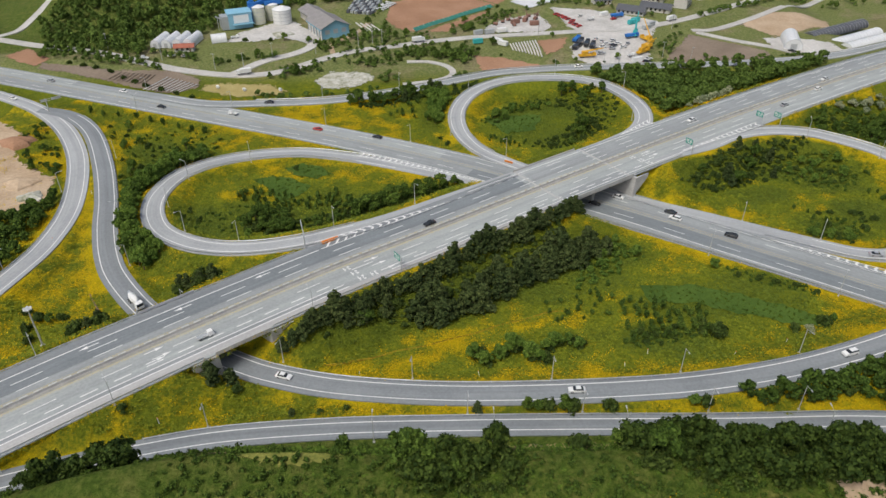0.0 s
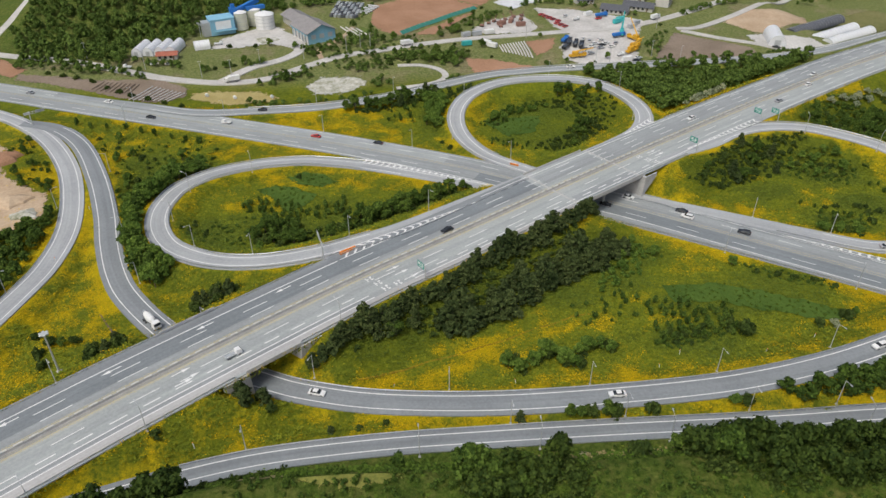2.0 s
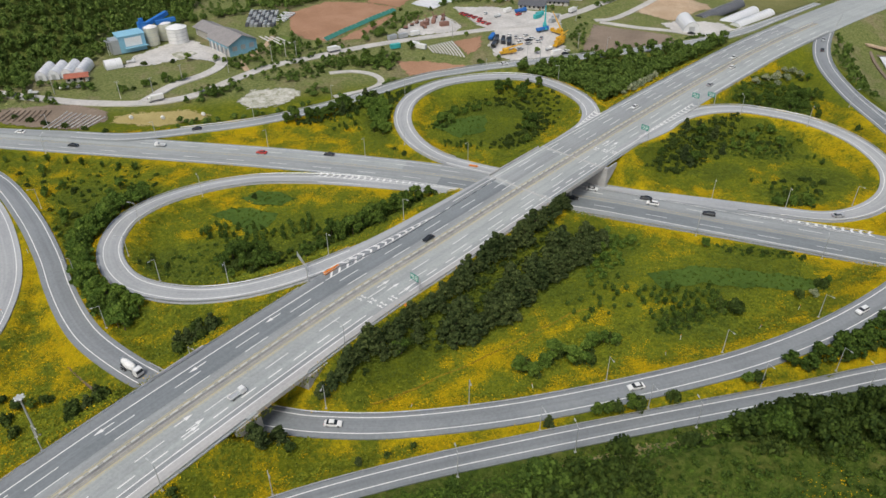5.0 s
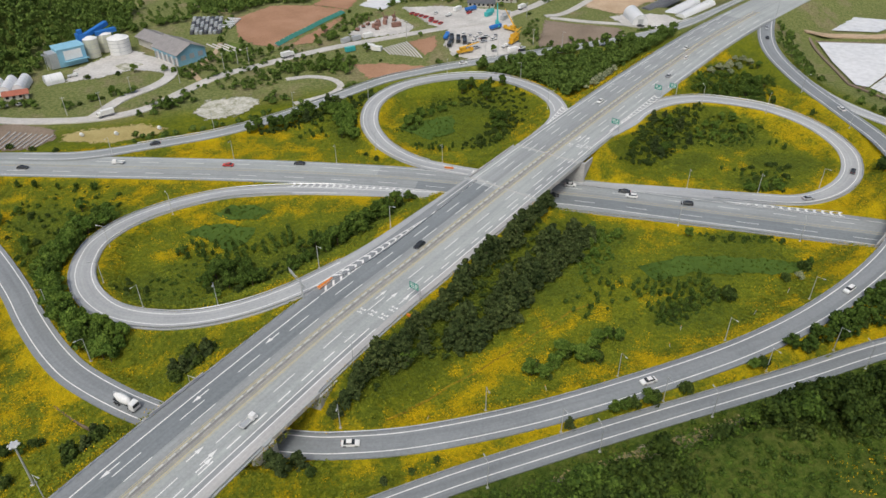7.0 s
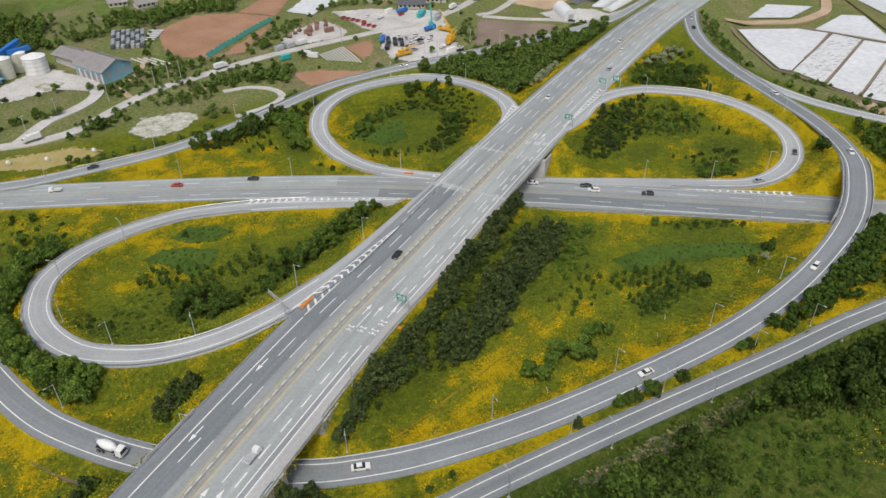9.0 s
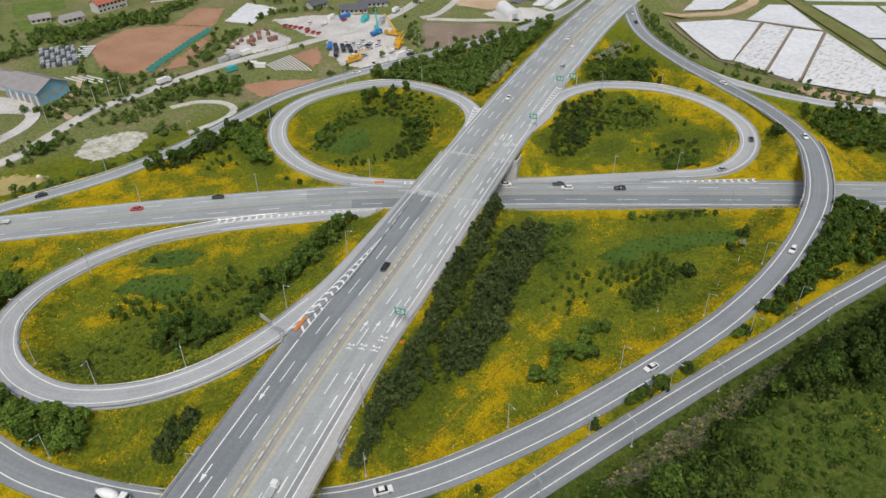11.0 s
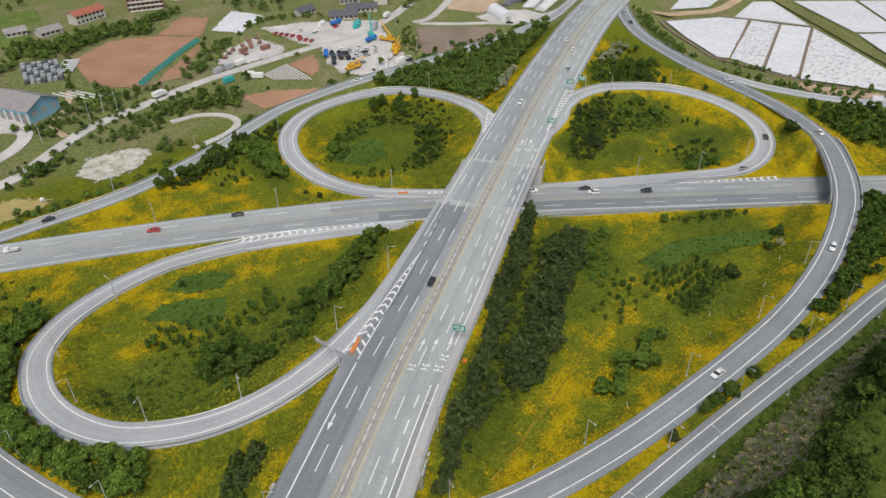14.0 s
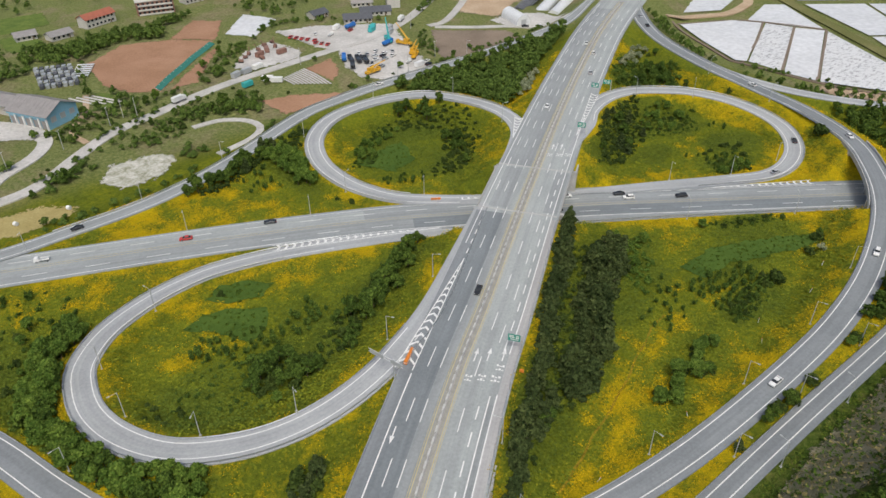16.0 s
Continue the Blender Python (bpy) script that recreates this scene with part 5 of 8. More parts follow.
# west meadow and highway edge
for x, y, k, sc in ((-82, 183, "pine", 0.72), (-79, 186, "pine", 0.66), (-79, 184, "shrub", 1.4), (-76, 188.5, "pine", 0.72), (-85, 184, "pine", 0.6), (-80, 189, "shrub", 1.3), (-85, 180.5, "shrub", 1.0), (-74, 190, "shrub", 1.2), (-106, 163.5, "pine", 0.68), (-104, 166.5, "pine", 0.6), (-110, 164, "shrub", 1.2), (-109, 161, "shrub", 1.1), (-103, 165.5, "shrub", 1.2), (-110, 160, "shrub", 0.8), (-123, 172, "broad", 0.5), (-127, 173, "shrub", 1.2), (-120, 174, "shrub", 1.0), (-128, 168, "shrub", 0.9), (-132, 176, "shrub", 1.0), (-125, 162, "shrub", 0.8)):
    plant(k, x, y, sc)
for x, y in fill([(-186, 312), (-170, 286), (-160, 268), (-164, 262), (-176, 272), (-192, 296), (-200, 316)], 5.0):
    plant(random.choice(("broad", "shrub")), x, y, random.uniform(0.4, 0.6))
# inside the north loop
plant("pine", 65, 356, 0.85)
for poly, gap, kinds, lo, hi in (([(58, 352), (84, 344), (86, 330), (70, 335)], 4.2, ("shrub", "broad"), 0.7, 1.0), ([(44, 292), (56, 290), (74, 306), (78, 322), (66, 318), (52, 302)], 4.2, ("shrub", "shrub", "broad"), 0.65, 1.0),
                                 ([(20, 325), (36, 338), (56, 344), (58, 336), (38, 330), (26, 318)], 4.0, ("shrub", "bright"), 0.4, 0.7), ([(18, 300), (36, 290), (40, 298), (22, 310)], 3.6, ("sapling",), 0.6, 0.9)):
    for x, y in fill(poly, gap):
        plant(random.choice(kinds), x, y, random.uniform(lo, hi))
# between the lower highway and the ramp behind
for poly, gap, kinds, lo, hi in (([(-50, 338), (-24, 344), (-4, 352), (6, 362), (12, 370), (-8, 362), (-26, 352), (-46, 344)], 3.6, ("broad", "broad", "pine"), 0.75, 1.05), ([(-8, 352), (5, 356), (2, 338), (-1, 318), (-7, 320), (-7, 336)], 3.4, ("bright",), 0.8, 1.1),
                                 ([(-30, 336), (-8, 346), (-8, 322), (-30, 325)], 5.5, ("sapling",), 0.7, 1.0), ([(-4, 312), (4, 300), (8, 292), (0, 297)], 4, ("shrub",), 0.5, 0.7)):
    for x, y in fill(poly, gap):
        plant(random.choice(kinds), x, y, random.uniform(lo, hi))
WOODS = [[(78, 378), (98, 360), (105, 330), (104, 316), (118, 326), (150, 347), (185, 366), (215, 383), (195, 380), (150, 378), (110, 379)]]
for x, y in fill([(120, 320), (142, 334), (150, 344), (138, 340), (118, 326)], 4.0):
    plant("blossom", x, y, random.uniform(0.55, 0.8))
# wedge north-east of the east loop
for poly, gap, kinds, lo, hi in (([(165, 302), (176, 298), (205, 292), (214, 296), (218, 310), (205, 318), (190, 312)], 4.2, ("broad", "broad", "shrub"), 0.6, 0.85), ([(186, 316), (198, 322), (222, 336), (226, 328), (206, 318)], 4.4, ("blossom", "blossom", "shrub"), 0.6, 0.8),
                                 ([(208, 318), (226, 330), (222, 312), (214, 306)], 5, ("shrub", "bright"), 0.6, 0.8), ([(168, 296), (204, 288), (208, 283), (170, 292)], 3.4, ("shrub", "broad"), 0.5, 0.7),
                                 ([(102, 260), (120, 272), (134, 280), (146, 276), (140, 260), (118, 250), (104, 250)], 4.9, ("shrub", "shrub", "pine", "broad"), 0.5, 0.85), ([(144, 276), (166, 276), (172, 264), (158, 254), (142, 262)], 4.6, ("shrub", "bright"), 0.5, 0.75),
                                 ([(134, 238), (162, 240), (168, 226), (148, 218), (136, 226)], 5.6, ("sapling", "shrub"), 0.6, 0.9), ([(134, 222), (150, 220), (148, 213), (136, 216)], 3.4, ("shrub", "bright"), 0.5, 0.7), ([(150, 262), (176, 256), (184, 236), (164, 244)], 7, ("sapling",), 0.6, 0.9)):
    for x, y in fill(poly, gap):
        plant(random.choice(kinds), x, y, random.uniform(lo, hi))
for x, y, k, sc in ((190, 207, "shrub", 1.7), (68, 206, "bright", 0.7), (184, 277, "shrub", 1.0), (206, 262, "shrub", 0.9)):
    plant(k, x, y, sc)
# between the underpass ramp and the slip road, and the wood beyond the bend
for x, y, k, sc in ((22, 131.6, "broad", 0.6), (25, 131.4, "broad", 0.6), (27, 131.8, "shrub", 1.2), (31.5, 131.4, "broad", 0.65), (34, 131.2, "shrub", 1.3), (43.7, 131.4, "shrub", 1.0), (8.8, 130.8, "pine", 0.5), (-40, 131, "pine", 0.4), (-33, 132, "shrub", 0.7), (-26, 133, "shrub", 0.5), (66, 132, "bright", 0.6), (69, 132.4, "shrub", 0.9),
                    (-62, 139, "pine", 0.75), (-58, 141, "pine", 0.65), (-64, 142, "pine", 0.7), (-56, 138, "shrub", 0.9), (-82, 127, "shrub", 0.9), (-97, 119.5, "shrub", 0.8)):
    plant(k, x, y, sc)
WOODS += [[(82, 133), (100, 137), (126, 144), (150, 156), (175, 168), (230, 140), (220, 118), (150, 130), (115, 133)], [(205, 195), (232, 222), (252, 198), (290, 160), (250, 150), (215, 178)], [(-152, 250), (-150, 200), (-158, 170), (-180, 160), (-190, 230), (-170, 235)]]
# south hill: larger trees among the thicket
for x, y, k, sc in ((-8, 98, "broad", 1.6), (-3, 96, "broad", 1.35), (3, 99, "broad", 1.0), (2, 94, "broad", 0.9), (-22.5, 106.5, "sapling", 1.9), (-23.5, 105.5, "sapling", 1.4), (29, 103, "shrub", 1.5), (39, 104, "broad", 1.0), (46, 99, "broad", 1.1), (53, 105, "broad", 0.9), (60, 107, "broad", 0.8), (67, 103, "broad", 1.0), (75, 106, "broad", 0.8), (84, 104, "broad", 0.8), (92, 108, "shrub", 1.2)):
    plant(k, x, y, sc)
# bushes along the country road and the works
for x, y in ((-128, 398), (-124, 400), (-118, 402), (-112, 404), (-106, 407), (-84, 398), (-78, 392), (-88, 394), (-96, 379), (-80, 384), (-66, 432), (-60, 426), (-56, 422), (-72, 420), (-69, 417), (-66, 420), (-34, 412), (-28, 410), (-20, 416), (-12, 420), (-6, 410), (4, 414), (10, 410), (-2, 404), (6, 402), (14, 402), (-14, 404), (-24, 402),
             (2, 420), (12, 418), (20, 416), (-34, 432), (-28, 436), (-22, 440), (14, 430), (30, 424), (36, 408), (64, 396), (76, 398), (150, 455), (136, 398), (100, 400), (92, 396), (70, 440), (20, 455), (14, 470), (24, 474), (30, 484), (-50, 436), (-44, 440), (-120, 436), (-104, 436), (-96, 437), (40, 500), (70, 506)):
    plant(random.choice(("broad", "shrub", "bright", "shrub")), x + random.uniform(-1.5, 1.5), y + random.uniform(-1.5, 1.5), random.uniform(0.45, 0.85))
for x, y in ((-214, 400), (-204, 396), (-196, 393), (-186, 388), (-150, 364), (-160, 369), (-140, 358), (-176, 380), (-168, 375), (-130, 352)):
    plant("shrub", x, y, 0.9)
grow()
for plist in PROTO.values():
    for p in plist:
        if p not in USED:
            for c in list(p.children):
                bpy.data.objects.remove(c)
            bpy.data.objects.remove(p)


# ---------------------------------------------------------------- uncountable growth
def scatter_stuff(name, shapes, places, material, label, category):
    """Joins turned and scaled copies of a few shapes into one mesh."""
    vs, fs, b = [], [], 0
    for x, y, z, s, sz in places:
        v, f = shapes[rng.integers(len(shapes))]
        a = rng.uniform(0, 6.283)
        c, d = math.cos(a) * s, math.sin(a) * s
        vs.append(np.column_stack([x + v[:, 0] * c - v[:, 1] * d, y + v[:, 0] * d + v[:, 1] * c, z + v[:, 2] * sz]))
        fs.append(f + b)
        b += len(v)
    v, f = np.vstack(vs), np.vstack(fs)
    me = bpy.data.meshes.new(name)
    me.vertices.add(len(v))
    me.vertices.foreach_set("co", v.astype(np.float32).ravel())
    w = f.shape[1]
    me.loops.add(f.size)
    me.loops.foreach_set("vertex_index", f.astype(np.int32).ravel())
    me.polygons.add(len(f))
    me.polygons.foreach_set("loop_start", np.arange(0, f.size, w, dtype=np.int32))
    me.update(calc_edges=True)
    me.materials.append(material)
    return tagged(new(name, me), label, category, kind="stuff")


def places_in(poly, spacing, lo, hi, clear=1.0, sink=0.15):
    q = fill(poly, spacing)
    d = road_clear(q)
    out = []
    for (x, y), k in zip(q, d):
        if k > clear:
            s = random.uniform(lo, hi)
            out.append((x, y, ground_at(x, y) - sink, s, s * random.uniform(0.85, 1.2)))
    return out


bush_shapes = [shrub_crown(2.4, 1.9, 110, 0.52) for _ in range(4)]
lush_shapes = [shrub_crown(2.4, 1.9, 40, 0.7) for _ in range(4)]
tree_shapes = [broad_crown(8, 3.6, 110, 1.15, False) for _ in range(4)]
HILL = [(-60, 119), (-30, 121), (-5, 123), (60, 123.5), (130, 123), (190, 112), (240, 80), (100, 62), (0, 78), (-20, 88), (-40, 96)]
hill_tree_shapes = [broad_crown(7, 3.2, 700, 0.52) for _ in range(3)]
CLUMPS = [[(-10, 101), (-2, 101), (15, 101), (14, 91), (-3, 90), (-10, 95)], [(36, 107), (50, 109), (72, 110), (94, 108), (100, 96), (80, 91), (56, 92), (40, 96)], [(106, 112), (150, 110), (190, 98), (150, 90), (108, 98)], [(-96, 106), (-74, 108), (-66, 101), (-92, 98)]]
for poly in CLUMPS:
    scatter_stuff("hill_trees", hill_tree_shapes, places_in(poly, 4.4, 0.72, 1.25, 0.7), M_THICKET, "dense dark green trees on the hillside", "wood")
    scatter_stuff("hill_thicket", bush_shapes, places_in(poly, 2.6, 0.5, 1.2), M_SHRUB, "dense green thicket on the hillside", "thicket")
scatter_stuff("hill_bushes", bush_shapes, places_in([(-110, 108), (-60, 115), (-20, 119), (60, 119), (140, 118), (140, 100), (60, 101), (-10, 100), (-120, 96)], 3.7, 0.25, 0.6), M_LEAF, "low green bushes on the bank", "bushes")
scatter_stuff("bank_hedge", bush_shapes, places_in([(-112, 101), (-88, 108), (-66, 113.5), (-48, 117), (-48, 112), (-66, 107), (-88, 103), (-112, 96)], 2.4, 0.4, 0.85, 0.8), M_SHRUB, "dense dark hedge on the bank below the slip road", "hedge")
scatter_stuff("bank_hedge", bush_shapes, places_in([(-48, 118), (-20, 120.6), (-14, 120.6), (-14, 118), (-30, 117), (-48, 115)], 2.8, 0.3, 0.6, 0.6), M_LEAF, "low green hedge on the bank below the slip road", "hedge")
scatter_stuff("hill_bright_growth", bush_shapes, places_in([(-60, 104), (0, 102), (120, 102), (120, 78), (-60, 84)], 2.5, 0.3, 0.7), M_LEAF, "patches of bright green growth on the hillside", "bushes")
scatter_stuff("roadside_bushes", bush_shapes, places_in([(-70, 116), (-30, 119), (20, 121), (140, 121), (140, 124), (20, 124), (-30, 123), (-70, 120)], 3.0, 0.2, 0.6, 0.5), M_LEAF, "low bushes and weeds along the edge of the slip road", "bushes")
# low thicket inside the loops and on the embankment
for poly, gap, lo, hi, m in (([(-100, 224), (-92, 240), (-80, 248), (-70, 238), (-60, 226), (-74, 220)], 2.9, 0.25, 0.55, M_LEAF), ([(-64, 224), (-44, 236), (-14, 252), (2, 258), (0, 252), (-24, 238), (-52, 222)], 2.6, 0.35, 0.8, M_SHRUB), ([(96, 252), (112, 268), (134, 278), (158, 290), (160, 282), (140, 268), (122, 254), (104, 250)], 2.5, 0.45, 0.95, M_SHRUB),
                             ([(140, 272), (166, 280), (178, 262), (160, 250), (142, 258)], 3.0, 0.3, 0.65, M_LEAF), ([(136, 226), (146, 230), (160, 226), (154, 216), (138, 216)], 2.6, 0.4, 0.7, M_LEAF), ([(36, 292), (56, 290), (78, 306), (88, 330), (66, 350), (52, 346), (70, 326), (56, 306)], 2.8, 0.35, 0.8, M_SHRUB), ([(18, 322), (34, 340), (52, 348), (56, 340), (36, 332), (24, 316)], 2.4, 0.35, 0.7, M_LEAF),
                             ([(44, 196), (62, 214), (72, 206), (58, 194), (44, 186)], 2.6, 0.45, 0.85, M_LEAF_LIGHT), ([(98, 199), (112, 193), (124, 186), (122, 183), (108, 188), (96, 195)], 2.2, 0.3, 0.5, M_LEAF), ([(56, 166), (70, 169), (80, 164), (74, 160), (58, 158)], 2.3, 0.3, 0.55, M_LEAF), ([(-136, 312), (-108, 312), (-98, 300), (-104, 280), (-122, 276), (-146, 292)], 5.0, 0.3, 0.7, M_LEAF),
                             # first: dark shrubs that also stand in for shade between the pines
                             ([(-30, 170), (8, 194), (40, 214), (54, 212), (36, 196), (8, 178), (-16, 165)], 2.4, 0.4, 0.85, M_SHRUB), ([(166, 302), (200, 290), (216, 296), (220, 312), (200, 326), (182, 322)], 3.0, 0.5, 1.0, M_LEAF), ([(-142, 272), (-126, 258), (-119, 228), (-110, 208), (-116, 202), (-128, 222), (-142, 254)], 2.6, 0.5, 1.05, M_LEAF), ([(-46, 340), (-24, 344), (-16, 356), (0, 360), (20, 368), (12, 348), (2, 346), (-10, 350), (-26, 340), (-40, 336)], 2.6, 0.6, 1.1, M_SHRUB)):
    scatter_stuff("thicket", bush_shapes, places_in(poly, gap, lo, hi, 1.6), m, "low dense green thicket among the meadow flowers", "thicket")
near_wood_shapes = [broad_crown(7, 3.2, 380, 0.7) for _ in range(4)]
far_wood_shapes = [broad_crown(7, 3.2, 130, 1.05, False) for _ in range(4)]
wood = places_in([(-256, 452), (-232, 418), (-206, 420), (-176, 408), (-172, 444), (-146, 448), (-141, 482), (-118, 488), (-104, 500), (-90, 560), (-180, 620), (-262, 580), (-250, 510)], 5.6, 0.7, 1.15, 2)
scatter_stuff("hill_wood", far_wood_shapes, wood, M_WOODLAND, "dark green wood on the hill behind the works", "wood")
for k, poly in enumerate(WOODS):
    scatter_stuff("wood", near_wood_shapes, places_in(poly, 4.3, 0.6 if k else 0.8, 0.9 if k else 1.15, 1.8), M_LEAF if k else M_WOODLAND, "dense green deciduous wood beside the road", "wood")
for m, gap, lo, hi, shp in ((M_LEAF, 3.2, 0.5, 0.8, near_wood_shapes), (M_SHRUB, 2.4, 0.6, 1.1, bush_shapes)):
    scatter_stuff("roadside_wood", shp, places_in([(80, 131), (100, 133), (126, 138), (150, 148), (175, 160), (172, 172), (150, 158), (126, 147), (100, 139), (80, 135)], gap, lo, hi, 0.7), m, "dense green trees between the two ramps", "wood")
far_bits = []
for poly, gap in (([(-70, 540), (-30, 548), (20, 560), (24, 548), (-20, 536), (-62, 530)], 5.5), ([(-300, 640), (300, 640), (300, 900), (-300, 900)], 17), ([(-48, 430), (-20, 442), (-40, 470), (-54, 470)], 8), ([(85, 520), (110, 525), (160, 560), (100, 600), (70, 560)], 9),
                  ([(190, 500), (330, 520), (330, 600), (190, 600)], 13), ([(228, 300), (246, 340), (268, 372), (280, 370), (262, 330), (244, 296)], 5), ([(230, 280), (262, 240), (300, 200), (290, 196), (250, 228)], 6), ([(-240, 410), (-190, 396), (-160, 393), (-162, 400), (-190, 408), (-236, 424)], 5), ([(-20, 404), (14, 412), (18, 400), (0, 398)], 3.6)):
    far_bits += places_in(poly, gap, 0.35, 0.75, 2)
HEDGES = [([(-128, 398), (-112, 404), (-100, 408), (-92, 404)], 5, 0.5), ([(-92, 378), (-80, 386), (-72, 394), (-64, 402)], 6, 0.55), ([(-72, 414), (-66, 424), (-58, 430)], 5, 0.6), ([(-58, 404), (-44, 412), (-28, 418), (-12, 424), (6, 430)], 4, 0.45), ([(-30, 402), (-16, 408), (-2, 412), (12, 414), (22, 412)], 11, 0.55), ([(-60, 422), (-44, 430), (-24, 438), (-8, 444)], 4, 0.45)]
HEDGES += [([(-44, 344), (-30, 350), (-14, 360), (2, 368), (14, 373)], 5, 0.75), ([(-40, 378), (-20, 372), (0, 376), (10, 380)], 5, 0.5), ([(6, 446), (20, 462), (34, 478), (46, 492)], 9, 0.5), ([(-60, 540), (-20, 548), (20, 556), (44, 566)], 9, 0.75), ([(-64, 520), (-90, 512), (-110, 508)], 9, 0.7), ([(60, 392), (80, 388), (100, 388), (122, 389)], 4, 0.5), ([(126, 396), (140, 388), (165, 388), (190, 392), (212, 396)], 4, 0.5)]
HEDGES += [([(62, 500), (80, 512), (100, 506), (120, 496), (140, 478)], 6, 0.5), ([(-240, 428), (-200, 412), (-170, 398), (-150, 386)], 4, 0.5), ([(-140, 404), (-160, 410), (-186, 422)], 5, 0.6), ([(236, 318), (250, 348), (268, 376), (290, 400)], 8, 0.55), ([(262, 296), (268, 280), (276, 250), (270, 230)], 4, 0.45), ([(-84, 432), (-72, 428), (-62, 440), (-56, 448)], 5, 0.55), ([(150, 400), (175, 388), (200, 392)], 5, 0.55), ([(170, 478), (200, 494), (240, 520), (280, 548)], 7, 0.6), ([(-46, 478), (-42, 500), (-36, 518)], 3, 0.45)]
for poly, gap in (([(-57, 396), (-40, 408), (-22, 417), (2, 416), (20, 409), (16, 394), (-8, 402), (-33, 393)], 3.4), ([(-40, 552), (-6, 557), (22, 551), (15, 530), (-8, 538), (-33, 524)], 4.6), ([(-92, 392), (-70, 396), (-66, 388), (-88, 381)], 3.6), ([(4, 446), (24, 466), (46, 490), (62, 498), (58, 488), (34, 462), (14, 446)], 6),
                  ([(-66, 426), (-56, 446), (-46, 446), (-52, 424)], 4.5), ([(-62, 414), (-34, 428), (-4, 440), (-4, 436), (-32, 422), (-58, 410)], 4), ([(-34, 376), (-16, 366), (2, 372), (18, 384), (8, 386), (-14, 374), (-30, 384)], 4.2), ([(-100, 350), (-62, 351), (-30, 360), (-34, 364), (-62, 356), (-100, 356)], 4.2), ([(120, 388), (190, 391), (228, 398), (228, 394), (190, 387), (120, 384)], 3.6),
                  ([(-90, 516), (-64, 524), (-40, 556), (-66, 570), (-100, 540)], 6.5), ([(146, 446), (152, 446), (132, 404), (124, 400), (128, 420)], 4.2)):
    far_bits += [(x, y, z, s * 0.8, k * 0.6) for x, y, z, s, k in places_in(poly, gap, 0.35, 0.75, 2)]
far_bits += places_in([(-44, 548), (-8, 556), (24, 549), (16, 530), (-8, 539), (-36, 522), (-50, 520), (-58, 534)], 4.4, 0.5, 0.8, 2) + places_in([(-66, 536), (-58, 548), (-44, 558), (-46, 546)], 5, 0.5, 0.8, 2)
for pts, wide, size in HEDGES:
    for (x0, y0), (x1, y1) in zip(pts, pts[1:]):
        n = int(math.hypot(x1 - x0, y1 - y0) * max(1, wide / 4) / 3.0)
        for i in range(n):
            f = random.random()
            x, y = x0 + (x1 - x0) * f + random.uniform(-wide, wide) * 0.5, y0 + (y1 - y0) * f + random.uniform(-wide, wide) * 0.5
            s = size * random.uniform(0.5, 1.1)
            if road_clear([(x, y)])[0] > 1.5:
                far_bits.append((x, y, ground_at(x, y) - 0.2, s, s * random.uniform(0.7, 1.0)))
bend = spline([(x, y, 0) for x, y in TRACK], 1.5)
far_bits = [q for q in far_bits if np.hypot(bend[:, 0] - q[0], bend[:, 1] - q[1] + 2.0).min() > 4.2]
scatter_stuff("far_trees", tree_shapes, far_bits, M_WOODLAND, "scattered trees and hedges in the farmland", "trees")


def tuft(n, h, spread):
    a = rng.uniform(0, 6.283, n)
    r = spread * np.sqrt(rng.uniform(0, 1, n))
    c = np.column_stack([np.cos(a) * r, np.sin(a) * r, np.zeros(n)])
    t = rng.uniform(0, 6.283, n)
    d = np.column_stack([np.cos(t), np.sin(t), np.zeros(n)]) * 0.2
    lean = np.column_stack([rng.normal(0, 0.22, n), rng.normal(0, 0.22, n), h * rng.uniform(0.6, 1.1, n)])
    v = np.stack([c - d, c + d, c + d * 0.9 + lean, c - d * 0.9 + lean], 1).reshape(-1, 3)
    return v, np.arange(4 * n).reshape(n, 4)


weed_shapes, flower_shapes = [tuft(9, 0.16, 1.2) for _ in range(5)], [leaf_quads(np.column_stack([rng.normal(0, 0.7, 11), rng.normal(0, 0.7, 11), rng.uniform(0.1, 0.4, 11)]), np.tile((0, 0, 1.0), (11, 1)), 0.2) for _ in range(5)]
N = 70000
qx, qy = rng.uniform(-200, 215, N), rng.uniform(121, 352, N)
qd = road_clear(np.column_stack([qx, qy]))
keep = (qd > 0.8) & ~np.array([any(in_poly(x, y, p) for p in LUSH) for x, y in zip(qx, qy)])
qx, qy, qd = qx[keep], qy[keep], qd[keep]
qb = bloom_value(qx, qy, qd) + rng.normal(0, 0.07, len(qx))
flowers, weeds, leafy_tufts = [], [], []
for x, y, b in zip(qx, qy, qb):
    (flowers if b > 0.52 else weeds if b > 0.2 else leafy_tufts).append((x, y, ground_at(x, y), random.uniform(0.8, 1.5), random.uniform(0.7, 1.5)))
scatter_stuff("yellow_flowers", flower_shapes, flowers, M_FLOWER, "bright yellow wild flowers across the meadow", "flowers")
scatter_stuff("meadow_weeds", weed_shapes, weeds, M_WEED, "tall green grass and weeds in the meadow", "grass")
scatter_stuff("leafy_weeds", weed_shapes, leafy_tufts, M_LEAFY_WEED, "leafy green weeds in the meadow", "grass")
for poly in LUSH:
    scatter_stuff("lush_grass", lush_shapes, places_in(poly, 1.7, 0.22, 0.42, 0.5), M_LUSH, "thick dark green grass in the meadow", "grass")
verge = []
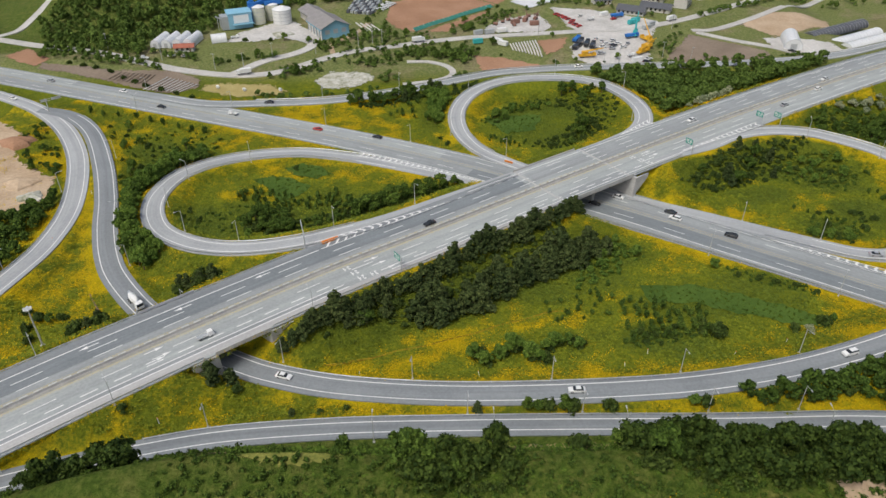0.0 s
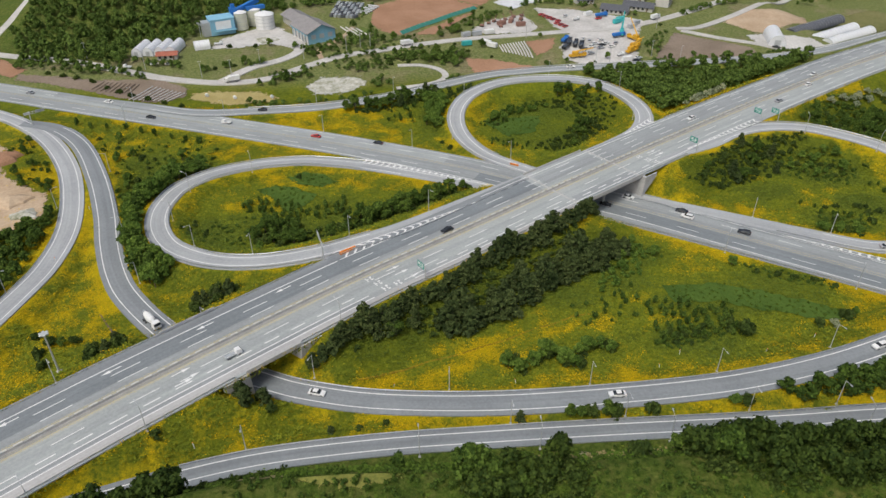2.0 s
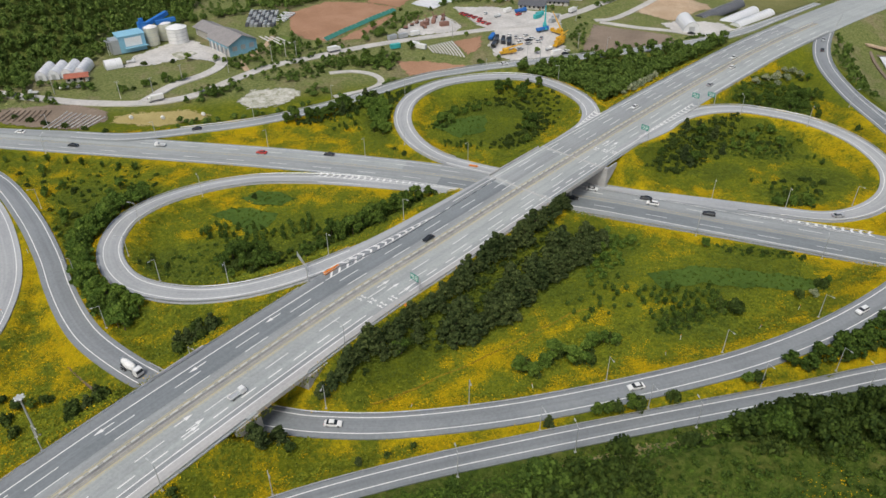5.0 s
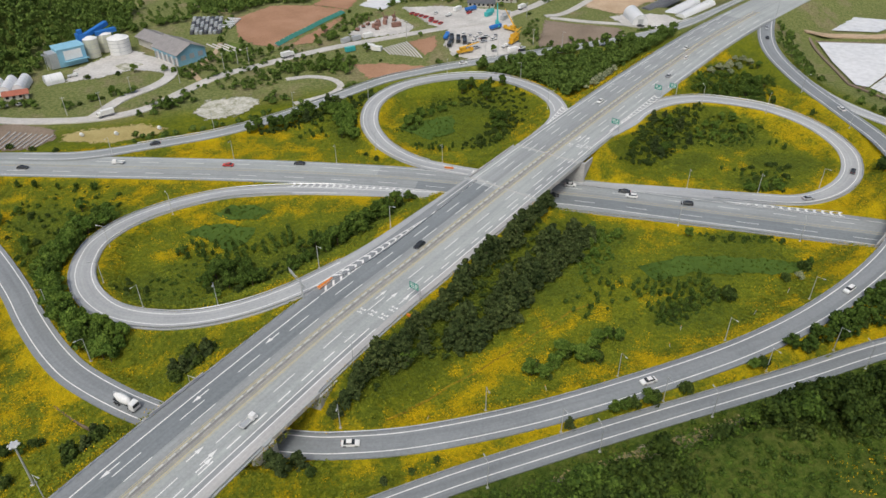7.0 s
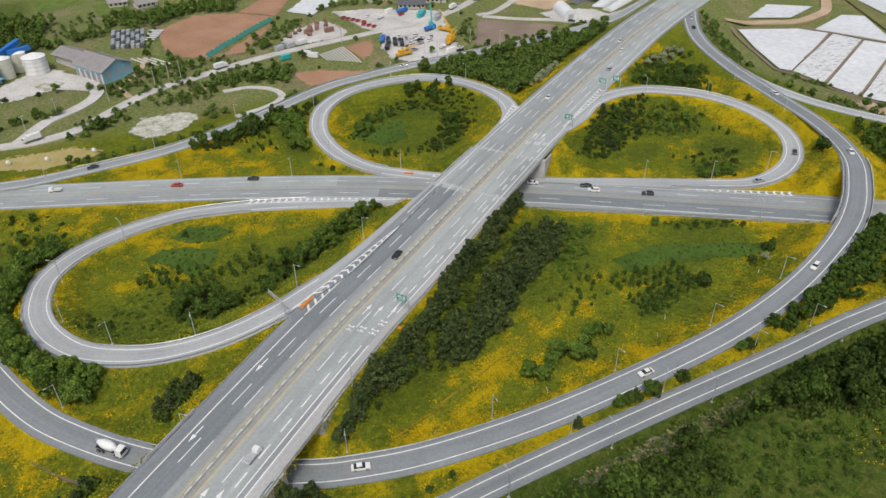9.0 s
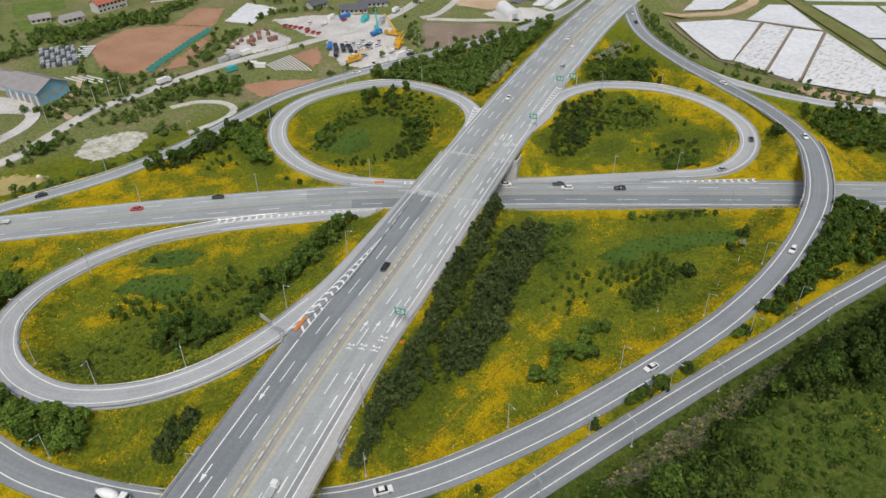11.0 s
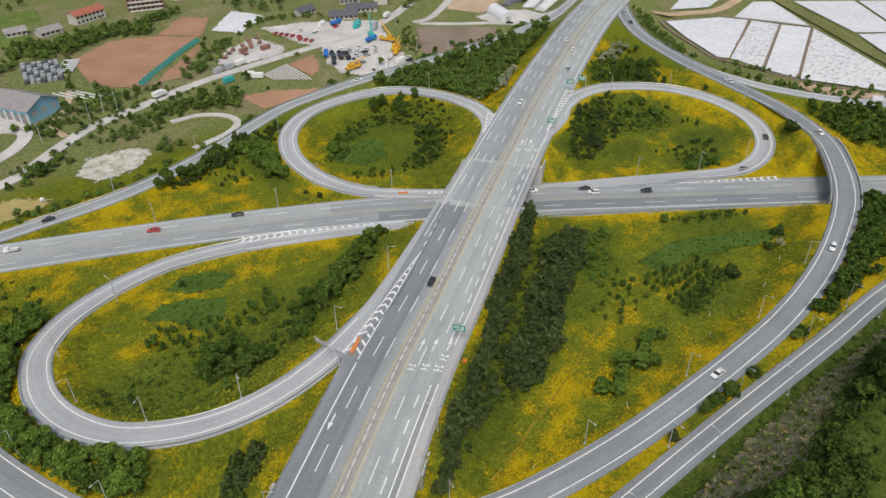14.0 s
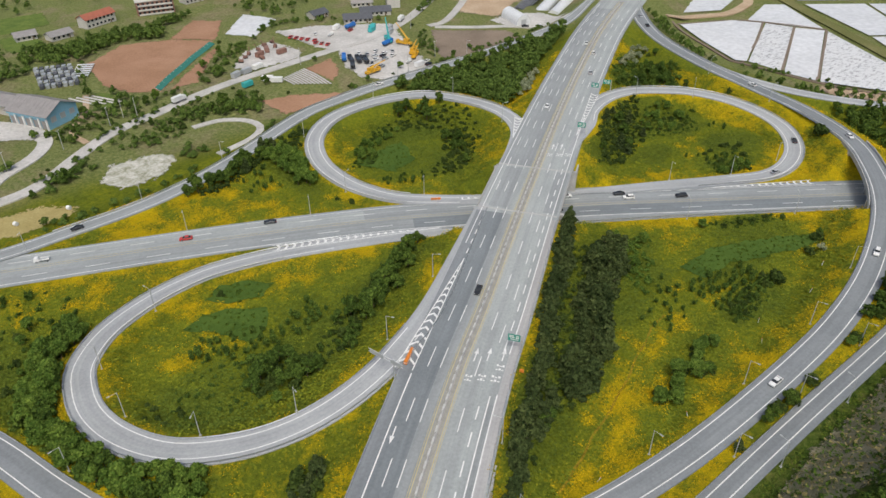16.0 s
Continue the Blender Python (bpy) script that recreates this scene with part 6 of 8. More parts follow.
for side, s0, s1 in ((1, -150, 60), (-1, -150, 150), (1, 245, 330), (-1, 290, 360)):
    for s in np.arange(A0 + s0, A0 + s1, 0.55):
        w = np.interp(s, frame_of(lnA)[0], lnA[:, 3] if side > 0 else lnA[:, 4])
        x, y, z, _ = sub_at("upper", s, side * (w + random.uniform(0.2, 1.6)))
        verge.append((x, y, max(ground_at(x, y), z - 0.5), random.uniform(0.5, 1.0), random.uniform(1.5, 3.5)))
scatter_stuff("verge_grass", weed_shapes, verge[::2], M_WEED, "tall yellow-green grass along the highway edge", "grass")
scatter_stuff("verge_flowers", flower_shapes, verge[1::4], M_FLOWER, "yellow wild flowers along the highway edge", "flowers")
scatter_stuff("bank_grass", weed_shapes, places_in(HILL, 1.6, 0.9, 1.6), M_GRASS, "rough green grass on the bank", "grass")
scatter_stuff("hill_flowers", flower_shapes, places_in([(42, 90), (56, 93), (60, 84), (46, 80)], 2.6, 0.6, 1.3), M_FLOWER, "yellow wild flowers on the hilltop", "flowers")
scatter_stuff("dry_bank_grass", weed_shapes, places_in([(-4, 117), (60, 118), (100, 117), (60, 112), (6, 102)], 1.5, 0.8, 1.4), M_STRAW, "dry pale grass on the cut slope", "grass")


# ---------------------------------------------------------------- lamps, signs, masts
def paint(name, c, rough=0.45, metal=0.0, var=0.12):
    lo = tuple(max(0, v * (1 - var)) for v in c)
    return speckled(name, lo, c, 0.4, 3.0, rough, metal, 0.03)


M_POLE = paint("grey_pole_paint", (0.55, 0.56, 0.56), 0.5, 0.3)
M_SIGN = paint("sign_green", (0.0, 0.27, 0.2), 0.4)
M_SIGN_BACK = paint("sign_back_grey", (0.5, 0.52, 0.53), 0.5, 0.4)
M_ORANGE = paint("barrier_orange", (0.75, 0.24, 0.03), 0.5)
M_WHITE = paint("white_paint", (0.8, 0.8, 0.78), 0.4)
M_RUBBER = paint("tyre_rubber", (0.03, 0.03, 0.03), 0.8)
M_RIM = paint("wheel_rim", (0.5, 0.5, 0.52), 0.35, 0.7)
M_GLASS_DARK = paint("dark_window", (0.03, 0.035, 0.04), 0.12)
M_LAMPGLASS = paint("lamp_glass", (0.7, 0.72, 0.7), 0.2)
M_RED = paint("red_truck_paint", (0.5, 0.04, 0.03), 0.4)
M_BLACK = paint("black_car_paint", (0.03, 0.032, 0.036), 0.25)
M_SILVER = paint("silver_car_paint", (0.5, 0.51, 0.52), 0.3, 0.4)
M_BLUE = paint("works_blue", (0.02, 0.16, 0.5), 0.5)
M_SKYBLUE = paint("pale_blue_cladding", (0.25, 0.5, 0.64), 0.5)
M_CREAM = paint("cream_silo", (0.62, 0.62, 0.5), 0.5)
M_YELLOWPAINT = paint("crane_yellow", (0.65, 0.36, 0.02), 0.45)
M_TEAL = paint("crane_teal", (0.05, 0.42, 0.42), 0.45)
M_FILMWHITE = paint("greenhouse_film", (0.74, 0.75, 0.76), 0.35)
M_ROOFGREY = paint("grey_sheet_roof", (0.33, 0.31, 0.3), 0.6, 0.1, 0.25)
M_ROOFRED = paint("red_tile_roof", (0.4, 0.13, 0.08), 0.8, 0.0, 0.3)
M_ROOFDARK = paint("dark_roof", (0.1, 0.105, 0.12), 0.7, 0.0, 0.3)
M_PLASTER = paint("pale_plaster", (0.6, 0.58, 0.54), 0.85, 0.0, 0.2)
M_BRICK = paint("brown_brick", (0.3, 0.16, 0.12), 0.85, 0.0, 0.3)
M_NET = paint("green_net", (0.05, 0.2, 0.16), 0.9)
M_WOOD = paint("weathered_wood", (0.2, 0.15, 0.1), 0.9, 0.0, 0.3)


def tube(bm, a, b, r0, r1=None, seg=8):
    a, b = Vector(a), Vector(b)
    q = (b - a).to_track_quat("Z", "Y").to_matrix().to_4x4()
    bmesh.ops.create_cone(bm, cap_ends=True, segments=seg, radius1=r0, radius2=r0 if r1 is None else r1, depth=(b - a).length, matrix=Matrix.Translation((a + b) / 2) @ q)


def box_part(name, size, m, material, parent, label="", bevel=0.0):
    bm = bmesh.new()
    bm_box(bm, size, m)
    if bevel:
        bmesh.ops.bevel(bm, geom=bm.edges[:], offset=bevel, segments=2, affect="EDGES")
    return part(name, bm, material, parent, label)


def lamp_proto():
    root = tagged(new("street_lamp"), "tall grey steel street lamp with a single arm", "street lamp", "street lamps")
    bm = bmesh.new()
    tube(bm, (0, 0, -0.6), (0, 0, 8.6), 0.13, 0.08)
    part("pole", bm, M_POLE, root)
    bm = bmesh.new()
    tube(bm, (0, 0, 8.5), (1.9, 0, 8.95), 0.06, 0.05, 6)
    part("arm", bm, M_POLE, root)
    head = box_part("lamp_head", (0.9, 0.32, 0.16), pose(2.25, 0, 8.98, 0, -8, 0), M_POLE, root, "", 0.04)
    box_part("lens", (0.7, 0.24, 0.06), pose(2.25, 0, 8.88, 0, -8, 0), M_LAMPGLASS, head, "pale lamp glass")
    bm = bmesh.new()
    bm_box(bm, (0.6, 0.6, 0.3), pose(0, 0, 0))
    part("footing", bm, M_CONC, root)
    return root


LAMP = lamp_proto()
first_lamp = [True]


def lamp(x, y, tx, ty):
    """A lamp standing at x, y with its arm towards tx, ty."""
    m = pose(x, y, ground_at(x, y), 0, 0, math.degrees(math.atan2(ty - y, tx - x)))
    if first_lamp[0]:
        LAMP.matrix_basis = m
        first_lamp[0] = False
    else:
        copy_thing(LAMP, m)


def lamps_along(key, side, arcs, out=1.3):
    ln = ROADS[key]
    ss = frame_of(ln)[0]
    for s in arcs:
        w = np.interp(s, ss, ln[:, 3] if side > 0 else ln[:, 4])
        x, y, _, _ = sub_at(key, s, side * (w + out))
        cx, cy, _, _ = sub_at(key, s, 0)
        lamp(x, y, cx, cy)


def arcs_at(key, pts):
    return [arc_near(key, x, y) for x, y in pts]


lamps_along("loopw", 1, arcs_at("loopw", [(-108, 236), (-94, 213), (-71, 206), (-42, 220), (-16, 236), (-110, 262), (-84, 279)]))
lamps_along("upper", 1, [A0 + s for s in (-22, 19)], 1.0)
lamps_along("upper", -1, [A0 + s for s in (-40, -12, 47)], 0.8)
lamps_along("rampe", 1, arcs_at("rampe", [(-47, 148), (-9, 142), (30, 141), (67, 142), (100, 148), (-120, 230), (-111, 199), (-147, 280), (208, 240), (222, 280)]))
lamps_along("near", 1, arcs_at("near", [(-60, 124), (5, 127), (35, 127), (68, 127), (93, 127)]), 0.8)
lamps_along("near", -1, arcs_at("near", [(-18, 125), (12, 125), (44, 125), (98, 125)]), 0.8)
lamps_along("loope", -1, arcs_at("loope", [(112, 226), (136, 212), (165, 205), (186, 270), (160, 290)]), 1.0)
lamps_along("loopn", 1, arcs_at("loopn", [(10, 305), (20, 350), (60, 362), (88, 340)]), 1.0)
lamps_along("loopn", -1, arcs_at("loopn", [(26, 283), (90, 302)]), 1.0)
lamps_along("rampd", -1, arcs_at("rampd", [(-143, 196), (-152, 255)]), 1.0)
lamps_along("lower", 1, arcs_at("lower", [(-60, 308), (-20, 290), (-110, 329), (-160, 350)]), 1.0)
lamps_along("lower", -1, arcs_at("lower", [(100, 217), (135, 192), (-150, 346)]), 1.0)
lamps_along("back", 1, arcs_at("back", [(-60, 345), (-20, 356), (90, 385), (140, 384)]), 1.0)


def sign_board(bm_parent, w, h, m, bars):
    """A board with a white rim and bars of lettering."""
    board = box_part("board", (w, 0.08, h), m, M_SIGN, bm_parent, "green sign face", 0.03)
    for x, z, bw, bh in bars:
        box_part("lettering", (bw, 0.03, bh), m @ pose(x, -0.06, z), M_WHITE, board)
    return board


def road_sign(s, off, label):
    x, y, z, h = sub_at("upper", A0 + s, off)
    root = tagged(new("road_sign"), label, "road sign", "green road signs")
    root.matrix_basis = pose(x, y, z, 0, 0, math.degrees(h) - 90)
    bm = bmesh.new()
    tube(bm, (0, 0, -1.2), (0, 0, 5.8), 0.16, 0.13)
    part("pole", bm, M_POLE, root)
    bm = bmesh.new()
    for zz in (4.0, 5.2):
        tube(bm, (0, 0, zz), (-2.6, 0, zz), 0.07, 0.07, 6)
    part("arm", bm, M_POLE, root)
    sign_board(root, 3.4, 2.3, pose(-2.1, -0.15, 4.7), [(-0.7, 0.65, 1.3, 0.26), (0.9, 0.65, 0.8, 0.26), (-0.6, 0.1, 1.5, 0.3), (0.9, 0.05, 0.9, 0.45), (0.1, -0.6, 2.2, 0.26)])


road_sign(80, -14.8, "green highway sign on a grey cantilever pole")
road_sign(223, -15.0, "green highway sign on a grey cantilever pole")
road_sign(271, -14.6, "green highway sign beside the loop ramp exit")
road_sign(277, -19.5, "green exit sign beside the loop ramp")


def gantry(x, y, z, turn, span, label):
    """A cantilever gantry: post, lattice arm, board seen from its back."""
    root = tagged(new("sign_gantry"), label, "sign gantry")
    root.matrix_basis = pose(x, y, z, 0, 0, turn)
    bm = bmesh.new()
    tube(bm, (0, 0, -1.0), (0, 0, 7.2), 0.24, 0.2, 10)
    part("post", bm, M_POLE, root)
    bm = bmesh.new()
    for zz in (5.8, 6.8):
        tube(bm, (-span * 0.35, 0, zz), (span, 0, zz), 0.09, 0.09, 6)
    n = int(span * 1.35 / 1.2)
    for i in range(n):
        a = -span * 0.35 + 1.35 * span * i / n
        tube(bm, (a, 0, 5.8 if i % 2 else 6.8), (a + 1.2, 0, 6.8 if i % 2 else 5.8), 0.05, 0.05, 5)
    part("lattice_arm", bm, M_POLE, root)
    for k, (cx, w) in enumerate(((span * 0.66, span * 0.55), (-span * 0.1, span * 0.4))):
        b = box_part("board", (w, 0.1, 1.3), pose(cx, 0.2, 6.3), M_SIGN_BACK, root, "grey back of a sign board", 0.03)
        for j in range(3):
            box_part("stiffener", (w * 0.96, 0.06, 0.1), pose(cx, 0.11, 5.85 + j * 0.45), M_POLE, b)


gx0, gy0, gz0, gh = sub_at("loopw", arc_near("loopw", -47, 204), -5.4)
gantry(gx0, gy0, gz0, math.degrees(gh) + 90, 8.5, "grey steel sign gantry over the loop ramp seen from behind")
gantry(-196, 333.5, -4.9, 40, 7.5, "grey steel sign gantry at the ramp fork seen from behind")


def crash_cushion(s, off):
    root = tagged(new("crash_cushion"), "orange crash cushion with white bands at the gore", "crash cushion")
    x, y, z, h = sub_at("upper", A0 + s, off)
    root.matrix_basis = pose(x, y, z + 0.1, 0, 0, math.degrees(h))
    for i in range(5):
        w = 1.0 - 0.08 * i
        d = box_part("module", (1.15, w, 0.95), pose(i * 1.25 - 3, 0, 0.5), M_ORANGE, root, "", 0.08)
        box_part("band", (1.17, w + 0.02, 0.16), pose(i * 1.25 - 3, 0, 0.62), M_WHITE, d, "white reflective band")
    return root


crash_cushion(70, 14.0)
bxx, byy, bzz, bhh = sub_at("lower", arc_near("lower", 22, 268), 11.5)


def small_barrier(x, y, z, turn, label, count=3):
    root = tagged(new("traffic_barrier"), label, "barrier")
    root.matrix_basis = pose(x, y, z + 0.1, 0, 0, turn)
    for i in range(count):
        box_part("module", (1.2, 0.6, 0.8), pose(i * 1.3 - 1.3, 0, 0.4), M_ORANGE, root, "", 0.06)


small_barrier(bxx, byy, bzz, math.degrees(bhh), "orange plastic barriers at the ramp nose")
# one orange barrier module added in place of a small roadside sign
x, y, z, h = sub_at("upper", A0 + 72, -15.2)
small_barrier(x, y, z, math.degrees(h) + 90, "orange roadside sand box", 1)


def mast(x, y):
    root = tagged(new("floodlight_mast"), "tall grey steel mast with a round top platform", "mast")
    z = ground_at(x, y)
    root.matrix_basis = pose(x, y, z)
    bm = bmesh.new()
    tube(bm, (0, 0, -0.5), (0, 0, 14), 0.3, 0.18, 12)
    part("pole", bm, M_POLE, root)
    bm = bmesh.new()
    tube(bm, (0, 0, 13.6), (0, 0, 14.1), 0.9, 1.0, 16)
    part("platform", bm, M_POLE, root)
    for i in range(6):
        a = i * math.pi / 3
        box_part("floodlight", (0.4, 0.5, 0.4), pose(1.1 * math.cos(a), 1.1 * math.sin(a), 14.0, 0, 30, math.degrees(a)), M_LAMPGLASS, root, "", 0.04)
    box_part("footing", (1.4, 1.4, 0.5), pose(0, 0, 0.1), M_CONC, root, "", 0.05)


mast(-118, 158)


def utility_pole(x, y, turn):
    root = tagged(new("utility_pole"), "grey concrete utility pole with a crossarm", "utility pole", "utility poles")
    root.matrix_basis = pose(x, y, ground_at(x, y), 0, 0, turn)
    bm = bmesh.new()
    tube(bm, (0, 0, -0.6), (0, 0, 9.5), 0.18, 0.12)
    part("pole", bm, M_CONC, root)
    box_part("crossarm", (2.0, 0.12, 0.14), pose(0, 0, 9.0), M_POLE, root)
    for i in (-0.9, 0, 0.9):
        bm = bmesh.new()
        tube(bm, (i, 0, 9.05), (i, 0, 9.35), 0.06, 0.04, 6)
        part("insulator", bm, M_WHITE, root)


for x, y, t in ((-112, 392, 30), (-98, 405, 40), (-74, 412, 40), (-50, 424, 50), (-42, 430, 60), (-36, 428, 60), (-162, 404, 20), (-200, 422, 20), (128, 404, 0), (146, 452, 20), (60, 440, 70), (-128, 391, 0), (100, 392, 10)):
    utility_pole(x, y, t)


def marker_post(x, y, lean=0):
    root = tagged(new("marker_stake"), "short leaning white marker stake in the meadow", "stake", "marker stakes")
    root.matrix_basis = pose(x, y, ground_at(x, y), lean, lean * 0.7, 0)
    box_part("stake", (0.14, 0.14, 2.0), pose(0, 0, 0.8), M_WHITE, root, "", 0.02)
    box_part("cap", (0.2, 0.2, 0.18), pose(0, 0, 1.85), M_ORANGE, root)


for i, (x, y) in enumerate(((10, 146), (52, 150), (60, 156), (101, 158), (84, 153), (-24, 147), (-73, 126), (-140, 214), (-141, 250))):
    marker_post(x, y, (i * 37) % 31 - 15)


# ---------------------------------------------------------------- vehicles
def wheel(root, x, y, r, w=0.22):
    bm = bmesh.new()
    bmesh.ops.create_cone(bm, cap_ends=True, segments=14, radius1=r, radius2=r, depth=w, matrix=pose(x, y, r, 90, 0, 0))
    t = part("wheel", bm, M_RUBBER, root, "black tyre")
    bm = bmesh.new()
    bmesh.ops.create_cone(bm, cap_ends=True, segments=10, radius1=r * 0.6, radius2=r * 0.55, depth=w + 0.03, matrix=pose(x, y, r, 90, 0, 0))
    part("rim", bm, M_RIM, t)


def profile_part(name, prof, half, material, root, taper=0.0, label=""):
    """A side outline swept across the width; taper draws the top inwards."""
    zs = [p[1] for p in prof]
    lo, hi = min(zs), max(zs)
    n = len(prof)
    v = []
    for sgn in (-1, 1):
        for x, z in prof:
            v.append((x, sgn * (half - taper * (z - lo) / max(hi - lo, 0.01)), z))
    f = [tuple(range(n))[::-1], tuple(range(n, 2 * n))] + [(i, (i + 1) % n, n + (i + 1) % n, n + i) for i in range(n)]
    bm = bmesh.new()
    vv = [bm.verts.new(p) for p in v]
    for q in f:
        bm.faces.new([vv[i] for i in q])
    bmesh.ops.recalc_face_normals(bm, faces=bm.faces[:])
    bmesh.ops.bevel(bm, geom=bm.edges[:], offset=0.05, segments=1, affect="EDGES")
    return part(name, bm, material, root, label)


def car(material, colour, suv=False):
    root = tagged(new("car"), f"{colour} {'sport utility vehicle' if suv else 'sedan car'} on the road", "car", "cars on the road")
    up = 0.18 if suv else 0.0
    profile_part("body", [(-2.3, 0.3), (2.3, 0.3), (2.36, 0.62), (2.2, 0.82 + up), (1.2, 0.95 + up), (-1.9, 0.98 + up), (-2.32, 0.86 + up), (-2.38, 0.5)], 0.91, material, root, 0.04)
    back = -2.1 if suv else -1.75
    profile_part("glazing", [(back, 0.97 + up), (1.15, 0.94 + up), (0.35, 1.4 + up), (back + (0.25 if suv else 0.75), 1.42 + up)], 0.84, M_GLASS_DARK, root, 0.2, "dark tinted windows")
    profile_part("roof", [(back + (0.2 if suv else 0.68), 1.41 + up), (0.42, 1.39 + up), (0.2, 1.47 + up), (back + (0.4 if suv else 0.9), 1.49 + up)], 0.68, material, root, 0.05)
    for x in (-1.42, 1.42):
        for y in (-0.82, 0.82):
            wheel(root, x, y, 0.33)
    for y in (-0.66, 0.66):
        box_part("headlight", (0.08, 0.34, 0.14), pose(2.31, y, 0.68), M_LAMPGLASS, root, "clear headlight")
        box_part("taillight", (0.08, 0.3, 0.14), pose(-2.34, y, 0.76), M_RED, root, "red taillight")
    return root


def pickup(material, colour):
    root = tagged(new("pickup_truck"), f"{colour} small flatbed truck on the road", "truck", "light trucks")
    profile_part("cab", [(0.7, 0.4), (2.5, 0.4), (2.55, 1.0), (2.2, 1.85), (0.75, 1.9)], 0.85, material, root, 0.1)
    profile_part("windscreen", [(2.3, 1.1), (2.58, 1.08), (2.32, 1.72), (2.1, 1.74)], 0.74, M_GLASS_DARK, root, 0.06, "dark windscreen")
    box_part("bed", (3.2, 1.7, 0.14), pose(-0.95, 0, 0.78), M_SIGN_BACK, root)
    for y in (-0.82, 0.82):
        box_part("side_gate", (3.2, 0.06, 0.4), pose(-0.95, y, 1.02), material, root, "", 0.01)
    box_part("tailgate", (0.06, 1.6, 0.4), pose(-2.52, 0, 1.02), material, root)
    for x in (-1.7, 1.6):
        for y in (-0.74, 0.74):
            wheel(root, x, y, 0.33)
    return root


def box_truck(material, colour, cab_mat):
    root = tagged(new("box_truck"), f"{colour} box truck on a country road", "truck", "trucks")
    profile_part("cab", [(2.3, 0.6), (4.0, 0.6), (4.05, 1.4), (3.8, 2.5), (2.35, 2.55)], 1.1, cab_mat, root, 0.1)
    profile_part("windscreen", [(3.85, 1.5), (4.08, 1.48), (3.88, 2.3), (3.7, 2.32)], 0.98, M_GLASS_DARK, root, 0.06, "dark windscreen")
    box_part("box", (6.0, 2.3, 2.3), pose(-0.9, 0, 2.1), material, root, "", 0.06)
    box_part("chassis", (7.6, 0.9, 0.3), pose(0, 0, 0.7), M_BLACK, root)
    for x in (-2.6, -1.6, 3.0):
        for y in (-0.98, 0.98):
            wheel(root, x, y, 0.48, 0.28)
    return root


def mixer():
    root = tagged(new("concrete_mixer"), "white concrete mixer truck with a tilted drum", "truck")
    profile_part("cab", [(2.4, 0.7), (4.3, 0.7), (4.35, 1.6), (4.1, 2.8), (2.45, 2.85)], 1.2, M_WHITE, root, 0.1)
    profile_part("windscreen", [(4.15, 1.7), (4.4, 1.68), (4.2, 2.55), (4.0, 2.58)], 1.06, M_GLASS_DARK, root, 0.06, "dark windscreen")
    box_part("chassis", (8.4, 1.0, 0.35), pose(0, 0, 0.8), M_BLACK, root)
    rings = []
    for x, r in ((2.0, 0.55), (1.3, 1.05), (0.0, 1.25), (-1.6, 1.15), (-2.8, 0.7), (-3.2, 0.5)):
        c = Vector((x, 0, 2.15 - 0.14 * (x - 2)))
        rings.append([(c.x + 0.14 * r * math.sin(a), r * math.cos(a), c.z + r * math.sin(a)) for a in np.linspace(0, 2 * math.pi, 16, endpoint=False)])
    loft("drum", rings, M_WHITE, root, "pale grey mixing drum")
    bm = bmesh.new()
    tube(bm, (-3.1, 0, 3.4), (-3.6, 0, 2.9), 0.5, 0.2, 10)
    tube(bm, (-3.5, 0, 2.6), (-4.2, 0.3, 1.4), 0.2, 0.2, 8)
    part("chute", bm, M_SIGN_BACK, root)
    for x in (-3.0, -1.8, 2.2, 3.4):
        for y in (-1.02, 1.02):
            wheel(root, x, y, 0.5, 0.3)
    return root


CARS = {"white": car(M_WHITE, "white"), "white_suv": car(M_WHITE, "white", True), "black": car(M_BLACK, "black"), "silver": car(M_SILVER, "silver grey"), "dark_suv": car(M_BLACK, "black", True), "red": car(M_RED, "dark red"),
        "pickup": pickup(M_WHITE, "white"), "mixer": mixer(), "box": box_truck(M_WHITE, "white", M_WHITE)}
PLACED = set()


def put(kind, m):
    ob = CARS[kind]
    if kind in PLACED:
        return copy_thing(ob, m)
    PLACED.add(kind)
    ob.matrix_basis = m
    return ob


def on_road(kind, key, s, off, back=False):
    x, y, z, h = sub_at(key, s, off)
    put(kind, pose(x, y, z + LIFT[key] + 0.02, 0, 0, math.degrees(h) + (180 if back else 0)))


for kind, s, off, back in (("black", 103, 4.5 - 1.4, True), ("pickup", 17, -7.0, False), ("white", 249, 6.4, True), ("silver", 299, -6.6, False), ("white", 345, 3.0, True), ("white_suv", 330, -3.4, False)):
    on_road(kind, "upper", A0 + s, off, back)
for kind, x, y, off, back in (("red", -61, 309, 3.0, True), ("black", -34, 297, 6.6, True), ("pickup", -105, 327, 3.0, True), ("white", 66, 241, 6.6, False), ("black", 84, 228, 6.4, True), ("white_suv", 86, 226, 3.2, True), ("dark_suv", 104, 214, 3.1, True), ("black", 60, 244, -3.2, False), ("white", -170, 354, 6.4, True), ("black", -142, 342, -3.0, False), ("silver", -215, 372, 3.2, True), ("white", 190, 152, 3.2, True)):
    on_road(kind, "lower", arc_near("lower", x, y), off, back)
for kind, x, y in (("silver", 152, 205), ("black", 182, 214)):
    on_road(kind, "loope", arc_near("loope", x, y), 0.3, True)
for kind, x, y, back in (("white_suv", 112, 147, True), ("white", 192, 196, True), ("white", 216, 258, False), ("black", 252, 350, False), ("silver", 264, 366, True), ("white", 36, 137.7, True), ("white", -46, 146, False)):
    on_road(kind, "rampe", arc_near("rampe", x, y), -0.4, back)
on_road("mixer", "rampe", arc_near("rampe", -97, 178), -0.6)
on_road("black", "back", arc_near("back", -88, 343), -0.3, True)
